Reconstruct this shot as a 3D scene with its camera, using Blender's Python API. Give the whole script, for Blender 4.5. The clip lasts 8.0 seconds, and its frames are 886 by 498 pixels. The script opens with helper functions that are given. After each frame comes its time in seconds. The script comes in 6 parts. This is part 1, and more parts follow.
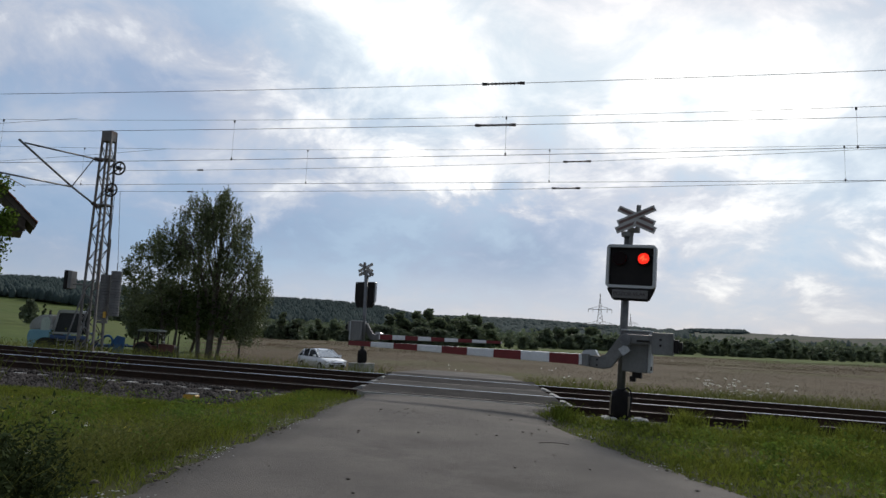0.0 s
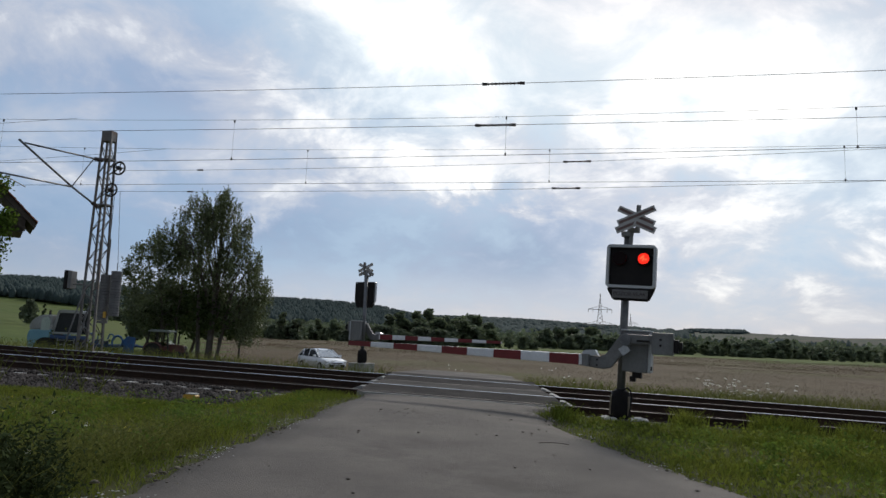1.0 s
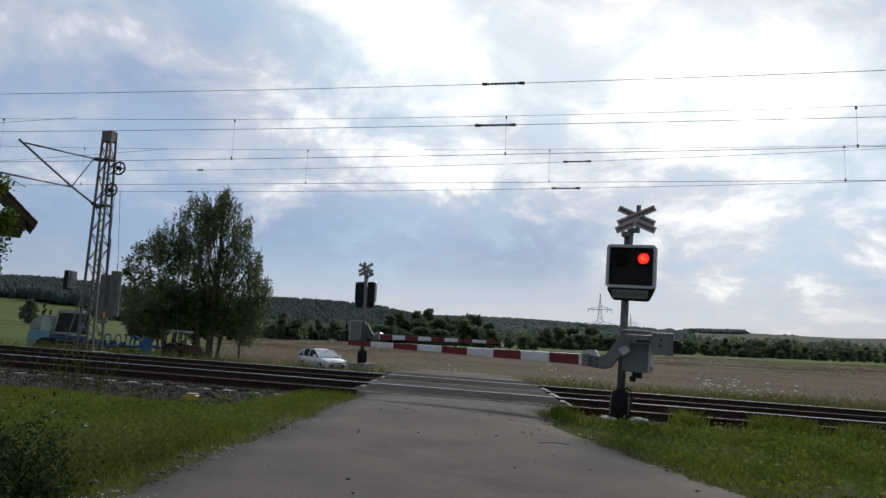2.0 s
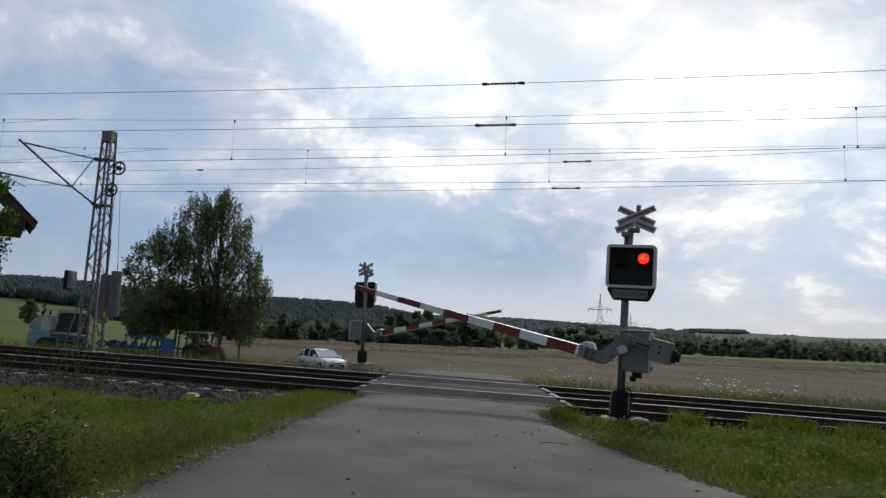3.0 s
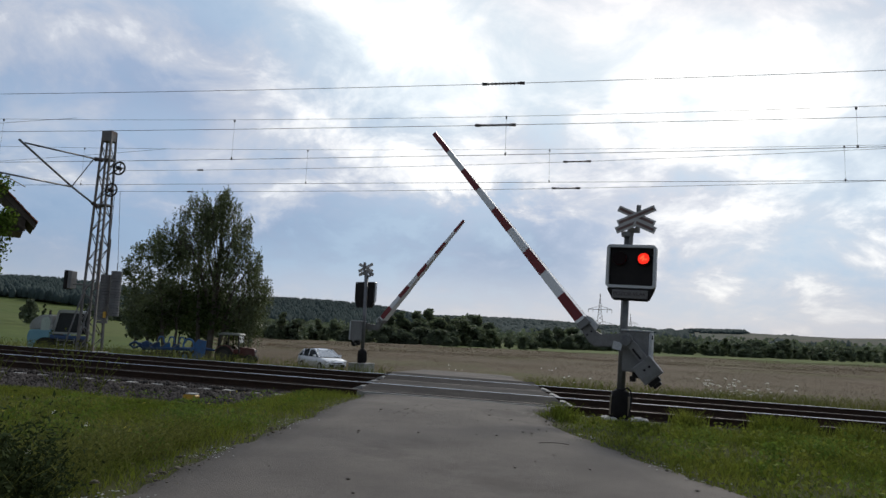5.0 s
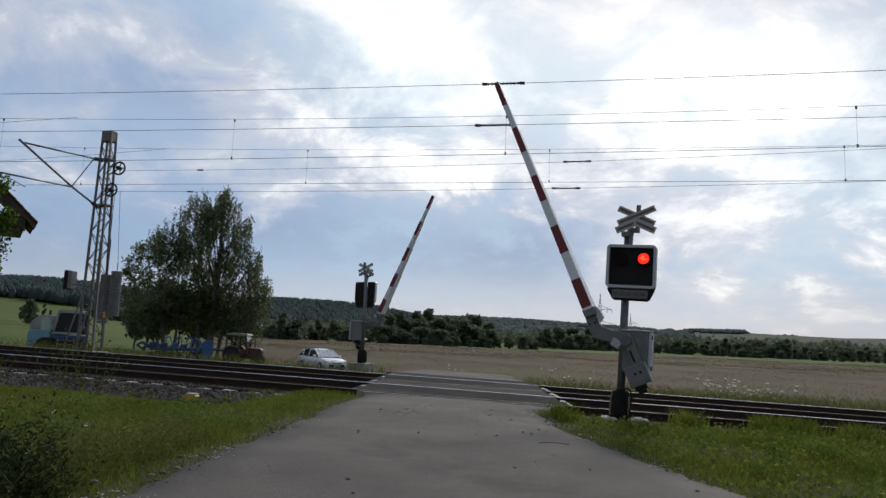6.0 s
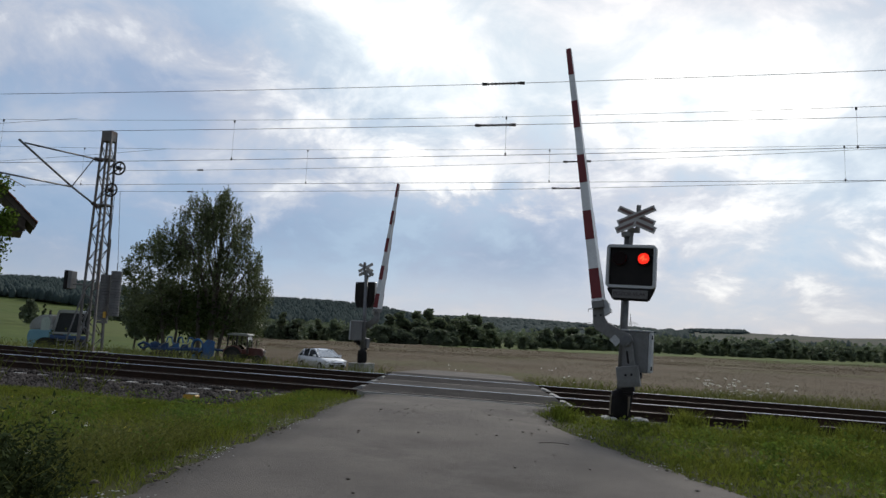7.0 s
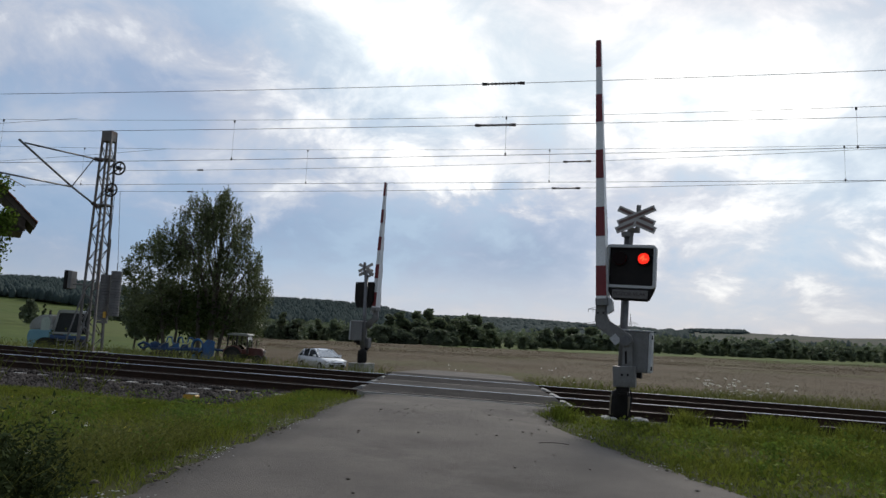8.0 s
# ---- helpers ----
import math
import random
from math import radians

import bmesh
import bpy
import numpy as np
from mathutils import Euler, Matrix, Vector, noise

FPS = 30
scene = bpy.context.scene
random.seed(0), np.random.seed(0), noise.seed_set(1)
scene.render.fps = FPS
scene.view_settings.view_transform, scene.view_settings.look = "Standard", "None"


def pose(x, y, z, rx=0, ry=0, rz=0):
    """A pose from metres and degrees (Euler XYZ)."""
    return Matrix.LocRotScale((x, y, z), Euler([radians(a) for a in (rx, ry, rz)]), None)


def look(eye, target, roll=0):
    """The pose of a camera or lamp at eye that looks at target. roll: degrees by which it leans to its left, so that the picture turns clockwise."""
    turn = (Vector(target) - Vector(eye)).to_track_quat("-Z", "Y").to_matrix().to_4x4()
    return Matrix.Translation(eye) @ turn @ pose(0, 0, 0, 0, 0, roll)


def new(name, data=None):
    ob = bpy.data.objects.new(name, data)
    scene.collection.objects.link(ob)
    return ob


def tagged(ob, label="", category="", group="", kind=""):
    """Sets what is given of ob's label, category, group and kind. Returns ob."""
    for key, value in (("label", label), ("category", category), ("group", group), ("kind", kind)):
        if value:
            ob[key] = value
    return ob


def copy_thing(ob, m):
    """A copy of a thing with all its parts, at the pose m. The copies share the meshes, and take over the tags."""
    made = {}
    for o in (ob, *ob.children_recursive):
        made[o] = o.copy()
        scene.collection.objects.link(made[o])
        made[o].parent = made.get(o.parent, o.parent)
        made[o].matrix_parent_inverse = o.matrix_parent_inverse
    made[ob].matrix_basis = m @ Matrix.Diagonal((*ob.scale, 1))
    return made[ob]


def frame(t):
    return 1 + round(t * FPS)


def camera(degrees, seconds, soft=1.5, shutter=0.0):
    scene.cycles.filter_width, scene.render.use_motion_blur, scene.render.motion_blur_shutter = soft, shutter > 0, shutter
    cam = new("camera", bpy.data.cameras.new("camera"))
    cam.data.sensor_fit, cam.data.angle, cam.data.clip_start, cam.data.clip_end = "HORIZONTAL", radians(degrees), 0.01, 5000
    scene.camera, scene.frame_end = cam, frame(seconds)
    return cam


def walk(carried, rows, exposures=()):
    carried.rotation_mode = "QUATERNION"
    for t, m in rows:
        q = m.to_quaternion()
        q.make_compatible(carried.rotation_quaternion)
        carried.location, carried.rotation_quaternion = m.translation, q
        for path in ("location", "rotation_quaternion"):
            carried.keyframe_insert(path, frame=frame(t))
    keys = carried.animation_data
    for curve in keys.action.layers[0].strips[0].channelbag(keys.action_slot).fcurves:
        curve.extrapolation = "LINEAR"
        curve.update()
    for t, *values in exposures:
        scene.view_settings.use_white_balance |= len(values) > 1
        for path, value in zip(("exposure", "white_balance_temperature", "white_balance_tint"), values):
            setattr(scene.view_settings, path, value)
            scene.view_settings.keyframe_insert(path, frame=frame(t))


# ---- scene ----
cam = camera(67.2, 8.0, soft=1.45)
EYE = Vector((0, 0, 1.2))
CAM_POSE = pose(0, 0, 1.2, 90 + 7.524, 0, 0) @ pose(0, 0, 0, 0, 0, 2.502)
walk(cam, [(0, CAM_POSE), (8.0, CAM_POSE)])

# ---- world and light ----
SUN_ELEV, SUN_AZ = radians(36), radians(17)   # azimuth from +y towards +x
SUN_DIR = Vector((math.sin(SUN_AZ) * math.cos(SUN_ELEV), math.cos(SUN_AZ) * math.cos(SUN_ELEV), math.sin(SUN_ELEV)))


def node(nt, kind, **kw):
    n = nt.nodes.new(kind)
    for k, v in kw.items():
        n.inputs[k].default_value = v
    return n


def math_node(nt, op, a, b=None, clamp=False):
    n = nt.nodes.new("ShaderNodeMath")
    n.operation, n.use_clamp = op, clamp
    for i, v in enumerate((a, b)):
        if v is None:
            continue
        if isinstance(v, (int, float)):
            n.inputs[i].default_value = v
        else:
            nt.links.new(v, n.inputs[i])
    return n.outputs[0]


def mix_rgb(nt, fac, a, b, blend="MIX"):
    n = nt.nodes.new("ShaderNodeMix")
    n.data_type, n.blend_type = "RGBA", blend
    for sock, v in ((n.inputs[0], fac), (n.inputs[6], a), (n.inputs[7], b)):
        if isinstance(v, (int, float)):
            sock.default_value = v
        elif isinstance(v, (tuple, list)):
            sock.default_value = (*v[:3], 1)
        else:
            nt.links.new(v, sock)
    return n.outputs[2]


def ramp(nt, fac, stops):
    n = nt.nodes.new("ShaderNodeValToRGB")
    e = n.color_ramp.elements
    while len(e) < len(stops):
        e.new(0.5)
    for el, (p, c) in zip(e, stops):
        el.position = p
        el.color = (c, c, c, 1) if isinstance(c, (int, float)) else (*c, 1)
    nt.links.new(fac, n.inputs[0])
    return n.outputs[0]


def build_world():
    w = bpy.data.worlds.new("sky")
    scene.world = w
    w.use_nodes = True
    nt = w.node_tree
    nt.nodes.clear()
    out = nt.nodes.new("ShaderNodeOutputWorld")
    sky = nt.nodes.new("ShaderNodeTexSky")
    sky.sky_type, sky.sun_disc = "NISHITA", False
    sky.sun_elevation, sky.sun_rotation = SUN_ELEV, SUN_AZ
    sky.air_density, sky.dust_density = 1.0, 1.5
    bg_sky = nt.nodes.new("ShaderNodeBackground")
    bg_sky.inputs[1].default_value = 0.012
    nt.links.new(sky.outputs[0], bg_sky.inputs[0])
    co = nt.nodes.new("ShaderNodeTexCoord")
    norm = nt.nodes.new("ShaderNodeVectorMath")
    norm.operation = "NORMALIZE"
    nt.links.new(co.outputs["Generated"], norm.inputs[0])
    sep = nt.nodes.new("ShaderNodeSeparateXYZ")
    nt.links.new(norm.outputs[0], sep.inputs[0])
    up = math_node(nt, "MAXIMUM", sep.outputs[2], 0.0)
    high = math_node(nt, "ADD", up, 0.42)
    flat = nt.nodes.new("ShaderNodeCombineXYZ")
    nt.links.new(math_node(nt, "DIVIDE", sep.outputs[0], high), flat.inputs[0])
    nt.links.new(math_node(nt, "DIVIDE", sep.outputs[1], high), flat.inputs[1])
    shift = nt.nodes.new("ShaderNodeVectorMath")
    shift.operation = "ADD"
    shift.inputs[1].default_value = CLOUD_SHIFT
    nt.links.new(flat.outputs[0], shift.inputs[0])
    big = node(nt, "ShaderNodeTexNoise", Scale=1.5, Detail=6.0, Roughness=0.55, Distortion=0.25)
    mid = node(nt, "ShaderNodeTexNoise", Scale=4.8, Detail=9.0, Roughness=0.6, Distortion=0.3)
    nt.links.new(shift.outputs[0], big.inputs["Vector"])
    nt.links.new(shift.outputs[0], mid.inputs["Vector"])
    dot = nt.nodes.new("ShaderNodeVectorMath")
    dot.operation = "DOT_PRODUCT"
    dot.inputs[1].default_value = SUN_DIR
    nt.links.new(norm.outputs[0], dot.inputs[0])
    toward = math_node(nt, "MAXIMUM", dot.outputs["Value"], 0.0)
    glow = math_node(nt, "POWER", toward, 5.0)
    # where the cloud masses lie: bearing and height over the horizon, with torn edges
    ahead = math_node(nt, "MAXIMUM", sep.outputs[1], 0.12)
    tear = math_node(nt, "SUBTRACT", mid.outputs[0], 0.5)
    sway = math_node(nt, "SUBTRACT", big.outputs[0], 0.5)
    bx = math_node(nt, "ADD", math_node(nt, "DIVIDE", sep.outputs[0], ahead), math_node(nt, "MULTIPLY", sway, 0.35))
    bz = math_node(nt, "ADD", math_node(nt, "DIVIDE", up, ahead), math_node(nt, "MULTIPLY", tear, 0.16))

    def mass(cx, cz, rx, rz, amount):
        dx = math_node(nt, "DIVIDE", math_node(nt, "SUBTRACT", bx, cx), rx)
        dz = math_node(nt, "DIVIDE", math_node(nt, "SUBTRACT", bz, cz), rz)
        r2 = math_node(nt, "ADD", math_node(nt, "MULTIPLY", dx, dx), math_node(nt, "MULTIPLY", dz, dz))
        return math_node(nt, "MULTIPLY", math_node(nt, "POWER", 2.718, math_node(nt, "MULTIPLY", r2, -1.0)), amount)

    lit = math_node(nt, "ADD", 0.45, math_node(nt, "MULTIPLY", sway, 0.6))
    lit = math_node(nt, "ADD", lit, math_node(nt, "MULTIPLY", tear, 1.35))
    for m in CLOUD_MASSES:
        lit = math_node(nt, "ADD", lit, mass(*m))
    lit = math_node(nt, "MAXIMUM", math_node(nt, "MINIMUM", lit, 1.0), 0.0)
    cloud = ramp(nt, lit, [(0.0, (0.27, 0.39, 0.60)), (0.30, (0.40, 0.505, 0.70)), (0.54, (0.64, 0.69, 0.80)), (0.72, (1.05, 1.07, 1.10)), (1.0, (1.6, 1.6, 1.57))])
    # open blue shows where the veil is thin, pale towards the sun
    blue = mix_rgb(nt, math_node(nt, "MULTIPLY", glow, 1.2, clamp=True), (0.33, 0.50, 0.76), (0.82, 1.04, 1.14))
    gap = math_node(nt, "MULTIPLY", ramp(nt, math_node(nt, "ADD", math_node(nt, "MULTIPLY", big.outputs[0], 0.5), math_node(nt, "MULTIPLY", mid.outputs[0], 0.5)), [(0.42, 1.0), (0.54, 0.0)]), 0.45)
    mixed = mix_rgb(nt, gap, cloud, blue)
    low = ramp(nt, up, [(0.0, 0.8), (0.05, 0.45), (0.10, 0.0)])
    mixed = mix_rgb(nt, low, mixed, (0.585, 0.63, 0.74))
    # the sky opposite the sun is duller
    back = ramp(nt, math_node(nt, "ADD", math_node(nt, "MULTIPLY", dot.outputs["Value"], 0.5), 0.5), [(0.0, 0.52), (0.55, 0.58), (0.85, 1.0)])
    mixed = mix_rgb(nt, 1.0, mixed, back, "MULTIPLY")
    bg_cloud = nt.nodes.new("ShaderNodeBackground")
    bg_cloud.inputs[1].default_value = 0.80
    nt.links.new(mixed, bg_cloud.inputs[0])
    add = nt.nodes.new("ShaderNodeAddShader")
    nt.links.new(bg_sky.outputs[0], add.inputs[0])
    nt.links.new(bg_cloud.outputs[0], add.inputs[1])
    nt.links.new(add.outputs[0], out.inputs[0])


CLOUD_SHIFT = (7.4, 2.6, 0.0)
CLOUD_MASSES = ((-0.14, 0.48, 0.19, 0.11, 0.45), (-0.05, 0.34, 0.18, 0.08, 0.32), (0.42, 0.37, 0.25, 0.09, 0.40), (0.60, 0.26, 0.14, 0.06, 0.28), (-0.58, 0.40, 0.19, 0.10, -0.16), (-0.39, 0.38, 0.09, 0.09, -0.24),
                (-0.14, 0.14, 0.24, 0.06, -0.40), (0.17, 0.13, 0.16, 0.07, -0.42), (0.09, 0.24, 0.13, 0.03, 0.28), (-0.64, 0.27, 0.09, 0.05, 0.20), (0.40, 0.48, 0.34, 0.09, 0.22), (0.47, 0.15, 0.19, 0.06, 0.14), (-0.54, 0.13, 0.24, 0.09, -0.28))   # bearing, height, breadth, depth, brightness
build_world()
sun_data = bpy.data.lights.new("sun", "SUN")
sun_data.energy, sun_data.angle, sun_data.color = 2.0, radians(10), (1.0, 0.95, 0.86)
sun = new("sun", sun_data)
sun.matrix_world = look(SUN_DIR * 50, (0, 0, 0))
scene.view_settings.exposure = 0.0


# ---- materials ----
def surface(name, c1, c2, scale=3.0, rough=0.7, metal=0.0, bump=0.15, fine=40.0, stain=None, random_by="", spread=0.25, transl=0.0, coat=0.0, spec=None):
    """Two-scale varied surface: broad patches, fine grain, fine relief, optional stains and random tone by piece."""
    m = bpy.data.materials.new(name)
    m.use_nodes = True
    nt = m.node_tree
    b = nt.nodes["Principled BSDF"]
    co = nt.nodes.new("ShaderNodeTexCoord")
    n1 = node(nt, "ShaderNodeTexNoise", Scale=scale, Detail=5.0, Roughness=0.6)
    n2 = node(nt, "ShaderNodeTexNoise", Scale=fine, Detail=4.0, Roughness=0.65)
    for n in (n1, n2):
        nt.links.new(co.outputs["Object"], n.inputs["Vector"])
    f = ramp(nt, n1.outputs[0], [(0.32, 0.0), (0.68, 1.0)])
    col = mix_rgb(nt, f, c1, c2)
    grain = ramp(nt, n2.outputs[0], [(0.3, 0.72), (0.7, 1.22)])
    col = mix_rgb(nt, 0.8, col, grain, "MULTIPLY")
    if stain:
        n3 = node(nt, "ShaderNodeTexNoise", Scale=scale * 0.45, Detail=8.0, Roughness=0.7)
        nt.links.new(co.outputs["Object"], n3.inputs["Vector"])
        col = mix_rgb(nt, ramp(nt, n3.outputs[0], [(0.52, 0.0), (0.64, 0.8)]), col, stain)
    if random_by:
        if random_by == "island":
            r = nt.nodes.new("ShaderNodeNewGeometry").outputs["Random Per Island"]
        else:
            r = nt.nodes.new("ShaderNodeObjectInfo").outputs["Random"]
        tone = ramp(nt, r, [(0.0, 1 - spread), (1.0, 1 + spread)])
        col = mix_rgb(nt, 1.0, col, tone, "MULTIPLY")
    nt.links.new(col, b.inputs["Base Color"])
    b.inputs["Roughness"].default_value = rough
    b.inputs["Metallic"].default_value = metal
    b.inputs["Specular IOR Level"].default_value = spec if spec is not None else (0.08 if rough > 0.9 else 0.2 if rough > 0.8 else 0.5)
    if coat:
        b.inputs["Coat Weight"].default_value = coat
        b.inputs["Coat Roughness"].default_value = 0.08
    if bump:
        bp = node(nt, "ShaderNodeBump", Strength=bump, Distance=0.02)
        nt.links.new(n2.outputs[0], bp.inputs["Height"])
        nt.links.new(bp.outputs[0], b.inputs["Normal"])
    if transl:
        tr = nt.nodes.new("ShaderNodeBsdfTranslucent")
        nt.links.new(col, tr.inputs[0])
        mx = nt.nodes.new("ShaderNodeMixShader")
        mx.inputs[0].default_value = transl
        nt.links.new(b.outputs[0], mx.inputs[1])
        nt.links.new(tr.outputs[0], mx.inputs[2])
        nt.links.new(mx.outputs[0], nt.nodes["Material Output"].inputs[0])
    return m


def glowing(name, colour, strength):
    m = bpy.data.materials.new(name)
    m.use_nodes = True
    b = m.node_tree.nodes["Principled BSDF"]
    b.inputs["Base Color"].default_value = (*colour, 1)
    b.inputs["Emission Color"].default_value = (*colour, 1)
    b.inputs["Emission Strength"].default_value = strength
    return m


def glass(name, tint=(0.75, 0.8, 0.8), rough=0.02):
    m = bpy.data.materials.new(name)
    m.use_nodes = True
    b = m.node_tree.nodes["Principled BSDF"]
    b.inputs["Base Color"].default_value = (*tint, 1)
    b.inputs["Transmission Weight"].default_value = 1.0
    b.inputs["Roughness"].default_value = rough
    b.inputs["IOR"].default_value = 1.45
    return m


M = {}
M["asphalt"] = surface("asphalt", (0.086, 0.076, 0.068), (0.142, 0.125, 0.110), 0.55, 0.88, 0, 0.6, 60, stain=(0.060, 0.052, 0.046))
M["soil"] = surface("verge_soil", (0.045, 0.05, 0.018), (0.075, 0.075, 0.03), 0.8, 0.95, 0, 0.6, 12)
M["field"] = surface("dry_field", (0.128, 0.097, 0.066), (0.10, 0.082, 0.051), 0.06, 0.95, 0, 0.7, 1.6, stain=(0.10, 0.105, 0.04))
M["far_land"] = surface("far_farmland", (0.068, 0.10, 0.024), (0.105, 0.118, 0.04), 0.02, 0.95, 0, 0, 0.3)
M["hill_land"] = surface("hill_fields", (0.12, 0.105, 0.08), (0.05, 0.068, 0.052), 0.006, 0.95, 0, 0, 0.02)
M["ballast"] = surface("ballast_stone", (0.058, 0.05, 0.044), (0.115, 0.10, 0.09), 1.2, 0.95, 0, 0.6, 30, random_by="island", spread=0.5)
M["ballast_bed"] = surface("ballast_bed", (0.05, 0.047, 0.045), (0.085, 0.08, 0.075), 3, 0.95, 0, 1.0, 22)
M["rail_head"] = surface("polished_rail_head", (0.55, 0.54, 0.52), (0.45, 0.44, 0.43), 5, 0.22, 1.0, 0.02, 80)
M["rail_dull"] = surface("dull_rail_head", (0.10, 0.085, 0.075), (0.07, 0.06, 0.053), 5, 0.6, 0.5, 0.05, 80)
M["rail_web"] = surface("rusty_rail_side", (0.055, 0.032, 0.022), (0.035, 0.024, 0.018), 6, 0.85, 0.2, 0.3, 50)
M["concrete"] = surface("weathered_concrete", (0.30, 0.29, 0.27), (0.42, 0.41, 0.385), 2.5, 0.88, 0, 0.35, 45, stain=(0.2, 0.19, 0.175))
M["panel"] = surface("crossing_panel", (0.024, 0.022, 0.022), (0.052, 0.047, 0.044), 0.9, 0.97, 0, 0.7, 40, stain=(0.02, 0.018, 0.018), random_by="object", spread=0.2)
M["apron"] = surface("worn_crossing_asphalt", (0.045, 0.041, 0.039), (0.085, 0.078, 0.072), 1.1, 0.97, 0, 0.6, 45, stain=(0.035, 0.032, 0.03))
M["steel"] = surface("galvanised_steel", (0.13, 0.132, 0.135), (0.19, 0.19, 0.193), 7, 0.5, 0.55, 0.08, 60)
M["grey_paint"] = surface("grey_painted_steel", (0.155, 0.153, 0.15), (0.20, 0.198, 0.195), 3.5, 0.5, 0.05, 0.06, 70, stain=(0.115, 0.11, 0.10))
M["light_grey"] = surface("pale_grey_enamel", (0.42, 0.43, 0.44), (0.5, 0.51, 0.515), 4, 0.4, 0, 0.04, 80)
M["black"] = surface("matt_black_paint", (0.010, 0.008, 0.008), (0.016, 0.013, 0.012), 6, 0.5, 0, 0.05, 80, spec=0.2)
M["rubber"] = surface("black_rubber", (0.010, 0.009, 0.009), (0.018, 0.016, 0.015), 6, 0.85, 0, 0.2, 50)
M["boom_white"] = surface("white_reflective_film", (0.68, 0.69, 0.70), (0.76, 0.765, 0.77), 2.5, 0.4, 0, 0.04, 60, stain=(0.60, 0.60, 0.59))
M["boom_red"] = surface("red_reflective_film", (0.14, 0.010, 0.013), (0.18, 0.014, 0.017), 2.5, 0.4, 0, 0.04, 60)
M["cross_white"] = surface("white_sign_enamel", (0.40, 0.385, 0.37), (0.48, 0.465, 0.45), 4, 0.45, 0, 0.03, 50)
M["cross_red"] = surface("dark_red_sign_edge", (0.13, 0.075, 0.065), (0.17, 0.10, 0.085), 4, 0.5, 0, 0.03, 50)
M["lamp_on"] = glowing("lit_red_lamp", (1.0, 0.022, 0.008), 1.05)
M["lamp_core"] = glowing("bright_lamp_core", (1.0, 0.10, 0.035), 1.5)
M["lamp_off"] = surface("unlit_red_lens", (0.009, 0.005, 0.005), (0.012, 0.006, 0.006), 20, 0.6, 0, 0, 40, spec=0.1)
M["text"] = surface("faded_brown_lettering", (0.045, 0.035, 0.032), (0.06, 0.048, 0.043), 9, 0.6, 0, 0, 50)
M["plate"] = surface("grey_sign_plate", (0.13, 0.122, 0.118), (0.165, 0.155, 0.15), 9, 0.5, 0, 0, 50)
M["mast"] = surface("weathered_lattice_steel", (0.13, 0.122, 0.115), (0.19, 0.18, 0.17), 2.2, 0.65, 0.25, 0.15, 40, stain=(0.15, 0.09, 0.06))
M["wire"] = surface("copper_wire", (0.05, 0.05, 0.05), (0.07, 0.068, 0.066), 2, 0.5, 0.6, 0, 10)
M["insulator"] = surface("brown_insulator", (0.05, 0.035, 0.03), (0.07, 0.05, 0.04), 9, 0.3, 0, 0, 20)
M["weight"] = surface("cast_weight_discs", (0.13, 0.13, 0.127), (0.18, 0.177, 0.172), 5, 0.85, 0, 0.3, 40)
M["yellow"] = surface("yellow_paint", (0.48, 0.26, 0.03), (0.56, 0.34, 0.05), 6, 0.55, 0, 0.05, 50)
M["leaf"] = surface("birch_leaf", (0.085, 0.105, 0.042), (0.12, 0.145, 0.062), 0.5, 0.55, 0, 0, 3, random_by="island", spread=0.35, transl=0.32)
M["leaf_dark"] = surface("dense_leaf", (0.052, 0.078, 0.026), (0.08, 0.105, 0.038), 0.4, 0.85, 0, 0, 3, random_by="island", spread=0.4, transl=0.38)
M["leaf_bright"] = surface("sunlit_leaf", (0.09, 0.15, 0.025), (0.14, 0.19, 0.04), 0.8, 0.92, 0, 0, 3, random_by="island", spread=0.3, transl=0.4)
# leaf_far and leaf_mid: base colours lightened to stand in for distance haze
M["leaf_far"] = surface("hazed_far_broadleaf", (0.10, 0.13, 0.075), (0.14, 0.165, 0.10), 0.05, 0.8, 0, 0, 0.3, random_by="island", spread=0.3, transl=0.4)
M["leaf_mid"] = surface("hazed_mid_broadleaf", (0.10, 0.13, 0.07), (0.14, 0.165, 0.09), 0.1, 0.8, 0, 0, 0.5, random_by="island", spread=0.35, transl=0.5)
# conifer colour made paler and bluer, distance haze put into the base colour
M["wood_far"] = surface("hazed_conifers", (0.042, 0.058, 0.055), (0.058, 0.078, 0.072), 0.02, 0.95, 0, 0, 0.2, random_by="island", spread=0.07)
M["bark"] = surface("bark", (0.08, 0.065, 0.05), (0.13, 0.115, 0.10), 4, 0.9, 0, 0.5, 25)
M["grass"] = surface("verge_grass", (0.105, 0.155, 0.016), (0.21, 0.222, 0.042), 0.9, 0.85, 0, 0, 6, random_by="island", spread=0.45, transl=0.35)
M["grass_dry"] = surface("dry_meadow_grass", (0.130, 0.098, 0.066), (0.105, 0.085, 0.053), 0.3, 0.75, 0, 0, 5, random_by="island", spread=0.08, transl=0.5)
M["weed"] = surface("weed_leaf", (0.10, 0.125, 0.026), (0.165, 0.165, 0.05), 1, 0.92, 0, 0, 8, random_by="island", spread=0.4, transl=0.3)
# darker, less translucent leaf colour for the weeds nearest the verge corner
M["weed_dark"] = surface("dark_corner_leaf", (0.030, 0.044, 0.016), (0.05, 0.065, 0.024), 1, 0.95, 0, 0, 8, random_by="island", spread=0.4, transl=0.12)
M["petal"] = surface("white_umbel_flowers", (0.70, 0.69, 0.62), (0.78, 0.77, 0.72), 4, 0.9, 0, 0, 30, transl=0.5)
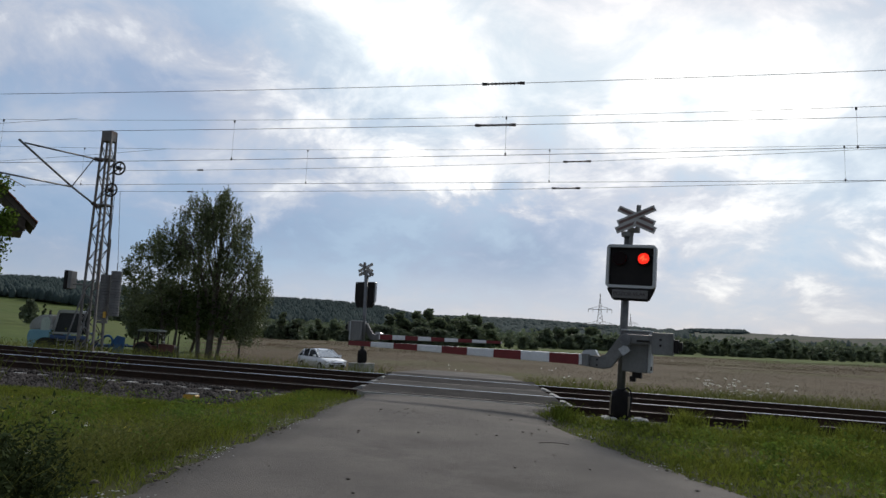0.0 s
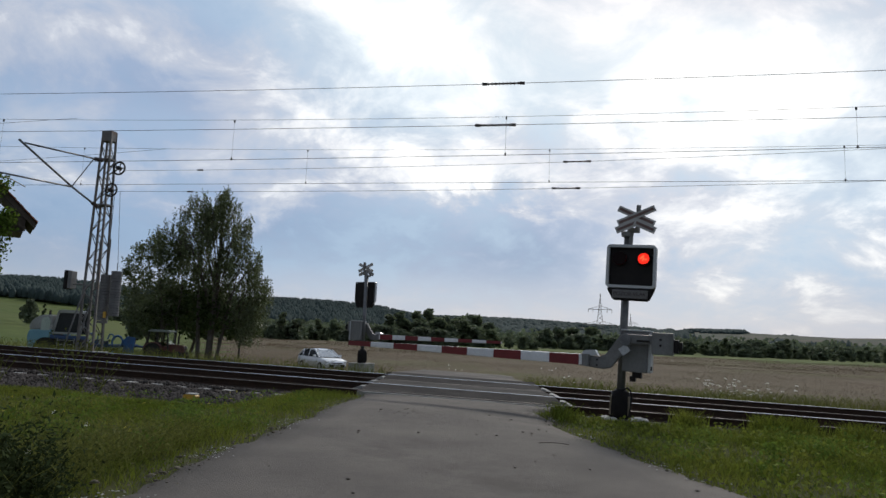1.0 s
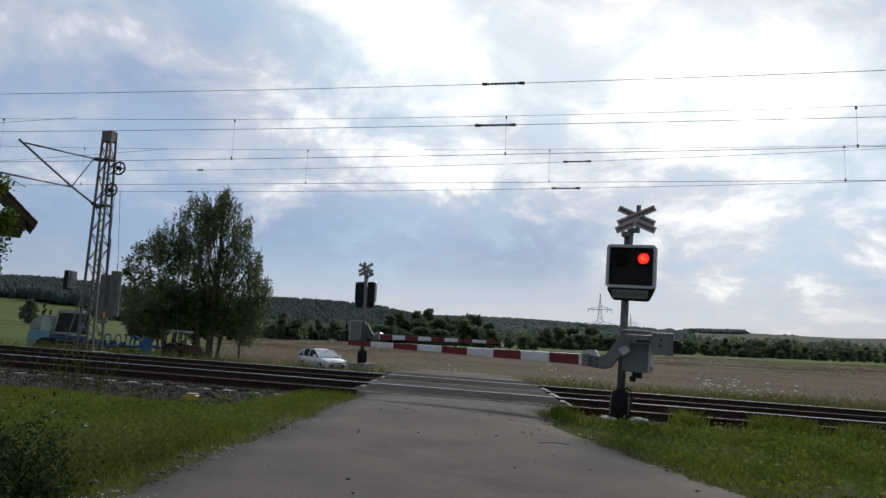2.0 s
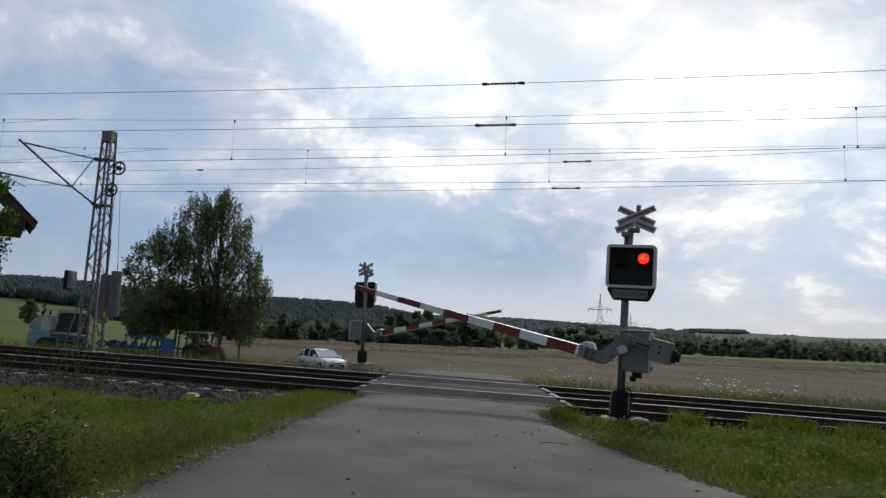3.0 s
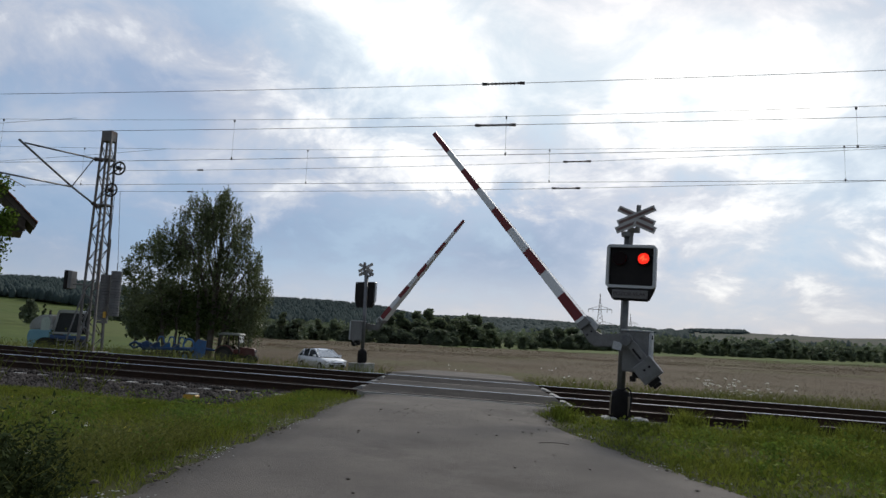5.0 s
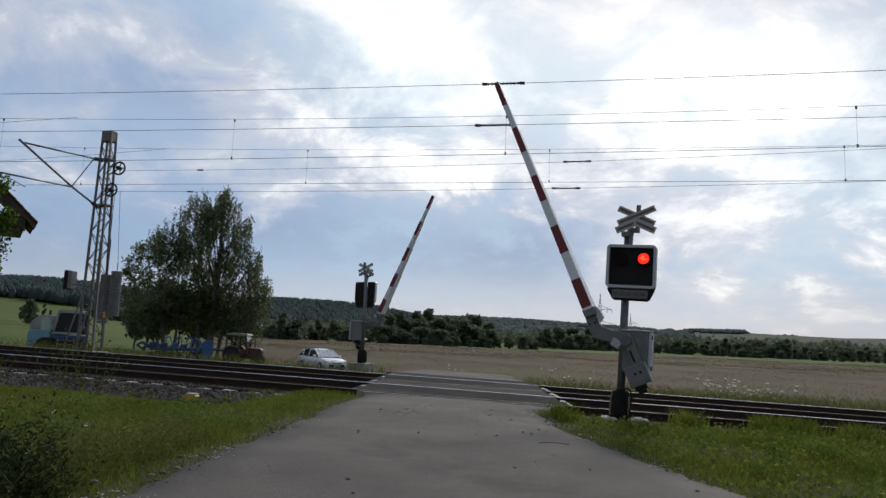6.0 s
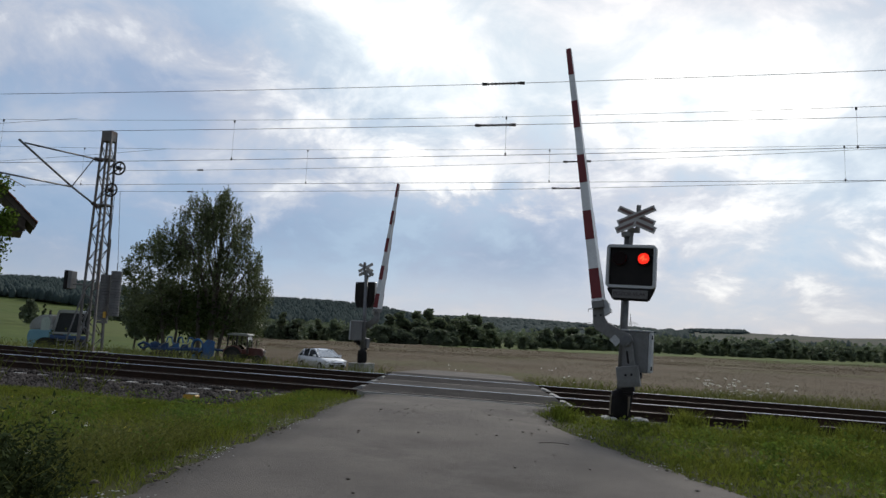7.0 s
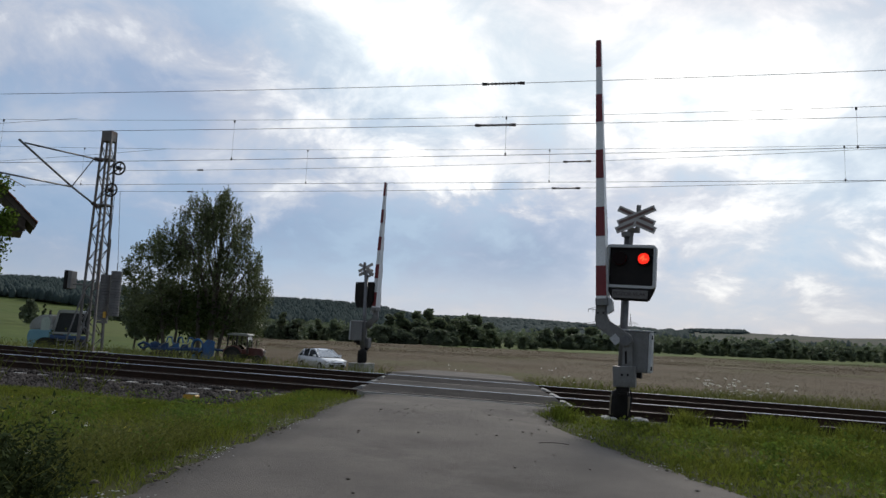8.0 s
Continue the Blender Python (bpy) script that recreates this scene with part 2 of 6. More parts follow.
M["petal_yellow"] = surface("yellow_flowers", (0.62, 0.5, 0.03), (0.7, 0.58, 0.06), 4, 0.7, 0, 0, 30)
M["car_white"] = surface("white_car_paint", (0.74, 0.75, 0.76), (0.78, 0.785, 0.79), 2, 0.25, 0, 0, 30, coat=0.8)
M["car_glass"] = surface("tinted_car_glass", (0.02, 0.023, 0.026), (0.03, 0.034, 0.037), 1, 0.15, 0.0, 0, 10, spec=0.2)
M["screen"] = surface("sloping_windscreen", (0.55, 0.57, 0.58), (0.6, 0.62, 0.63), 1, 0.06, 0.9, 0, 10, coat=1.0)
M["clear"] = glass("clear_cab_glass", (0.9, 0.93, 0.92))
M["tyre"] = surface("tyre_rubber", (0.02, 0.02, 0.02), (0.035, 0.033, 0.03), 5, 0.85, 0, 0.2, 30)
M["tractor_red"] = surface("faded_dark_red_paint", (0.075, 0.022, 0.02), (0.105, 0.032, 0.027), 2, 0.5, 0, 0.05, 20, stain=(0.10, 0.05, 0.04))
M["tractor_dark"] = surface("dark_iron", (0.03, 0.027, 0.026), (0.05, 0.045, 0.042), 3, 0.7, 0.3, 0.1, 20)
M["roof_white"] = surface("weathered_pale_roof", (0.17, 0.19, 0.17), (0.24, 0.26, 0.23), 2, 0.6, 0, 0.05, 20)
M["blue"] = surface("bright_blue_paint", (0.024, 0.09, 0.24), (0.036, 0.125, 0.30), 2, 0.5, 0, 0.05, 20, stain=(0.05, 0.08, 0.16))
M["blue_dark"] = surface("dark_blue_paint", (0.017, 0.045, 0.12), (0.027, 0.065, 0.16), 2, 0.6, 0, 0.05, 20)
M["comb_blue"] = surface("faded_light_blue_paint", (0.12, 0.27, 0.36), (0.16, 0.32, 0.41), 1.2, 0.5, 0, 0.05, 20, stain=(0.15, 0.25, 0.3))
M["comb_grey"] = surface("dusty_pale_sheet_metal", (0.26, 0.27, 0.265), (0.34, 0.345, 0.33), 1.5, 0.7, 0.0, 0.05, 20)
M["roof_panel"] = surface("sun_bleached_panel", (0.34, 0.40, 0.36), (0.42, 0.47, 0.43), 1.5, 0.6, 0, 0.05, 20)
M["tile"] = surface("old_roof_tile", (0.12, 0.05, 0.035), (0.19, 0.08, 0.055), 3, 0.85, 0, 0.3, 20, random_by="object", spread=0.35)
M["timber"] = surface("dark_stained_timber", (0.06, 0.045, 0.035), (0.09, 0.07, 0.05), 4, 0.8, 0, 0.2, 30)
M["strap"] = surface("beige_strap", (0.16, 0.13, 0.09), (0.21, 0.17, 0.12), 9, 0.8, 0, 0.1, 40)
M["plaster"] = surface("old_cream_plaster", (0.50, 0.46, 0.38), (0.58, 0.53, 0.44), 1.5, 0.9, 0, 0.15, 30, stain=(0.42, 0.38, 0.31))
M["house_far"] = surface("pale_plaster", (0.62, 0.58, 0.50), (0.70, 0.66, 0.58), 0.3, 0.9, 0, 0, 3)
M["rubble"] = surface("earthy_rubble", (0.09, 0.075, 0.055), (0.22, 0.19, 0.15), 2.0, 0.95, 0, 0.3, 30, random_by="island", spread=0.6)
M["stone"] = surface("pale_stone", (0.40, 0.39, 0.37), (0.55, 0.54, 0.51), 6, 0.9, 0, 0.3, 30)


# ---- mesh helpers ----
def finish(name, bm, material, smooth=False):
    me = bpy.data.meshes.new(name)
    bm.to_mesh(me)
    bm.free()
    for m in (material if isinstance(material, (list, tuple)) else [material]):
        me.materials.append(m)
    if smooth:
        me.polygons.foreach_set("use_smooth", [True] * len(me.polygons))
    return me


def part(name, bm, material, parent=None, label="", smooth=False):
    ob = new(name, finish(name, bm, material, smooth))
    if parent:
        ob.parent = parent
    if label:
        ob["label"] = label
    return ob


def thing(name, m, label, category, group="", kind=""):
    e = new(name)
    e.matrix_world = m
    return tagged(e, label, category, group, kind)


def box(bm, c, size, bevel=0.0, rot=None, mat_index=0):
    """A box of that size round c; its edges rounded by bevel."""
    m = Matrix.Translation(c) @ (rot if rot else Matrix()) @ Matrix.Diagonal((*size, 1))
    r = bmesh.ops.create_cube(bm, size=1, matrix=m)
    if bevel:
        edges = {e for v in r["verts"] for e in v.link_edges}
        bmesh.ops.bevel(bm, geom=list(edges), offset=bevel, segments=2, profile=0.7, affect="EDGES")
    return bm


def rod(bm, p0, p1, r0, r1=None, n=10):
    """A round bar from p0 to p1."""
    p0, p1 = Vector(p0), Vector(p1)
    d = p1 - p0
    q = d.to_track_quat("Z", "Y").to_matrix().to_4x4()
    bmesh.ops.create_cone(bm, cap_ends=True, segments=n, radius1=r0, radius2=r0 if r1 is None else r1, depth=d.length,
                          matrix=Matrix.Translation((p0 + p1) / 2) @ q)
    return bm


def prism(bm, outline, y0, y1):
    """An outline in x and z, drawn out from y0 to y1."""
    a = [bm.verts.new((x, y0, z)) for x, z in outline]
    b = [bm.verts.new((x, y1, z)) for x, z in outline]
    bm.faces.new(a)
    bm.faces.new(b[::-1])
    for i in range(len(a)):
        j = (i + 1) % len(a)
        bm.faces.new((a[j], a[i], b[i], b[j]))
    bmesh.ops.recalc_face_normals(bm, faces=bm.faces)
    return bm


def chain(bm, pts, r, n=6):
    for a, b in zip(pts[:-1], pts[1:]):
        rod(bm, a, b, r, n=n)
    return bm


def raw_mesh(name, verts, quads, material):
    """One mesh from arrays: verts (n, 3), quads (m, 4) or triangles (m, 3)."""
    me = bpy.data.meshes.new(name)
    k = quads.shape[1]
    me.vertices.add(len(verts))
    me.vertices.foreach_set("co", np.ascontiguousarray(verts, dtype=np.float32).ravel())
    me.loops.add(quads.size)
    me.loops.foreach_set("vertex_index", np.ascontiguousarray(quads, dtype=np.int32).ravel())
    me.polygons.add(len(quads))
    me.polygons.foreach_set("loop_start", np.arange(0, quads.size, k, dtype=np.int32))
    me.polygons.foreach_set("loop_total", np.full(len(quads), k, dtype=np.int32))
    me.update(calc_edges=True)
    for m in (material if isinstance(material, (list, tuple)) else [material]):
        me.materials.append(m)
    return me


# ---- the lie of the land ----
CA, SA = math.cos(radians(11)), math.sin(radians(11))
FALL = 0.0195            # the line falls gently towards +x
TRACKS = (15.14, 18.98)  # distance of the track axes
GAUGE = 1.435


def along(u, s):
    """Plan position: u metres along the line, s metres across it."""
    return u * CA + s * SA, -u * SA + s * CA


def smooth(a, b, v):
    t = np.clip((v - a) / (b - a), 0, 1)
    return t * t * (3 - 2 * t)


def wave(x, y, k, seed):
    return (np.sin(x * k + seed) * np.cos(y * k * 0.83 + 1.7 * seed) + 0.5 * np.sin(x * k * 2.3 + y * k * 1.7 + 2.1 * seed)) / 1.5


def height(x, y):
    """Ground height: level verge, sunk track bed, fall to the meadow, rising land and ridges far off."""
    x, y = np.asarray(x, float), np.asarray(y, float)
    s = x * SA + y * CA
    d = np.hypot(x, y) + 1e-6
    z = -FALL * np.clip(x, -35, 35) - 0.05
    left = smooth(2.3, 4.2, -x) * (y > -5)
    z = z - 0.24 * left * (s < 21.6) * (1 - smooth(20.8, 21.6, s))
    z = z - 0.14 * left * smooth(10.6, 12.2, s) * (1 - smooth(13.2, 13.6, s))
    z = z - 0.42 * smooth(12.6, 13.6, s) * (1 - smooth(21.0, 21.4, s)) - 0.12 * smooth(21.0, 21.6, s)
    z = z + smooth(21.8, 29, s) * (-1.45 - z)
    front = (y > 0)
    u = np.where(y > 1, x / np.maximum(y, 1), 3 * np.sign(x))
    z = z + front * smooth(0.38, 0.62, -u) * smooth(50, 260, d) * 7.5
    z = z + 0.03 * wave(x, y, 0.9, 1) * (s < 12.5) * smooth(2.3, 3.5, np.abs(x))
    z = z + smooth(30, 60, s) * 0.10 * wave(x, y, 0.11, 3)
    prof = 1 - smooth(-0.12, 0.10, u) * 1.0
    z = z + front * 36 * prof * (0.9 + 0.1 * np.sin(u * 9)) * smooth(480, 950, d) * (1 - 0.75 * smooth(1000, 1500, d))
    z = z + front * 7 * np.exp(-((u + 0.2) / 0.11) ** 2) * smooth(480, 950, d) * (1 - smooth(1000, 1500, d))
    z = z + front * (62 + 7 * np.sin(u * 7 + 1) + 4 * np.sin(u * 17)) * smooth(900, 2500, d) * (1 - smooth(2700, 3600, d) * 0.8)
    return z


def build_ground():
    far = [40, 50, 62, 76, 92, 110, 130, 155, 185, 220, 260, 300, 350, 420, 500, 600, 720, 860, 1000, 1150, 1350, 1600, 1900, 2200, 2500, 2800, 3200, 3700, 4300]
    xs = np.array([-f for f in far[::-1]] + list(np.arange(-36, 36.01, 0.75)) + far)
    ys = np.array([-f for f in far[::-1] if f < 300] + list(np.arange(-36, 36.01, 0.5)) + far)
    X, Y = np.meshgrid(xs, ys)
    V = np.stack([X.ravel(), Y.ravel(), height(X, Y).ravel()], 1)
    nx = len(xs)
    i, j = np.meshgrid(np.arange(nx - 1), np.arange(len(ys) - 1))
    a = (j * nx + i).ravel()
    Q = np.stack([a, a + 1, a + nx + 1, a + nx], 1)
    me = raw_mesh("ground", V, Q, [M["soil"], M["field"], M["far_land"], M["hill_land"]])
    c = V[Q].mean(1)
    s, d = c[:, 0] * SA + c[:, 1] * CA, np.hypot(c[:, 0], c[:, 1])
    u = c[:, 0] / np.maximum(c[:, 1], 1)
    idx = np.where(s < 26, 0, np.where((d < 185 + 40 * (u < 0.0)) & (u > -0.33), 1, np.where(d < np.where(u < -0.3, 800, 650), 2, 3)))
    me.polygons.foreach_set("material_index", idx.astype(np.int32))
    me.polygons.foreach_set("use_smooth", np.ones(len(Q), dtype=bool))
    tagged(new("ground", me), "grassy verge, dry brown meadow and distant fields", "ground", kind="structure")


build_ground()


CANT = 0.055                            # both tracks lean: the nearer rail lies lower
CANT_AT = (11.5, 13.9, TRACKS[0] - 0.72, TRACKS[0] + 0.72, TRACKS[1] - 0.72, TRACKS[1] + 0.72)


def cant(s):
    return float(np.interp(s, CANT_AT, (0, -CANT, -CANT, 0, -CANT, 0)))


def build_road():
    """Asphalt lane that narrows to the crossing and runs down beyond it."""
    rng = random.Random(4)
    rows = [(-30, -2.6, 3.6), (0, -2.45, 3.6), (3, -2.3, 3.45), (4.6, -2.16, 3.2), (5.4, -2.1, 3.0), (6.4, -2.06, 2.62), (7.0, -2.0, 2.46), (8.1, -1.88, 2.18), (9.3, -1.76, 1.94),
            (10.4, -1.7, 1.80), (11.5, -1.64, 1.74), (12.5, -1.5, 1.80), (13.2, -1.44, 2.10), (13.75, -1.50, 2.62), (14.2, -1.52, 2.66)]
    fine = []
    for (y0, l0, r0), (y1, l1, r1) in zip(rows[:-1], rows[1:]):
        n = max(1, int((y1 - y0) / 0.22))
        for k in range(n):
            f = k / n
            w = 0.06 if y0 >= 0 else 0
            fine.append((y0 + (y1 - y0) * f, l0 + (l1 - l0) * f + rng.uniform(-w, w), r0 + (r1 - r0) * f + rng.uniform(-w, w)))
    bm = bmesh.new()
    prev = None
    for y, l, r in fine:
        row = []
        for k in range(9):
            x = l + (r - l) * k / 8
            yy = y - SA / CA * x * min(1, max(0, (y - 11) / 2.5))   # the last rows swing parallel to the rails
            edge = 0.02 if k in (0, 8) else 0
            row.append(bm.verts.new((x, yy, -FALL * x + 0.012 * math.sin(math.pi * k / 8) - edge + cant(x * SA + yy * CA))))
        low_l = bm.verts.new((row[0].co.x, row[0].co.y, row[0].co.z - 0.09))
        low_r = bm.verts.new((row[-1].co.x, row[-1].co.y, row[-1].co.z - 0.09))
        row = [low_l, *row, low_r]
        if prev:
            for a in range(len(row) - 1):
                bm.faces.new((prev[a], prev[a + 1], row[a + 1], row[a]))
        prev = row
    tagged(part("road", bm, M["asphalt"], smooth=True), "worn grey asphalt lane leading to the level crossing", "road", kind="structure")
    # beyond the line the lane runs level on its ramp, then drops towards the meadow
    bm = bmesh.new()
    prev = None
    for s in np.arange(21.07, 34, 0.42):
        l = np.interp(s, (21, 22.2, 24, 60), (-5.75, -5.6, -5.3, -10.8))
        r = np.interp(s, (21, 22.2, 25, 60), (-1.0, -1.75, -2.1, -7.2))
        pts = [(*along(l + (r - l) * k / 6, s), k) for k in range(7)]
        tops = []
        for x, y, k in pts:
            z = -FALL * x - 0.01 - 0.055 * max(0.0, s - 24.2) ** 1.4
            tops.append((x, y, max(z, float(height(x, y)) + 0.05) - (0.015 if k in (0, 6) else 0)))
        skirt = []
        for k, side in ((0, -0.5), (6, 0.5)):
            x, y, z = tops[k]
            skirt.append((x + side, y, min(z - 0.05, float(height(x + side, y)) - 0.1)))
        row = [bm.verts.new(p) for p in [skirt[0], *tops, skirt[1]]]
        if prev:
            for a in range(8):
                f = bm.faces.new((prev[a], prev[a + 1], row[a + 1], row[a]))
                f.material_index = 1 if a in (0, 7) else 0
        prev = row
    tagged(part("road_beyond", bm, [M["asphalt"], M["soil"]], smooth=True), "asphalt lane dropping away behind the tracks", "road", kind="structure")


build_road()


# ---- railway ----
U0, U1 = -70.0, 60.0                    # stretch of line
CROSS = (-5.2, 0.0)                     # stretch of the crossing panels along the line


def rail_z(u, s):
    return -FALL * along(u, s)[0] + cant(s)


def track_matrix(u, s, dz=0.0):
    x, y = along(u, s)
    return Matrix.Translation((x, y, rail_z(u, s) + dz)) @ pose(0, 0, 0, 0, math.degrees(math.atan(FALL)), -11)


RAIL = [(-0.070, -0.172), (0.070, -0.172), (0.070, -0.160), (0.012, -0.140), (0.009, -0.045), (0.036, -0.036), (0.036, -0.008), (0.026, 0.0),
        (-0.026, 0.0), (-0.036, -0.008), (-0.036, -0.036), (-0.009, -0.045), (-0.012, -0.140), (-0.070, -0.160)]


def build_rails():
    for s0 in TRACKS:
        track = thing("railway_track", Matrix(), "straight track of rusty rails with polished heads on ballast", "railway track", "tracks of the line", "structure")
        for side in (-1, 1):
            s = s0 + side * GAUGE / 2
            bm = bmesh.new()
            m0, m1 = track_matrix(U0, s, 0.004), track_matrix(U1, s, 0.004)
            a = [bm.verts.new(m0 @ Vector((0, x, z))) for x, z in RAIL]
            b = [bm.verts.new(m1 @ Vector((0, x, z))) for x, z in RAIL]
            for i in range(len(a)):
                j = (i + 1) % len(a)
                f = bm.faces.new((a[j], a[i], b[i], b[j]))
                f.material_index = 1 if i in (6, 7, 8) else 0
            bmesh.ops.recalc_face_normals(bm, faces=bm.faces)
            part("rail", bm, [M["rail_web"], M["rail_head"] if side > 0 else M["rail_dull"]], track, "rusty rail with a bright worn head" if side > 0 else "rusty rail with a dull head")
        # ballast under the sleepers
        bm = bmesh.new()
        half_low, half_top = 2.35, 1.62
        sect = [(-2.95 if s0 < 17 else -half_low, -0.64 if s0 < 17 else -0.62), (-half_top, -0.27), (-1.2, -0.21), (1.2, -0.21), (half_top, -0.27), (half_low, -0.62)]
        n = 60
        prev = None
        for k in range(n + 1):
            m = track_matrix(U0 + (U1 - U0) * k / n, s0)
            row = [bm.verts.new(m @ Vector((0, y, z + max(-0.05, min(0.05, y * CANT / GAUGE))))) for y, z in sect]
            if prev:
                for i in range(len(sect) - 1):
                    bm.faces.new((prev[i], row[i], row[i + 1], prev[i + 1]))
            prev = row
        bmesh.ops.recalc_face_normals(bm, faces=bm.faces)
        part("ballast_bed", bm, M["ballast_bed"], track, "dark bed of crushed stone")


def build_stones():
    """Loose stones of the ballast shoulder that faces the lane."""
    rng = np.random.default_rng(5)
    ico = bmesh.new()
    bmesh.ops.create_icosphere(ico, subdivisions=1, radius=1)
    base = np.array([v.co[:] for v in ico.verts])
    tri = np.array([[v.index for v in f.verts] for f in ico.faces])
    ico.free()
    V, T = [], []
    count = 0
    for n, (u0, u1), (s0, s1), size in ((15000, (-19, -4.9), (12.0, 14.0), 0.033), (4200, (-19, -4.9), (14.02, 14.36), 0.034), (1500, (-0.5, 12), (13.0, 14.35), 0.036), (1500, (-22, -5), (16.2, 17.9), 0.045), (1500, (-0.5, 12), (16.2, 17.9), 0.045)):
        for _ in range(n):
            u, s = rng.uniform(u0, u1), rng.uniform(s0, s1)
            x, y = along(u, s)
            near = TRACKS[0] if s < 17 else TRACKS[1]
            t = np.clip((abs(s - near) - 1.55) / (1.4 if s < 15 else 0.8), 0, 1)
            z = rail_z(u, s) - 0.25 - 0.36 * t + (rng.uniform(0.0, 0.055) if 14.0 < s < 14.4 else -0.06 if 13.8 < s < 14.0 else 0)
            p = base * (size * rng.uniform(0.6, 1.5)) * rng.uniform(0.6, 1.25, 3) * rng.uniform(0.82, 1.18, (len(base), 1))
            a = rng.uniform(0, 6.28)
            p = p @ np.array([[math.cos(a), -math.sin(a), 0], [math.sin(a), math.cos(a), 0], [0, 0, 1]])
            V.append(p + (x, y, z + size * 0.5))
            T.append(tri + count)
            count += len(base)
    me = raw_mesh("ballast_stones", np.concatenate(V), np.concatenate(T), M["ballast"])
    tagged(new("ballast_stones", me), "grey crushed stones heaped along the track", "ballast", kind="stuff")


def build_sleepers():
    me_bm = bmesh.new()
    box(me_bm, (0, 0, -0.265), (0.26, 2.5, 0.17), 0.02)
    me = finish("sleeper", me_bm, M["concrete"])
    for s0, name in zip(TRACKS, ("near", "far")):
        holder = thing("sleepers", Matrix(), "row of pale concrete sleepers under the rails", "sleepers", "sleepers of the line", "structure")
        rng = random.Random(9)
        u = -38.0
        while u < 26:
            if not (CROSS[0] - 0.1 < u < CROSS[1] + 0.1):
                ob = new("sleeper", me)
                ob.parent = holder
                ob.matrix_local = track_matrix(u, s0) @ pose(0, 0, 0, math.degrees(math.atan(CANT / GAUGE))) @ pose(0, rng.uniform(-0.03, 0.03), rng.uniform(-0.008, 0.008), 0, 0, rng.uniform(-0.6, 0.6))
            u += 0.6


def cross_ends(s):
    """The deck's two ends along the line; the lane crosses at a slant."""
    return -4.45 - 0.155 * (s - 14), -0.03 - 0.15 * (s - 14)


def build_crossing():
    deck = thing("level_crossing_deck", Matrix(), "dark crossing panels laid flush between the rails", "crossing deck", kind="structure")
    strips = [(13.98, TRACKS[0] - 0.76, M["panel"]), (TRACKS[0] - 0.65, TRACKS[0] + 0.65, M["panel"]),
              (TRACKS[0] + 0.76, TRACKS[1] - 0.76, M["apron"]), (TRACKS[1] - 0.65, TRACKS[1] + 0.65, M["panel"]), (TRACKS[1] + 0.76, TRACKS[1] + 2.1, M["panel"])]
    for s0, s1, m in strips:
        n = 4
        for k in range(n):
            bm = bmesh.new()
            rows = []
            for z in (-0.23, 0.0):
                for s in (s0, s1):
                    e0, e1 = cross_ends(s)
                    for f in (k / n + 0.0004, (k + 1) / n - 0.0004):
                        u = e0 + (e1 - e0) * f
                        rows.append(bm.verts.new((*along(u, s), rail_z(u, s) + z)))
            for f in ((0, 1, 3, 2), (4, 5, 7, 6), (0, 1, 5, 4), (1, 3, 7, 5), (3, 2, 6, 7), (2, 0, 4, 6)):
                bm.faces.new([rows[i] for i in f])
            bmesh.ops.recalc_face_normals(bm, faces=bm.faces)
            bmesh.ops.bevel(bm, geom=list(bm.edges), offset=0.004, segments=1, affect="EDGES")
            part("panel", bm, m, deck)
    bm = bmesh.new()
    e0, e1 = cross_ends(13.94)
    box(bm, (0, 0, -0.085), (e1 - e0, 0.05, 0.19), 0.008)
    p = part("edge_beam", bm, M["concrete"], deck, "pale concrete edge beam")
    p.matrix_local = track_matrix((e0 + e1) / 2, 13.945)
    for s, w in ((15.14, 0.42), (17.0, 0.5), (18.9, 0.4)):
        for k, u in enumerate(cross_ends(s)):
            bm = bmesh.new()
            prism(bm, [(-0.12, -0.2), (0.20, -0.2), (0.14, -0.07), (-0.04, 0.010), (-0.12, 0.010)], -w / 2, w / 2)
            p = part("end_block", bm, M["concrete"], deck, "pale chamfered end block")
            p.matrix_local = track_matrix(u + (0.13 if k else -0.13), s) @ (Matrix() if k else pose(0, 0, 0, 0, 0, 180))


build_rails()
build_sleepers()
build_crossing()
build_stones()


# ---- crossing signal with barrier ----
PIVOT = Vector((0.085, -0.17, 1.39))
OFF = 0.11   # the lamp box stands off to one side
BOOM_END, BOOM_DROP = 5.66, 0.385


def board(bm, a, b, w, y0, y1):
    """A flat bar in the x-z plane from a to b."""
    a, b = Vector((a[0], 0, a[1])), Vector((b[0], 0, b[1]))
    d = (b - a).normalized()
    n = Vector((-d.z, 0, d.x)) * w / 2
    prism(bm, [((p).x, (p).z) for p in (a - n, b - n, b + n, a + n)], y0, y1)


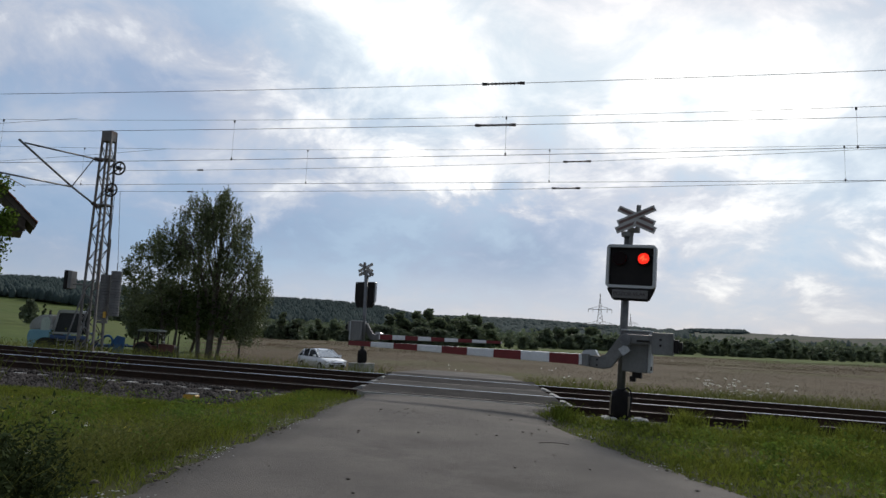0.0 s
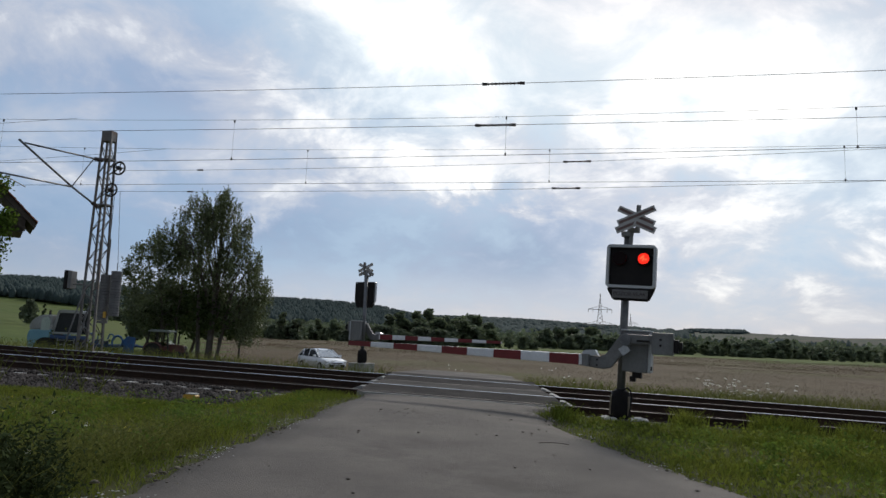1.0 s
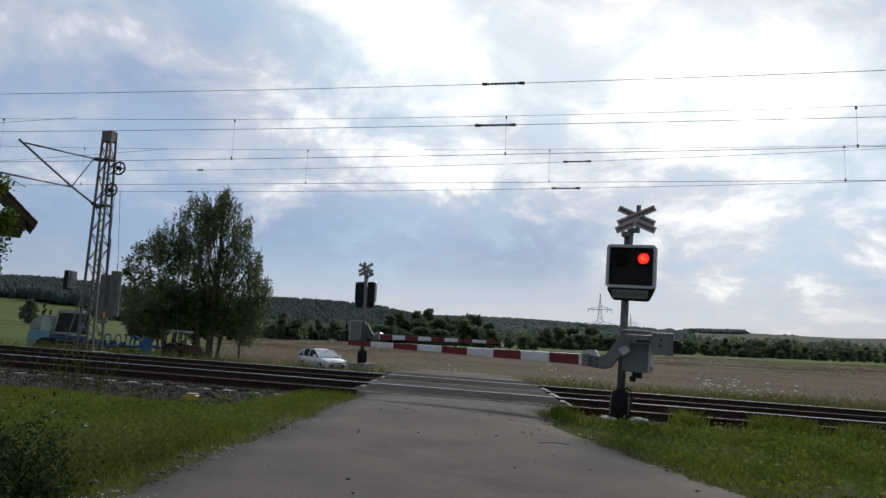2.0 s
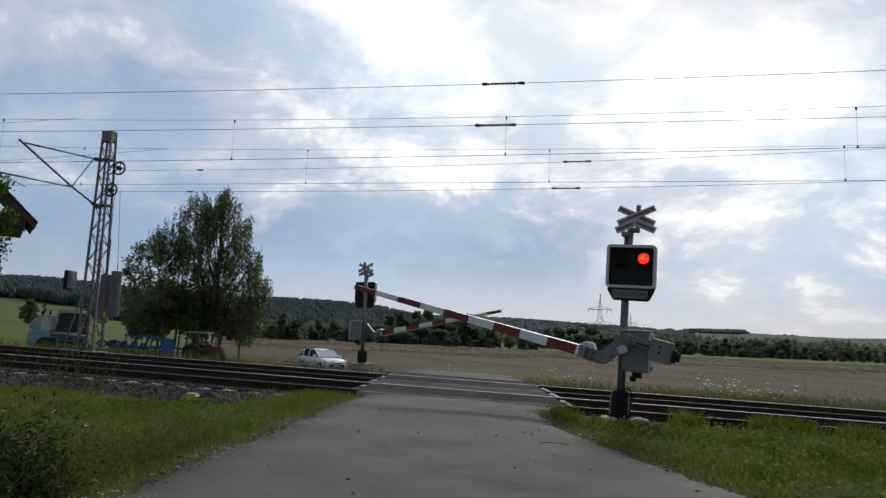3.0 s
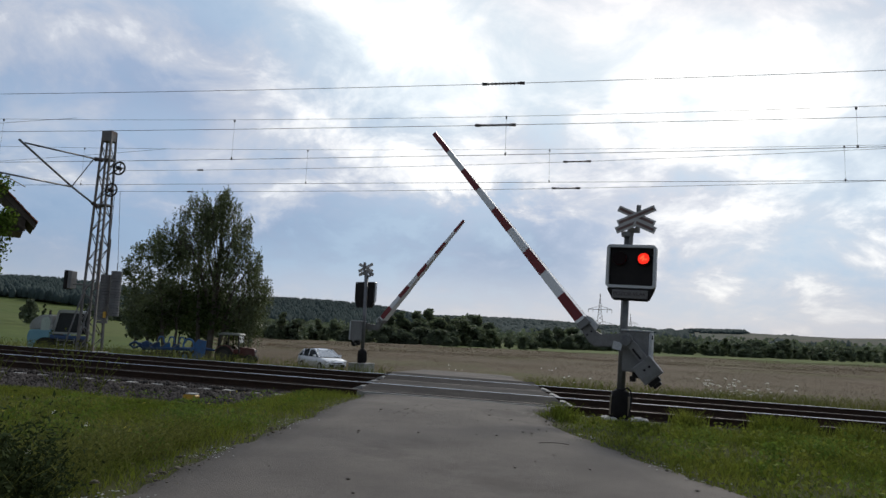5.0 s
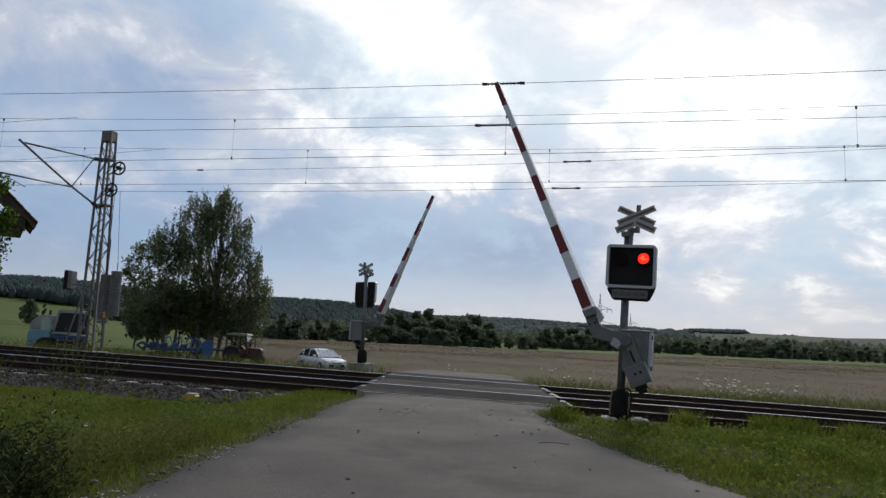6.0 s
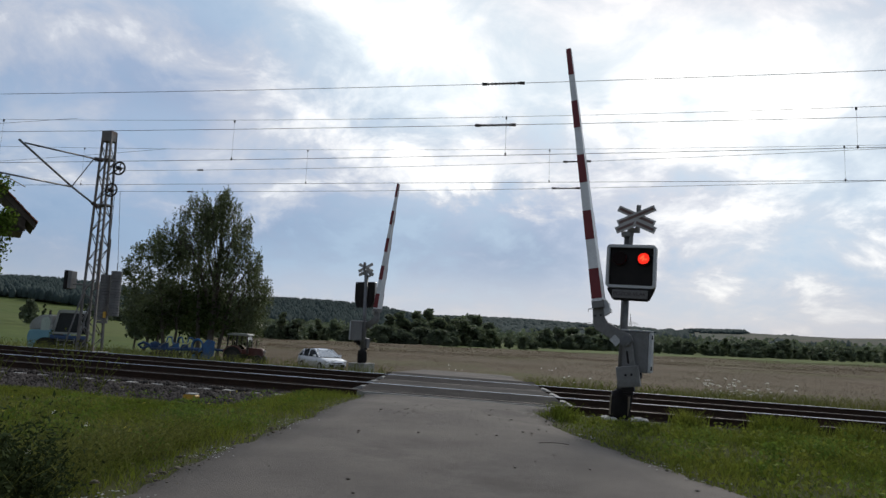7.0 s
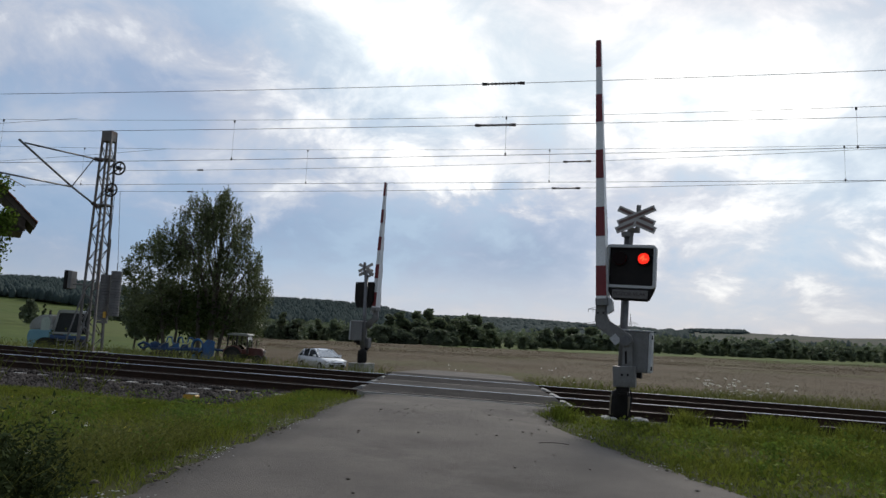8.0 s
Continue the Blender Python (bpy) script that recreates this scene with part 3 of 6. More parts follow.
def ring(bm, half_w, half_h, width, z0, y0, y1, corner):
    """A rounded rectangular rim."""
    def loop(hw, hh, c):
        pts = []
        for cx, cz, a0 in ((hw - c, hh - c, 0), (-hw + c, hh - c, 90), (-hw + c, -hh + c, 180), (hw - c, -hh + c, 270)):
            for k in range(5):
                a = radians(a0 + 22.5 * k)
                pts.append((cx + c * math.cos(a), z0 + cz + c * math.sin(a)))
        return pts
    o, i = loop(half_w, half_h, corner), loop(half_w - width, half_h - width, max(0.01, corner - width))
    vo = [[bm.verts.new((x, y, z)) for x, z in o] for y in (y0, y1)]
    vi = [[bm.verts.new((x, y, z)) for x, z in i] for y in (y0, y1)]
    n = len(o)
    for k in range(n):
        j = (k + 1) % n
        bm.faces.new((vo[0][k], vo[0][j], vi[0][j], vi[0][k]))
        bm.faces.new((vo[1][j], vo[1][k], vi[1][k], vi[1][j]))
        bm.faces.new((vo[0][j], vo[0][k], vo[1][k], vo[1][j]))
        bm.faces.new((vi[0][k], vi[0][j], vi[1][j], vi[1][k]))
    bmesh.ops.recalc_face_normals(bm, faces=bm.faces)


def build_signal():
    sig = thing("crossing_signal", Matrix(), "grey level-crossing signal post with flashing red lamps and striped barrier boom", "crossing signal", "signals of the crossing")
    bm = bmesh.new()
    rod(bm, (0, 0, 0.0), (0, 0, 3.28), 0.072, 0.07, 20)
    part("post", bm, M["steel"], sig, smooth=True)
    bm = bmesh.new()
    rod(bm, (0.02, 0, 3.0), (0.04, 0, 3.42), 0.065, 0.06, 16)
    rod(bm, (0.17, -0.06, 3.38), (0.18, -0.06, 3.86), 0.04, 0.04, 12)
    box(bm, (0.10, -0.03, 3.40), (0.22, 0.1, 0.09), 0.02)
    box(bm, (-0.03, -0.05, 3.32), (0.15, 0.2, 0.09), 0.02)
    box(bm, (0.06, -0.06, 3.44), (0.06, 0.12, 0.14), 0.01)
    box(bm, (0.18, -0.09, 3.78), (0.07, 0.10, 0.12), 0.01)
    part("head_bracket", bm, M["grey_paint"], sig)
    # rubber foot cover: a bulging barrel with seams
    bm = bmesh.new()
    prof = [(0.13, 0.0), (0.17, 0.03), (0.175, 0.18), (0.17, 0.36), (0.15, 0.46), (0.10, 0.50), (0.075, 0.52)]
    n = 20
    rings = []
    for r, z in prof:
        rings.append([bm.verts.new((r * (1 + 0.04 * (k % 5 == 0)) * math.cos(2 * math.pi * k / n), r * math.sin(2 * math.pi * k / n), z)) for k in range(n)])
    for a, b in zip(rings[:-1], rings[1:]):
        for k in range(n):
            bm.faces.new((a[k], a[(k + 1) % n], b[(k + 1) % n], b[k]))
    part("foot_cover", bm, M["rubber"], sig, "bulging black rubber foot cover", True)
    for x in (-0.155, 0.155):
        bm = bmesh.new()
        board(bm, (x * 1.05, 0.06), (x * 1.0, 0.40), 0.03, -0.10, -0.05)
        part("cover_strap", bm, M["strap"], sig, "dull beige strap")
    bm = bmesh.new()
    chain(bm, [(0.05, -0.08, 0.50), (0.13, -0.14, 0.56), (0.20, -0.15, 0.50), (0.21, -0.12, 0.36), (0.17, -0.1, 0.05)], 0.014)
    part("cable", bm, M["rubber"], sig, "black cable loop")
    # drive housing beside the post
    bm = bmesh.new()
    box(bm, (0.235, 0.03, 1.20), (0.44, 0.36, 0.72), 0.018)
    hs = part("drive_housing", bm, M["grey_paint"], sig)
    bm = bmesh.new()
    box(bm, (0.485, 0.03, 1.20), (0.05, 0.37, 0.70), 0.012)
    part("housing_door", bm, M["light_grey"], hs, "pale grey housing door")
    bm = bmesh.new()
    box(bm, (0.24, 0.03, 1.575), (0.52, 0.40, 0.025), 0.008)
    part("housing_lid", bm, M["light_grey"], hs)
    for z in (0.93, 1.47):
        bm = bmesh.new()
        box(bm, (0.515, -0.12, z), (0.03, 0.05, 0.07), 0.006)
        part("hinge", bm, M["black"], hs)
    bm = bmesh.new()
    box(bm, (0.27, 0.0, 0.80), (0.16, 0.16, 0.12), 0.01)
    box(bm, (0.20, 0.0, 0.72), (0.10, 0.12, 0.10), 0.01)
    part("cable_gland", bm, M["black"], hs, "dark cable gland")
    bm = bmesh.new()
    rod(bm, (PIVOT.x, -0.16, PIVOT.z), (PIVOT.x, 0.1, PIVOT.z), 0.05, n=16)
    part("axle", bm, M["tractor_dark"], sig)
    # lamp box: rim, dark panel, hood below
    zc = 2.70
    bm = bmesh.new()
    prism(bm, [(x + OFF, z) for x, z in ((-0.40, zc - 0.41), (-0.43, zc - 0.33), (-0.43, zc + 0.38), (0.43, zc + 0.38), (0.43, zc - 0.33), (0.40, zc - 0.41))], -0.16, -0.04)
    bmesh.ops.bevel(bm, geom=list(bm.edges), offset=0.02, segments=2, affect="EDGES")
    lampbox = part("lamp_box", bm, M["black"], sig, "black lamp box with a pale rim")
    bm = bmesh.new()
    ring(bm, 0.435, 0.39, 0.05, zc + 0.01, -0.27, -0.155, 0.07)
    bmesh.ops.translate(bm, verts=bm.verts, vec=(OFF, 0, 0))
    part("rim", bm, M["light_grey"], lampbox, "pale grey rounded rim")
    bm = bmesh.new()
    box(bm, (OFF, -0.165, zc + 0.01), (0.77, 0.012, 0.68))
    part("dark_panel", bm, M["black"], lampbox)
    bm = bmesh.new()
    prism(bm, [(x + OFF, z) for x, z in ((-0.30, zc - 0.60), (-0.42, zc - 0.385), (0.42, zc - 0.385), (0.32, zc - 0.60))], -0.25, -0.06)
    bmesh.ops.bevel(bm, geom=list(bm.edges), offset=0.02, segments=2, affect="EDGES")
    hood = part("lower_hood", bm, M["black"], sig, "tapered hood with a warning plate")
    bm = bmesh.new()
    box(bm, (0.0 + OFF, -0.256, zc - 0.49), (0.62, 0.012, 0.15), 0.004)
    part("warning_plate", bm, M["plate"], hood, "grey plate with faded brown lettering")
    cu = bpy.data.curves.new("lettering", "FONT")
    cu.body, cu.size, cu.align_x, cu.align_y, cu.extrude = "POZOR VLAK", 0.094, "CENTER", "CENTER", 0.002
    cu.materials.append(M["text"])
    tx = new("lettering", cu)
    tx.parent = hood
    tx.matrix_local = pose(0.0 + OFF, -0.266, zc - 0.49, 90, 0, 0)
    # lamps: sockets and turning discs, bright on one face, dark on the other
    for x, nm in ((OFF - 0.205, "left"), (OFF + 0.22, "right")):
        bm = bmesh.new()
        bmesh.ops.create_cone(bm, cap_ends=False, segments=28, radius1=0.125, radius2=0.125, depth=0.10, matrix=Matrix.Translation((x, -0.22, zc + 0.15)) @ Matrix.Rotation(radians(90), 4, "X"))
        part("lamp_tube", bm, M["black"], lampbox)
        bm = bmesh.new()
        rod(bm, (0, -0.012, 0), (0, -0.002, 0), 0.119, n=28)
        for f in bm.faces:
            f.material_index = 0
        rod(bm, (0, 0.002, 0), (0, 0.012, 0), 0.098, n=28)
        for f in bm.faces:
            if f.calc_center_median().y > 0.0115:
                f.material_index = 1
        disc = part("lamp_disc", bm, [M["lamp_off"], M["lamp_on"]], sig, "red signal lamp")
        disc.matrix_local = pose(x, -0.285, zc + 0.15)
        disc["side"] = nm
        bm = bmesh.new()
        rg = random.Random(3)
        for _ in range(9):
            a, r = rg.uniform(0, 6.28), rg.uniform(0.0, 0.06)
            rod(bm, (r * math.cos(a), 0.0121, r * math.sin(a) - 0.005), (r * math.cos(a), 0.0135, r * math.sin(a) - 0.005), rg.uniform(0.008, 0.02), n=10)
        part("lamp_facets", bm, M["lamp_core"], disc, "bright lamp facets")
    # warning cross with a second pair of lower arms
    zc = 3.63
    for name, segs, y0 in (("cross_arm", ((-0.35, zc + 0.165), (0.35, zc - 0.125)), -0.13), ("cross_arm", ((0.35, zc + 0.165), (-0.35, zc - 0.125)), -0.155),
                           ("chevron_arm", ((0.02, zc - 0.10), (-0.375, zc - 0.262)), -0.18), ("chevron_arm", ((-0.02, zc - 0.10), (0.375, zc - 0.262)), -0.205)):
        bm = bmesh.new()
        segs = [(x * 0.93 + 0.15, z) for x, z in segs]
        board(bm, *segs, 0.115 if name == "cross_arm" else 0.125, y0, y0 + 0.018)
        arm = part(name, bm, M["cross_white"], sig, "pale warning cross arm with a dull red stripe")
        bm = bmesh.new()
        a, b = Vector(segs[0]), Vector(segs[1])
        d = (b - a).normalized()
        board(bm, a + d * 0.03, b - d * 0.03, 0.05, y0 - 0.003, y0 + 0.010)
        part("red_stripe", bm, M["cross_red"], arm, "dull red stripe")
    # the turning arm: crank, counterweight, boom in red and white lengths
    bm = bmesh.new()
    crank = [(0.10, 0.07), (0.02, 0.13), (-0.08, 0.10), (-0.34, -0.27), (-0.44, -0.315), (-0.69, -0.315), (-0.69, -0.50), (-0.36, -0.53), (-0.24, -0.50), (0.07, -0.10), (0.12, -0.03)]
    prism(bm, crank, -0.17, -0.05)
    bmesh.ops.bevel(bm, geom=[e for e in bm.edges if abs(e.verts[0].co.y - e.verts[1].co.y) < 1e-4], offset=0.02, segments=2, affect="EDGES")
    box(bm, (0.28, -0.10, 0.03), (0.5, 0.07, 0.16), 0.02)
    arm = part("boom_arm", bm, M["grey_paint"], sig, "cranked grey barrier arm")
    bm = bmesh.new()
    rod(bm, (0, -0.19, 0), (0, -0.165, 0), 0.095, n=24)
    rod(bm, (0, -0.205, 0), (0, -0.185, 0), 0.05, n=8)
    part("pivot_cap", bm, M["steel"], arm)
    bm = bmesh.new()
    box(bm, (-0.01, -0.176, -0.17), (0.16, 0.012, 0.14), 0.004, Matrix.Rotation(radians(-38), 4, "Y"))
    part("pale_plate", bm, M["light_grey"], arm, "pale plate on the crank")
    bm = bmesh.new()
    box(bm, (0.30, -0.139, 0.0), (0.22, 0.012, 0.035), 0.004)
    part("guide_slot", bm, M["black"], arm, "dark slot in the arm")
    for p in ((-0.48, -0.37), (-0.48, -0.47), (-0.62, -0.37), (-0.62, -0.47)):
        bm = bmesh.new()
        rod(bm, (p[0], -0.182, p[1]), (p[0], -0.165, p[1]), 0.02, n=6)
        part("clamp_bolt", bm, M["tractor_dark"], arm)
    bm = bmesh.new()
    box(bm, (0.63, -0.13, -0.03), (0.36, 0.20, 0.38), 0.02)
    cw = part("counterweight", bm, M["grey_paint"], arm)
    bm = bmesh.new()
    box(bm, (0.85, -0.12, -0.06), (0.08, 0.14, 0.22), 0.01)
    box(bm, (0.92, -0.12, -0.06), (0.06, 0.10, 0.15), 0.01)
    part("weight_end", bm, M["black"], arm)
    for k in range(2):
        bm = bmesh.new()
        rod(bm, (0.60, -0.240, 0.04 - 0.1 * k), (0.60, -0.228, 0.04 - 0.1 * k), 0.022, n=8)
        part("slot", bm, M["black"], arm)
    bm = bmesh.new()
    prism(bm, [(-0.46, -0.30), (-0.68, -0.31), (-0.76, -0.26), (-0.68, -0.21), (-0.52, -0.20)], -0.19, -0.03)
    part("shear_bracket", bm, M["light_grey"], arm, "pale break-away bracket")
    # tapered white beam, deeper than it is high, with red film on its two broad faces
    x0, x1, seg = -0.73, -BOOM_END, 9
    hh = lambda x: 0.093 - 0.048 * (x - x0) / (x1 - x0)
    dd = lambda x: 0.180 - 0.143 * (x - x0) / (x1 - x0)
    yc, lens = -0.115, (x1 - x0 + 0.05) / seg

    def length(name, a, b, out, y0, y1, m, label, bevel=0.0):
        """A stretch of the beam between two depths, given as shares of its half depth."""
        bm = bmesh.new()
        v = [[bm.verts.new((x, yc + dd(x) * t + o, -BOOM_DROP + sz * (hh(x) + out))) for t, o, sz in ((y0[0], y0[1], -1), (y1[0], y1[1], -1), (y1[0], y1[1], 1), (y0[0], y0[1], 1))] for x in (a, b)]
        for k in range(4):
            bm.faces.new((v[0][k], v[0][(k + 1) % 4], v[1][(k + 1) % 4], v[1][k]))
        bm.faces.new(v[0])
        bm.faces.new(v[1][::-1])
        bmesh.ops.recalc_face_normals(bm, faces=bm.faces)
        if bevel:
            bmesh.ops.bevel(bm, geom=[e for e in bm.edges if abs(e.verts[0].co.x - e.verts[1].co.x) > 0.1], offset=bevel, segments=2, affect="EDGES")
        return part(name, bm, m, arm, label)

    length("boom_beam", x0, x1, 0.0, (-1, 0), (1, 0), M["boom_white"], "white tapered boom beam", 0.012)
    a = x0 - 0.05
    for k in range(seg):
        b = a + lens
        if k % 2 == 0:
            length("front_film", a, b, 0.001, (-1, -0.004), (-1, 0.012), M["boom_red"], "red reflective film")
            length("back_film", a, b, 0.001, (1, -0.012), (1, 0.004), M["boom_red"], "red reflective film")
        a = b
    bm = bmesh.new()
    box(bm, (x0 + 0.05, yc, -BOOM_DROP), (0.14, 0.34, 0.21), 0.01)
    part("boom_sleeve", bm, M["grey_paint"], arm)
    arm.matrix_local = Matrix.Translation(PIVOT)
    return sig


signal_near = build_signal()
signal_far = copy_thing(signal_near, Matrix())
signal_near.matrix_world = pose(3.285, 12.19, -0.10, 0, 2.2, -24)
signal_far.matrix_world = pose(-2.90, 25.7, 0.10, 0, 0, 152)
signal_far["label"] = "grey crossing signal beyond the tracks with a striped boom"


def signal_part(sig, name):
    return [o for o in sig.children if o.name.split(".")[0] == name]


def build_foundations():
    bm = bmesh.new()
    box(bm, (0, 0, -0.45), (0.72, 0.72, 0.9), 0.02)
    f = tagged(part("signal_foundation", bm, M["concrete"]), "grey concrete foundation block under the signal post", "foundation")
    f.matrix_world = pose(-2.90, 25.7, 0.10, 0, 0, -28)
    rng = random.Random(11)
    for x, y, r in ((2.98, 12.0, 0.10), (3.1, 11.95, 0.07), (3.56, 12.02, 0.09), (3.68, 11.98, 0.06), (3.42, 11.93, 0.06)):
        bm = bmesh.new()
        bmesh.ops.create_icosphere(bm, subdivisions=2, radius=1)
        for v in bm.verts:
            v.co = Vector((v.co.x * r * 1.5, v.co.y * r, v.co.z * r * 0.6)) * (1 + 0.18 * noise.noise(v.co * 1.7 + Vector((x * 9, y, 0))))
        st = tagged(part("stone", bm, M["stone"]), "pale loose stone at the foot of the signal", "stone", "stones by the signal")
        st.matrix_world = pose(x, y, -0.10, 0, 0, rng.uniform(0, 180))


build_foundations()


# ---- overhead line ----
def line_point(u, s, z):
    x, y = along(u, s)
    return Vector((x, y, z))


def u_of(x, y):
    return x * CA - y * SA


def wire(name, pts, r, label, parent=None):
    cu = bpy.data.curves.new(name, "CURVE")
    cu.dimensions, cu.bevel_depth, cu.bevel_resolution = "3D", r, 1
    sp = cu.splines.new("POLY")
    sp.points.add(len(pts) - 1)
    for p, q in zip(sp.points, pts):
        p.co = (*q, 1)
    me = bpy.data.meshes.new_from_object(bpy.data.objects.new("tmp", cu))
    me.materials.clear()
    me.materials.append(M["wire"])
    ob = new(name, me)
    if parent:
        ob.parent = parent
    if label:
        ob["label"] = label
    return ob


def catenary(s0, contact, messenger, droppers, label, r=0.0056):
    """Contact wire, sagging carrier wire and droppers; heights as (curve, slope, level) along the line."""
    base = thing("overhead_line", Matrix(), label, "overhead wire", "overhead wires of the line")
    us = np.arange(-40, 32.1, 2.0)
    level = lambda k, u: (k[0] * u + k[1]) * u + k[2]
    wire("contact_wire", [line_point(u, s0, level(contact, u)) for u in us], r * 1.15, "", base)
    wire("carrier_wire", [line_point(u, s0, level(messenger, u)) for u in us], r * 0.8, "", base)
    for u in droppers:
        lo, hi = level(contact, u), level(messenger, u)
        wire("dropper", [line_point(u, s0, lo), line_point(u, s0, hi)], r * 0.5, "", base)
        for z in (lo + 0.02, hi - 0.03):
            bm = bmesh.new()
            box(bm, line_point(u, s0, z), (0.035, 0.03, 0.07), 0.006)
            part("clamp", bm, M["wire"], base)
    return base


def anchor_wire(s0, k, u_end, u_ins, length, label, s_end=None, rise=0.0):
    """A wire that runs out to its anchor, with a rod insulator let into it."""
    base = thing("anchor_wire", Matrix(), label, "overhead wire", "anchor wires of the line")
    level = lambda u: (k[0] * u + k[1]) * u + k[2] + rise * max(0.0, (u_ins - u) / (u_ins - u_end))
    s_end = s0 if s_end is None else s_end
    us = np.linspace(u_end, 32, 30)
    pts = [line_point(u, s0 + (s_end - s0) * max(0.0, (u_ins - u) / (u_ins - u_end)), level(u)) for u in us]
    wire("wire", pts, 0.006, "", base)
    for name, off in (("insulator", u_ins), ("turnbuckle", u_ins - 13.6 if s_end != s0 else None)):
        if off is None:
            continue
        f = max(0.0, (u_ins - off) / (u_ins - u_end))
        a, b = (line_point(off + d, s0 + (s_end - s0) * f, level(off + d)) for d in (-length / 2, length / 2))
        bm = bmesh.new()
        if name == "insulator":
            rod(bm, a, b, 0.022, n=8)
            for k2 in range(9):
                p = a.lerp(b, (k2 + 1) / 10)
                rod(bm, p - (b - a) * 0.012, p + (b - a) * 0.012, 0.036, n=10)
            for q in (a, b):
                box(bm, q, (0.12, 0.05, 0.06), 0.01)
        else:
            rod(bm, a.lerp(b, 0.35), a.lerp(b, 0.65), 0.03, n=8)
        part(name, bm, M["insulator"], base, "dark rod insulator" if name == "insulator" else "")
    return base


line_near = catenary(TRACKS[0], (0.0003, 0.0112, 5.4927), (0.0011, 0.0034, 6.4088), (-22.0, -15.4, -8.5, -1.56, 5.94, 13.0), "dark contact and carrier wires over the nearer track")
line_far = catenary(TRACKS[1], (0.0, 0.0044, 5.7516), (0.0007, -0.0025, 6.7229), (-16.0, -8.1, -0.67, 7.12, 15.0), "dark contact and carrier wires over the farther track")
anchor_wire(14.6, (0.0007, 0.0028, 7.0133), -40, -1.6, 0.86, "upper anchor wire with a rod insulator")
anchor_wire(14.6, (0.0004, 0.0024, 6.0319), -40, -1.75, 0.82, "lower anchor wire with a rod insulator")
anchor_wire(20.5, (0.0008, 0.0308, 6.7577), -16.9, 0.12, 0.72, "upper anchor wire running to the lattice mast", 22.2, 0.53)
anchor_wire(20.5, (0.0006, 0.0198, 5.9221), -17.2, -0.2, 0.74, "lower anchor wire running to the lattice mast", 22.2, 0.42)

for base, s0, pts in ((line_near, TRACKS[0], ((-13.1, 6.60), (-14.6, 6.54), (-17.5, 6.42), (-24, 6.2))), (line_far, TRACKS[1], ((-13.0, 6.87), (-15.0, 6.74), (-19.0, 6.52), (-26, 6.3)))):
    wire("jumper_wire", [line_point(u, s0, z) for u, z in pts], 0.005, "", base)


def build_mast():
    """Lattice mast with cantilever, tension wheels and weights. Local x along the line, y across it, z up."""
    u0, s0 = -17.62, 22.3
    x, y = along(u0, s0)
    zg = float(height(x, y))
    mast = thing("lattice_mast", Matrix.Translation((x, y, zg)) @ pose(0, 0, 0, 0, -0.95, -11), "grey steel lattice mast carrying overhead wires and tension weights", "catenary mast")
    top = 8.55 - zg
    half = lambda z: 0.335 - 0.155 * z / top
    for sx in (-1, 1):
        for sy in (-1, 1):
            bm = bmesh.new()
            h0, h1 = half(0), half(top)
            rod(bm, (sx * h0, sy * h0 * 0.75, 0), (sx * h1, sy * h1 * 0.75, top), 0.052, 0.045, 4)
            part("leg", bm, M["mast"], mast)
    for face in range(4):
        n = 15
        for k in range(n):
            a, b = top * k / n, top * (k + 1) / n
            ha, hb = half(a), half(b)
            sg = 1 if k % 2 else -1
            if face < 2:
                yy = (-1, 1)[face]
                p, q = (sg * ha, yy * ha * 0.75, a), (-sg * hb, yy * hb * 0.75, b)
            else:
                xx = (-1, 1)[face - 2]
                p, q = (xx * ha, sg * ha * 0.75, a), (xx * hb, -sg * hb * 0.75, b)
            bm = bmesh.new()
            rod(bm, p, q, 0.02, n=4)
            part("brace", bm, M["mast"], mast)
    bm = bmesh.new()
    box(bm, (0, 0, top - 0.18), (0.42, 0.36, 0.42), 0.01)
    part("head_plate", bm, M["mast"], mast)
    for z in (top - 1.1, top - 2.9):
        bm = bmesh.new()
        box(bm, (0, 0, z), (2 * half(z) + 0.10, 2 * half(z) * 0.75 + 0.1, 0.06), 0.006)
        part("collar", bm, M["mast"], mast)
    # cantilever reaching over the farther track
    L = lambda s, z: Vector((0.05, s - s0, z - zg))
    bm = bmesh.new()
    chain(bm, [L(22.0, 5.50), L(20.54, 5.98), L(18.05, 6.97)], 0.036, 10)
    part("strut", bm, M["steel"], mast, smooth=True)
    bm = bmesh.new()
    chain(bm, [L(22.0, 7.34), L(18.3, 6.93)], 0.03, 8)
    part("top_stay", bm, M["steel"], mast, smooth=True)
    bm = bmesh.new()
    chain(bm, [L(20.54, 5.98), L(21.5, 7.27)], 0.02, 8)
    part("brace_tube", bm, M["steel"], mast)
    bm = bmesh.new()
    chain(bm, [L(20.54, 5.97), L(16.9, 5.68)], 0.03, 10)
    part("register_tube", bm, M["steel"], mast, smooth=True)
    bm = bmesh.new()
    chain(bm, [L(17.75, 5.75), L(17.72, 5.66), L(18.5, 5.50)], 0.018, 8)
    part("steady_arm", bm, M["steel"], mast)
    for p, q in ((L(21.95, 5.52), L(21.6, 5.63)), (L(21.95, 7.335), L(21.5, 7.285))):
        bm = bmesh.new()
        for k in range(6):
            rod(bm, p.lerp(q, k / 6), p.lerp(q, (k + 0.5) / 6), 0.075, 0.05, 12)
        part("cantilever_insulator", bm, M["insulator"], mast)
    # tension wheels
    for du, z in ((0.62, 7.02), (0.36, 6.18)):
        c = Vector((du + 0.16, -0.30, z - zg))
        bm = bmesh.new()
        R, r, n = 0.24, 0.035, 24
        for k in range(n):
            a, b = 2 * math.pi * k / n, 2 * math.pi * (k + 1) / n
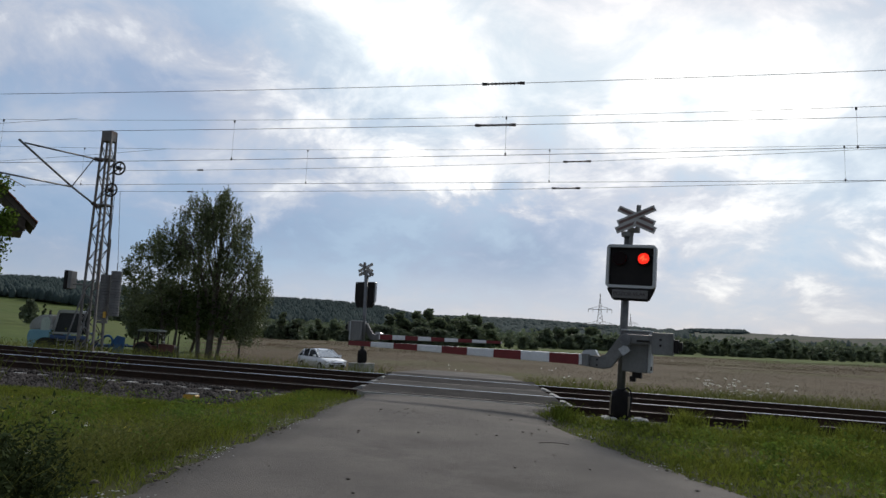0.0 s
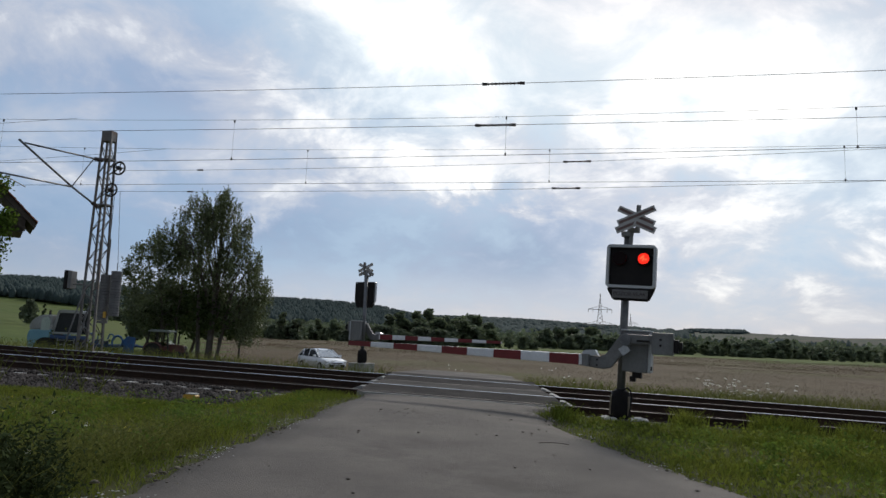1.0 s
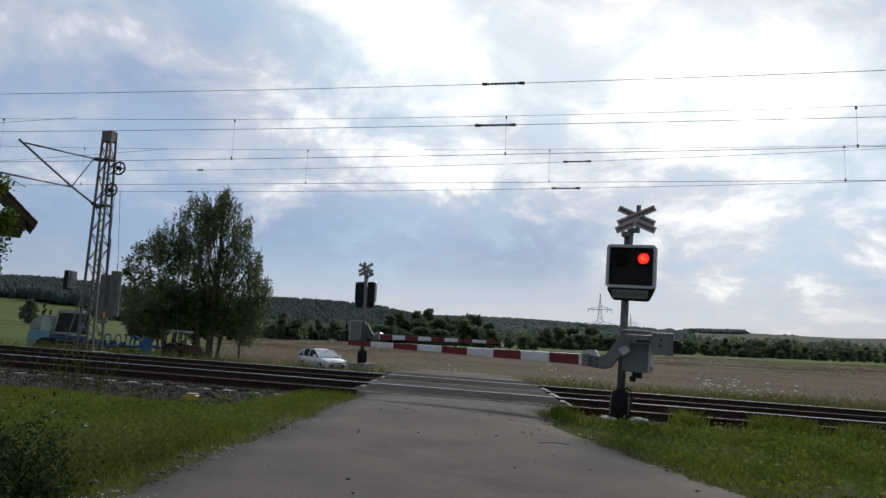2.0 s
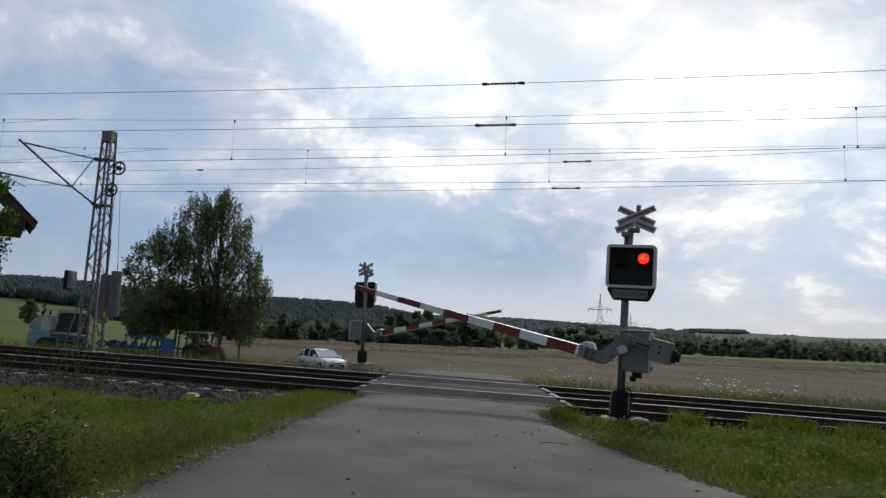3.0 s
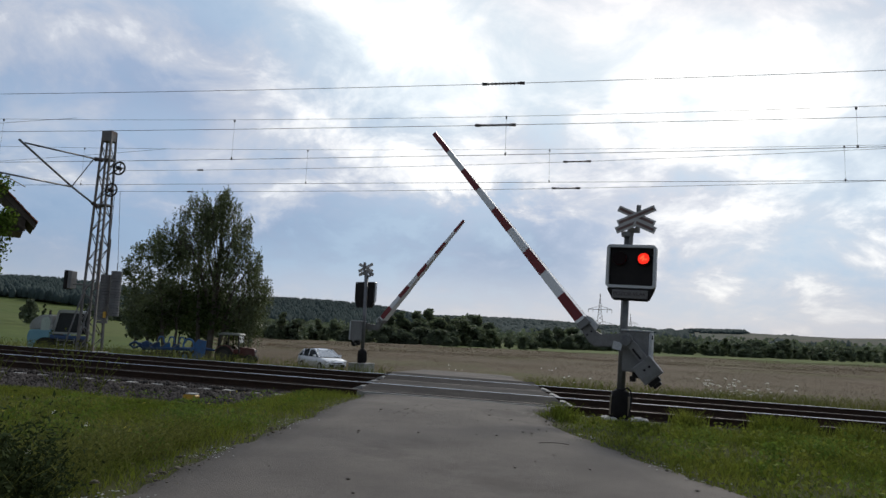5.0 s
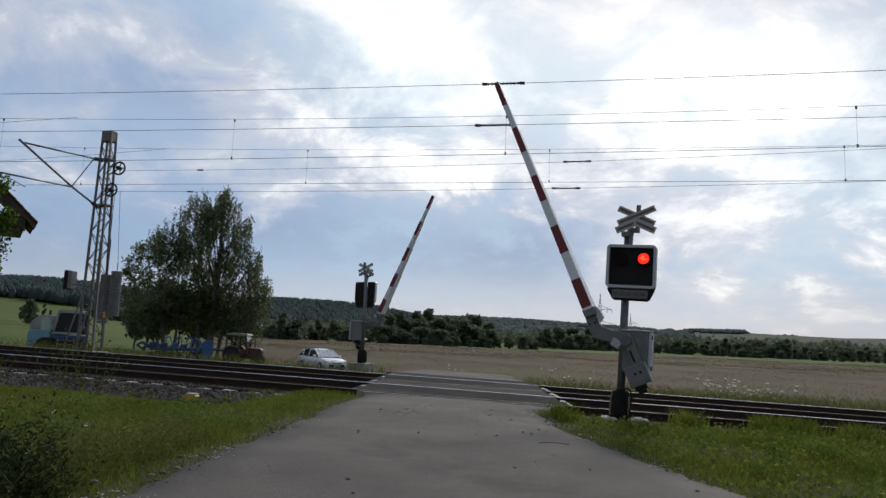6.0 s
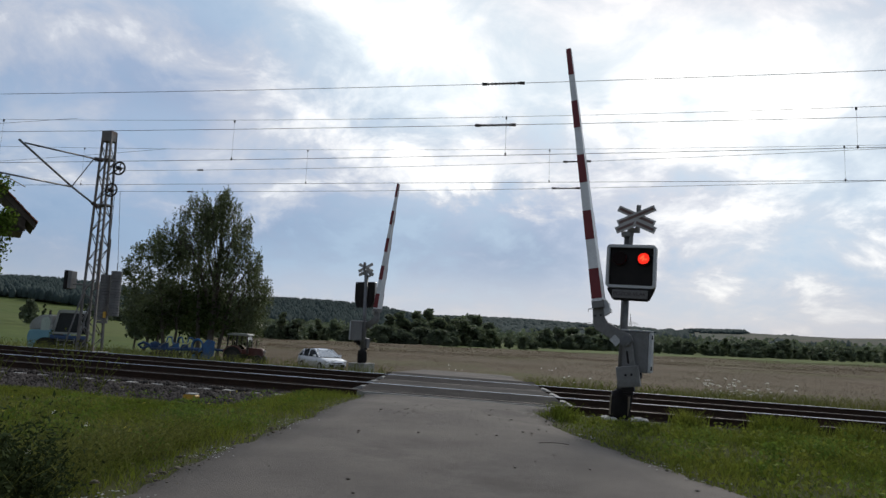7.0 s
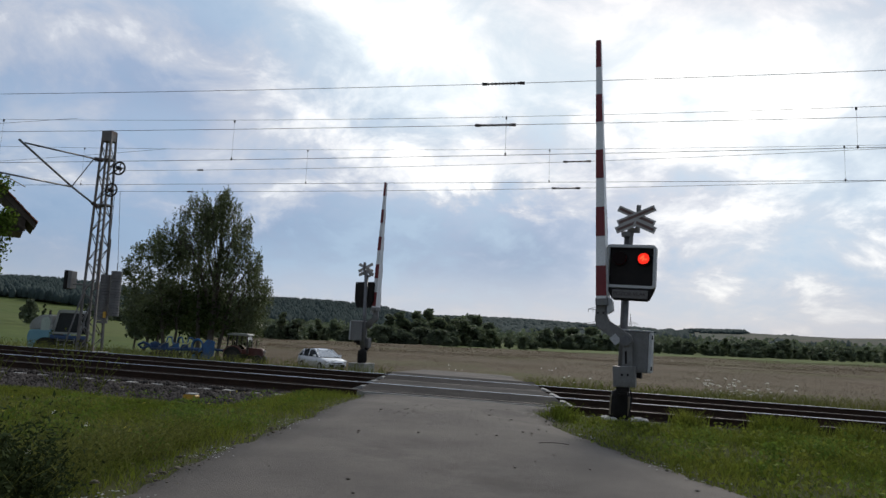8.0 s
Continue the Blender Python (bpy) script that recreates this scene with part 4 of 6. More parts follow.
            rod(bm, c + Vector((R * math.cos(a), 0, R * math.sin(a))), c + Vector((R * math.cos(b), 0, R * math.sin(b))), r, n=6)
        for k in range(5):
            a = 2 * math.pi * k / 5
            rod(bm, c, c + Vector((R * math.cos(a), 0, R * math.sin(a))), 0.022, n=6)
        rod(bm, c + Vector((0, -0.08, 0)), c + Vector((0, 0.08, 0)), 0.08, n=12)
        part("tension_wheel", bm, M["tractor_dark"], mast, "dark spoked tension wheel", True)
        bm = bmesh.new()
        chain(bm, [c, c + Vector((-0.5, 0.1, 0.12))], 0.03, 6)
        chain(bm, [c, c + Vector((-0.5, 0.1, -0.22))], 0.03, 6)
        part("wheel_bracket", bm, M["mast"], mast)
    for du, z0, z1 in ((0.76, 1.15, 2.95), (1.19, 1.42, 3.08)):
        n = 17
        for k in range(n):
            a = z0 + (z1 - z0) * k / n - zg
            bm = bmesh.new()
            rod(bm, (du, -0.42, a), (du, -0.42, a + (z1 - z0) / n * 0.86), 0.185, n=18)
            part("weight_disc", bm, M["weight"], mast, "grey round tension weight")
        bm = bmesh.new()
        rod(bm, (du, -0.42, z0 - zg - 0.05), (du, -0.42, z1 - zg + 0.3), 0.015, n=6)
        rod(bm, (du, -0.42, z1 - zg + 0.3), (du * 0.5 + 0.35, -0.34, 6.1 - zg), 0.008, n=5)
        part("weight_rod", bm, M["tractor_dark"], mast)
    bm = bmesh.new()
    box(bm, (0.98, -0.62, 1.46 - zg), (0.11, 0.02, 0.22), 0.004)
    part("mast_plate", bm, M["yellow"], mast, "small yellow plate")
    for dx in (0.18, 0.62):
        bm = bmesh.new()
        rod(bm, (dx, -0.2, 2.4 - zg), (dx + 0.02, -0.2, 4.3 - zg), 0.02, n=6)
        part("guide_rod", bm, M["mast"], mast)
    for k, m in enumerate((M["black"], M["grey_paint"])):
        bm = bmesh.new()
        box(bm, (-1.02 + 0.17 * k, -0.2, 2.75 - zg), (0.15, 0.3, 0.72 - 0.06 * k), 0.02)
        part("cabinet", bm, m, mast)
    bm = bmesh.new()
    rod(bm, (-0.8, -0.2, 2.6 - zg), (-0.4, -0.1, 2.6 - zg), 0.025, n=6)
    part("cabinet_arm", bm, M["mast"], mast)
    for p, q in (((-0.5, -0.7, 0.2), (-0.12, -0.35, 2.5)), ((-0.12, -0.5, 0.3), (0.1, -0.35, 1.7))):
        bm = bmesh.new()
        rod(bm, p, q, 0.03, n=6)
        part("stay", bm, M["steel"], mast)
    bm = bmesh.new()
    box(bm, (0, 0, -0.2), (1.0, 0.9, 0.5), 0.03)
    part("footing", bm, M["concrete"], mast)


build_mast()


# ---- plants ----
def leaf_quads(centres, size, rng, droop=0.0, aspect=0.6):
    """A small bent leaf at each centre: arrays of vertices and quads."""
    n = len(centres)
    sz = size * rng.uniform(0.6, 1.4, (n, 1))
    a = rng.normal(size=(n, 3))
    a[:, 2] = a[:, 2] * (1 - droop) - droop * 1.5
    a /= np.linalg.norm(a, axis=1, keepdims=True)
    b = np.cross(a, rng.normal(size=(n, 3)))
    b /= np.linalg.norm(b, axis=1, keepdims=True)
    a, b = a * sz * 0.5, b * sz * 0.5 * aspect
    V = np.stack([centres - a, centres + b * 0.9 - a * 0.1, centres + a, centres - b * 0.9 - a * 0.1], 1).reshape(-1, 3)
    return V, np.arange(4 * n).reshape(n, 4)


def limbs(bm, base, top, r, rng, spread, n, start=0.3):
    """Trunk with tapered, slightly crooked limbs. Returns limb tips."""
    base, top = Vector(base), Vector(top)
    pts = [base.lerp(top, k / 6) + Vector((rng.uniform(-1, 1), rng.uniform(-1, 1), 0)) * r * 0.8 * (0 < k) for k in range(7)]
    for k in range(6):
        rod(bm, pts[k], pts[k + 1], r * (1 - 0.14 * k), r * (1 - 0.14 * (k + 1)), 8)
    tips = [pts[-1]]
    for k in range(n):
        f = start + (0.95 - start) * k / n
        p = base.lerp(top, f)
        a = rng.uniform(0, 6.28)
        q = p + Vector((math.cos(a), math.sin(a), rng.uniform(0.25, 0.8))) * spread * (1.1 - 0.6 * f) * rng.uniform(0.6, 1.0)
        m = p.lerp(q, 0.5) + Vector((0, 0, 0.15 * spread))
        rod(bm, p, m, r * 0.38 * (1.1 - f), r * 0.26 * (1.1 - f), 6)
        rod(bm, m, q, r * 0.26 * (1.1 - f), r * 0.08, 6)
        tips.append(q)
    return tips


def build_birch():
    """The weeping birch and its lower neighbours behind the line."""
    rng, rg = np.random.default_rng(21), random.Random(21)
    bx, by = -20.0, 58.0
    zg = float(height(bx, by))
    tree = thing("birch_tree", pose(bx, by, zg) @ Matrix.Diagonal((1.26, 1.26, 1.21, 1)), "tall weeping birch with hanging grey-green twigs", "tree")
    # three stems; arching limbs whose ends hang down in strands of small leaves
    tips = [(0.84, 12.1), (0.2, 12.0), (-0.6, 11.6), (-1.6, 11.6), (1.5, 11.4), (2.0, 10.4), (-2.2, 10.4), (2.2, 9.6), (-0.9, 10.6), (0.6, 10.8), (1.2, 9.9), (-2.7, 9.4), (-1.4, 9.5), (0.2, 9.4), (1.6, 8.6), (2.3, 8.2),
            (3.1, 7.7), (2.7, 7.0), (3.5, 6.6), (4.15, 5.9), (3.9, 5.5), (-0.6, 8.4), (0.7, 8.0), (-2.0, 8.2), (1.7, 7.0), (0.2, 6.6), (2.6, 5.8), (1.2, 5.6), (3.2, 4.8), (-0.9, 6.4), (2.2, 4.4), (0.4, 4.8),
            (-1.0, 11.1), (-0.3, 11.0), (-1.9, 10.8), (-3.1, 9.8), (-3.5, 9.0), (-2.9, 8.6), (-3.3, 8.0), (-1.2, 7.4), (-0.2, 7.4), (4.0, 4.4), (3.5, 3.7), (2.8, 3.6), (2.9, 2.9), (1.0, 7.4), (-1.6, 6.6)]
    bm = bmesh.new()
    for dx, dz, r in ((-1.2, 8.5, 0.15), (0.5, 11.6, 0.24), (1.8, 6.5, 0.12)):
        rod(bm, (dx * 0.4, 0, -0.2), (dx * 0.7, 0.1, dz * 0.5), r, r * 0.7, 8)
        rod(bm, (dx * 0.7, 0.1, dz * 0.5), (dx, 0, dz), r * 0.7, r * 0.15, 8)
    C = []
    for dx, dz in tips:
        for _ in range(2):
            dy = rg.uniform(-1.8, 1.8)
            tip = np.array([dx + rg.uniform(-0.15, 0.15), dy, dz + rg.uniform(-0.25, 0.1)])
            foot = np.array([dx * 0.3 + 0.2, 0, max(2.0, dz - rg.uniform(1.8, 3.0))])
            crest = foot * 0.35 + tip * 0.65 + (0, 0, 0.45)
            rod(bm, foot, crest, 0.05, 0.03, 5)
            rod(bm, crest, tip, 0.03, 0.012, 5)
            for _ in range(15):
                f = rng.uniform(0.1, 1.05)
                p = (crest * (1 - f) + tip * f if f < 1 else tip) + rng.normal(0, 0.16, 3) * (1, 1.6, 0.7)
                hang = rng.uniform(0.6, 2.4) + (0.6 if abs(dx) > 2.4 else 0.0) * rng.uniform() * (1.0 if dz > 5 else 0.8)
                k = max(4, int(hang * 13))
                t = np.linspace(0, 1, k)[:, None]
                lean = rng.normal(0, 0.12, 2)
                C.append(p + np.hstack([lean[0] * t + rng.normal(0, 0.045, t.shape), lean[1] * t + rng.normal(0, 0.045, t.shape), -hang * t ** 0.9]))
    part("trunk", bm, M["bark"], tree, "pale stems")
    C = np.concatenate(C)
    C = C[C[:, 2] > 0.9]
    V, Q = leaf_quads(C, 0.20, rng, 0.7, 0.42)
    crown = new("crown", raw_mesh("crown", V, Q, M["leaf"]))
    crown.parent = tree
    # the round-headed tree growing into it
    ash = thing("maple_tree", pose(bx, by - 0.6, zg) @ Matrix.Diagonal((1.26, 1.26, 1.21, 1)), "round-headed field maple grown into the birch", "tree")
    bm = bmesh.new()
    limbs(bm, (-2.6, 0, -0.2), (-3.6, 0.1, 6.2), 0.16, rg, 2.0, 12, 0.3)
    limbs(bm, (-2.2, 0.3, -0.2), (-1.9, 0.2, 6.0), 0.12, rg, 1.6, 8, 0.4)
    part("trunk", bm, M["bark"], ash)
    C = []
    for dx, dz, r in ((-4.4, 7.4, 0.75), (-3.7, 8.0, 0.6), (-3.0, 7.7, 0.8), (-5.2, 6.5, 0.6), (-5.0, 5.6, 0.8), (-4.0, 6.5, 0.9), (-2.9, 6.7, 0.9), (-5.3, 4.6, 0.7), (-4.4, 4.7, 1.0), (-3.3, 5.3, 1.1),
                      (-2.2, 5.6, 1.1), (-5.1, 3.6, 0.7), (-4.2, 3.5, 1.1), (-3.0, 3.8, 1.2), (-2.0, 7.4, 0.7), (-4.6, 2.6, 0.9), (-3.4, 2.5, 1.1), (-5.6, 5.9, 0.35), (-4.9, 7.6, 0.35)):
        for _ in range(int(12 + 34 * r * r)):
            v = rng.normal(size=3)
            v *= r * rng.uniform(0.45, 1.08) / np.linalg.norm(v)
            tuft = np.array([dx, 0, dz]) + v * (1, 1.5, 0.95)
            C.append(tuft + rng.normal(0, 0.13, (14, 3)))
    V, Q = leaf_quads(np.concatenate(C), 0.17, rng, 0.3, 0.65)
    cr = new("crown", raw_mesh("crown", V, Q, M["leaf"]))
    cr.parent = ash
    # the dense undergrowth between the stems
    bush = thing("elder_bush", pose(bx - 0.8, by + 1.2, float(height(bx, by + 1.2))) @ Matrix.Diagonal((1.26, 1.26, 1.21, 1)), "dense dark elder bush under the birch", "bush")
    C = []
    for dx, dz, r in ((-2.6, 2.6, 1.8), (-0.6, 3.0, 2.2), (1.6, 2.7, 1.9), (2.9, 2.0, 1.3), (-3.2, 2.9, 1.2), (0.6, 4.2, 1.3), (-1.6, 4.2, 1.3)):
        v = rng.normal(size=(int(400 * r * r), 3))
        v *= r * rng.uniform(0.2, 1.0, (len(v), 1)) ** 0.5 / np.linalg.norm(v, axis=1, keepdims=True)
        C.append(np.array([dx, 0, dz]) + v)
    C = np.concatenate(C)
    C = C[C[:, 2] > 1.7 + 0.4 * np.sin(C[:, 0] * 2.3)]
    V, Q = leaf_quads(C, 0.27, rng, 0.2, 0.7)
    cr = new("crown", raw_mesh("crown", V, Q, M["leaf_dark"]))
    cr.parent = bush
    for k in range(5):
        bm = bmesh.new()
        limbs(bm, (-3 + 1.4 * k, 0, -0.2), (-3.2 + 1.5 * k, 0.2, 3.2), 0.08, rg, 1.2, 5, 0.4)
        part("stem", bm, M["bark"], bush)


def crown_mesh(seed, w, h, n, leaf, material, lumps):
    """An uneven leafy crown made of lumps, from the ground line up to h."""
    rng = np.random.default_rng(seed)
    C = []
    for _ in range(lumps):
        r = rng.uniform(0.22, 0.4) * w
        a = rng.uniform(0, 6.28)
        d = rng.uniform(0, 0.5) * (w - r)
        zz = rng.uniform(0.25, 1.0) * (h - r)
        c = np.array([d * math.cos(a), d * math.sin(a), max(zz, r * 0.7)])
        v = rng.normal(size=(n // lumps, 3))
        v *= r * rng.uniform(0.35, 1.0, (len(v), 1)) ** 0.6 / np.linalg.norm(v, axis=1, keepdims=True)
        C.append(c + v)
    V, Q = leaf_quads(np.concatenate(C), leaf, rng, 0.1, 0.75)
    return raw_mesh("crown", V, Q, material)


def build_trees():
    rg = random.Random(33)
    kinds = []
    for seed, w, h, m, lumps in ((1, 5.0, 8.0, "leaf_mid", 13), (2, 6.5, 6.0, "leaf_far", 12), (3, 4.2, 10.0, "leaf_mid", 14), (4, 5.5, 5.0, "leaf_far", 11), (5, 3.2, 9.0, "leaf_mid", 12), (6, 6.0, 7.5, "leaf_far", 13)):
        t = thing("field_tree", Matrix(), "leafy green tree at the edge of the meadow", "tree", "trees along the meadow")
        bm = bmesh.new()
        limbs(bm, (0, 0, -2.2), (0.1, 0, h * 0.75), 0.2, random.Random(seed), w * 0.3, 5, 0.35)
        part("trunk", bm, M["bark"], t)
        c = new("crown", crown_mesh(seed, w * 0.62, h, 1300, 0.7, M[m], lumps))
        c.parent = t
        kinds.append((t, w, h))
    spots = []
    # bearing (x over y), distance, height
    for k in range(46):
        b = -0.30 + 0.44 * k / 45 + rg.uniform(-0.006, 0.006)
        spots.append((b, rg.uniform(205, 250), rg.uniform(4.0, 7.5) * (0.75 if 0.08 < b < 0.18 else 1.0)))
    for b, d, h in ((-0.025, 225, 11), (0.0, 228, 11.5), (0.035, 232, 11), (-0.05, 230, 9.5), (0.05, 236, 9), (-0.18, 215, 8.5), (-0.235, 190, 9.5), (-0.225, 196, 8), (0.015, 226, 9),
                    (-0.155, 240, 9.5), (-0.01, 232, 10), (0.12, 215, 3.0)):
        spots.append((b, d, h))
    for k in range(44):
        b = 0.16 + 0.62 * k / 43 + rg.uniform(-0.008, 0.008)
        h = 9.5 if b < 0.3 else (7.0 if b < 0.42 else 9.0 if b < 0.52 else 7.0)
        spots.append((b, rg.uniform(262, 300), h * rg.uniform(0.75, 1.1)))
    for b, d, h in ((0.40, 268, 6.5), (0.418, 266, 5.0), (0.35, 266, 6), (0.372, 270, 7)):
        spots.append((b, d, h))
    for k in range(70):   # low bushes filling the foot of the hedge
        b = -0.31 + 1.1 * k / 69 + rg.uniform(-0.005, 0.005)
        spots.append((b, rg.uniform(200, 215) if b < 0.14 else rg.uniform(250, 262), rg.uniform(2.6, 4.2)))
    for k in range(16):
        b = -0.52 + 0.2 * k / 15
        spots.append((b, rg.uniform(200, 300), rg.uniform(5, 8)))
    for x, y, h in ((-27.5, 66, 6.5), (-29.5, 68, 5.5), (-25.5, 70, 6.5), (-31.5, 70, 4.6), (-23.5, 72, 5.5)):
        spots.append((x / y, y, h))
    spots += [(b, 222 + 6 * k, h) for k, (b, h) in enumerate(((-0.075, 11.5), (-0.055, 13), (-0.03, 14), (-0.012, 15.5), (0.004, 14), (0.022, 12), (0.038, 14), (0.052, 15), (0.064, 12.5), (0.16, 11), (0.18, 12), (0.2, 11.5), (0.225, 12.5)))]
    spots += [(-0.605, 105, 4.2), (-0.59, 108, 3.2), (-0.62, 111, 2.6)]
    used = set()
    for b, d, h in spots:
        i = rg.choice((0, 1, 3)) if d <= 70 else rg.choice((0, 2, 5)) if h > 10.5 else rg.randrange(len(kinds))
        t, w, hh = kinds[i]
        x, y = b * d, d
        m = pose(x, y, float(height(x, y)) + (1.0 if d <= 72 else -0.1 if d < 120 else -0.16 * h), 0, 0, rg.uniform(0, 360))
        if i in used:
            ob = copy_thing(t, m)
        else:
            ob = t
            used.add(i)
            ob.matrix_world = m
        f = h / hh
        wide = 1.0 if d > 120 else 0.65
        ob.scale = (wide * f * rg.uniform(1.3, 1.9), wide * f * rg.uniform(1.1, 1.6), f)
    # small tree beside the house, near the line
    x, y = -17.9, 25.9
    t = thing("garden_tree", pose(x, y, float(height(x, y))), "leafy bright green garden tree by the house", "tree")
    bm = bmesh.new()
    limbs(bm, (0, 0, -0.2), (-0.1, 0, 5.4), 0.10, rg, 1.4, 9, 0.4)
    part("trunk", bm, M["bark"], t)
    rng = np.random.default_rng(8)
    C = []
    for dx, dz, r in ((0.2, 6.2, 0.6), (0.55, 4.6, 0.65), (0.3, 3.7, 0.7), (-0.5, 5.4, 0.9), (-0.6, 4.2, 1.0), (0.75, 5.0, 0.4), (0.3, 3.0, 0.5)):
        v = rng.normal(size=(int(500 * r), 3))
        v *= r * rng.uniform(0.3, 1.0, (len(v), 1)) / np.linalg.norm(v, axis=1, keepdims=True)
        C.append(np.array([dx, 0, dz]) + v)
    V, Q = leaf_quads(np.concatenate(C), 0.16, rng, 0.3, 0.6)
    c = new("crown", raw_mesh("crown", V, Q, M["leaf_bright"]))
    c.parent = t


def build_woods():
    """Far woods on the ridges: many small conifer and broadleaf shapes."""
    rng = np.random.default_rng(17)
    V, T = [], []
    count = 0
    n = 5
    def clump(x, y, z, r, h):
        nonlocal count
        a = np.arange(n) * 2 * math.pi / n + rng.uniform(0, 1)
        lv = []
        for f, rr in ((0.0, 0.8), (0.35, 1.0), (0.7, 0.55)):
            q = r * rr * rng.uniform(0.75, 1.25, n)
            lv.append(np.stack([x + q * np.cos(a), y + q * np.sin(a), np.full(n, z + h * f) + rng.uniform(-0.06, 0.06, n) * h], 1))
        V.append(np.concatenate(lv + [np.array([[x, y, z + h]])]))
        k = np.arange(n)
        j = (k + 1) % n
        t = []
        for b in (0, n):
            t += [np.stack([b + k, b + j, b + n + j], 1), np.stack([b + k, b + n + j, b + n + k], 1)]
        t.append(np.stack([2 * n + k, 2 * n + j, np.full(n, 3 * n)], 1))
        T.append(np.concatenate(t) + count)
        count += 3 * n + 1
    for _ in range(5000):
        b = rng.uniform(0.13, 0.9)
        d = rng.uniform(400, 900)
        h = rng.uniform(6, 11) * (1.0 + 0.25 * math.sin(b * 23))
        if math.sin(b * 37 + d * 0.008) > 0.75:
            continue
        clump(b * d, d, float(height(b * d, d)) - 1, h * 0.42, h)
    for _ in range(21000):
        b = rng.uniform(-0.75, 0.07)
        d = rng.uniform(560, 1080)
        h = rng.uniform(5.5, 11.5)
        clump(b * d, d, float(height(b * d, d)) + 1, h * 0.34, h)
    for _ in range(9000):
        b = rng.uniform(-0.12, 0.9)
        d = rng.uniform(1250, 2560)
        open_land = math.sin(b * 31 + 1.0) * math.sin(d * 0.005 + b * 9) + 1.3 - max(0.0, b - 0.1) * 5.0
        if open_land < rng.uniform(-0.15, 0.15):
            continue
        clump(b * d, d, float(height(b * d, d)) - 2, rng.uniform(8, 16), rng.uniform(8, 13))
    C = []
    for _ in range(2300):
        b, d = rng.uniform(-0.32, 0.9), rng.uniform(310, 1000)
        if b < 0.0 and d > 560:
            continue
        h = rng.uniform(5, 10.5)
        v = rng.normal(size=(46, 3))
        v *= rng.uniform(0.5, 1.0, (46, 1)) / np.linalg.norm(v, axis=1, keepdims=True)
        C.append(v * (h * 0.62, h * 0.62, h * 0.5) + (b * d, d, float(height(b * d, d)) + h * 0.48))
    Vl, Ql = leaf_quads(np.concatenate(C), 2.2, rng, 0, 0.8)
    tagged(new("far_copses", raw_mesh("far_copses", Vl, Ql, M["leaf_far"])), "broadleaf copses between the far fields", "woods", kind="stuff")
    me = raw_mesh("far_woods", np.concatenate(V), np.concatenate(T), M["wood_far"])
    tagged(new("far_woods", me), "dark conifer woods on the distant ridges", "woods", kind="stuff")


build_birch()
build_trees()
build_woods()


def blades(name, pts, h, w, lean, material, rng, label, category):
    """Grass blades: bent three-piece strips standing on pts."""
    n = len(pts)
    hh = h * rng.uniform(0.5, 1.3, (n, 1))
    a = rng.uniform(0, 2 * np.pi, n)
    side = np.stack([np.cos(a), np.sin(a), np.zeros(n)], 1) * w * rng.uniform(0.6, 1.4, (n, 1))
    b = rng.uniform(0, 2 * np.pi, n)
    out = np.stack([np.cos(b), np.sin(b), np.zeros(n)], 1) * hh * lean * rng.uniform(0.2, 1.2, (n, 1))
    up = np.array([[0, 0, 1.0]]) * hh
    V = np.stack([pts - side, pts + side, pts + side * 0.7 + up * 0.55 + out * 0.35, pts - side * 0.7 + up * 0.55 + out * 0.35, pts + up + out, pts + up * 0.98 + out * 1.02], 1).reshape(-1, 3)
    o = np.arange(n)[:, None] * 6
    Q = np.concatenate([o + np.array([[0, 1, 2, 3]]), o + np.array([[3, 2, 4, 5]])])
    tagged(new(name, raw_mesh(name, V, Q, material)), label, category, kind="stuff")


def road_edges(y):
    ys = [0, 3, 4.6, 5.4, 6.4, 7.0, 8.1, 9.3, 10.4, 11.5, 12.5, 13.2]
    l = [-2.45, -2.3, -2.16, -2.1, -2.06, -2.0, -1.88, -1.76, -1.7, -1.64, -1.5, -1.44]
    r = [3.6, 3.45, 3.2, 3.0, 2.62, 2.46, 2.18, 1.94, 1.80, 1.74, 1.80, 2.0]
    return np.interp(y, ys, l), np.interp(y, ys, r)


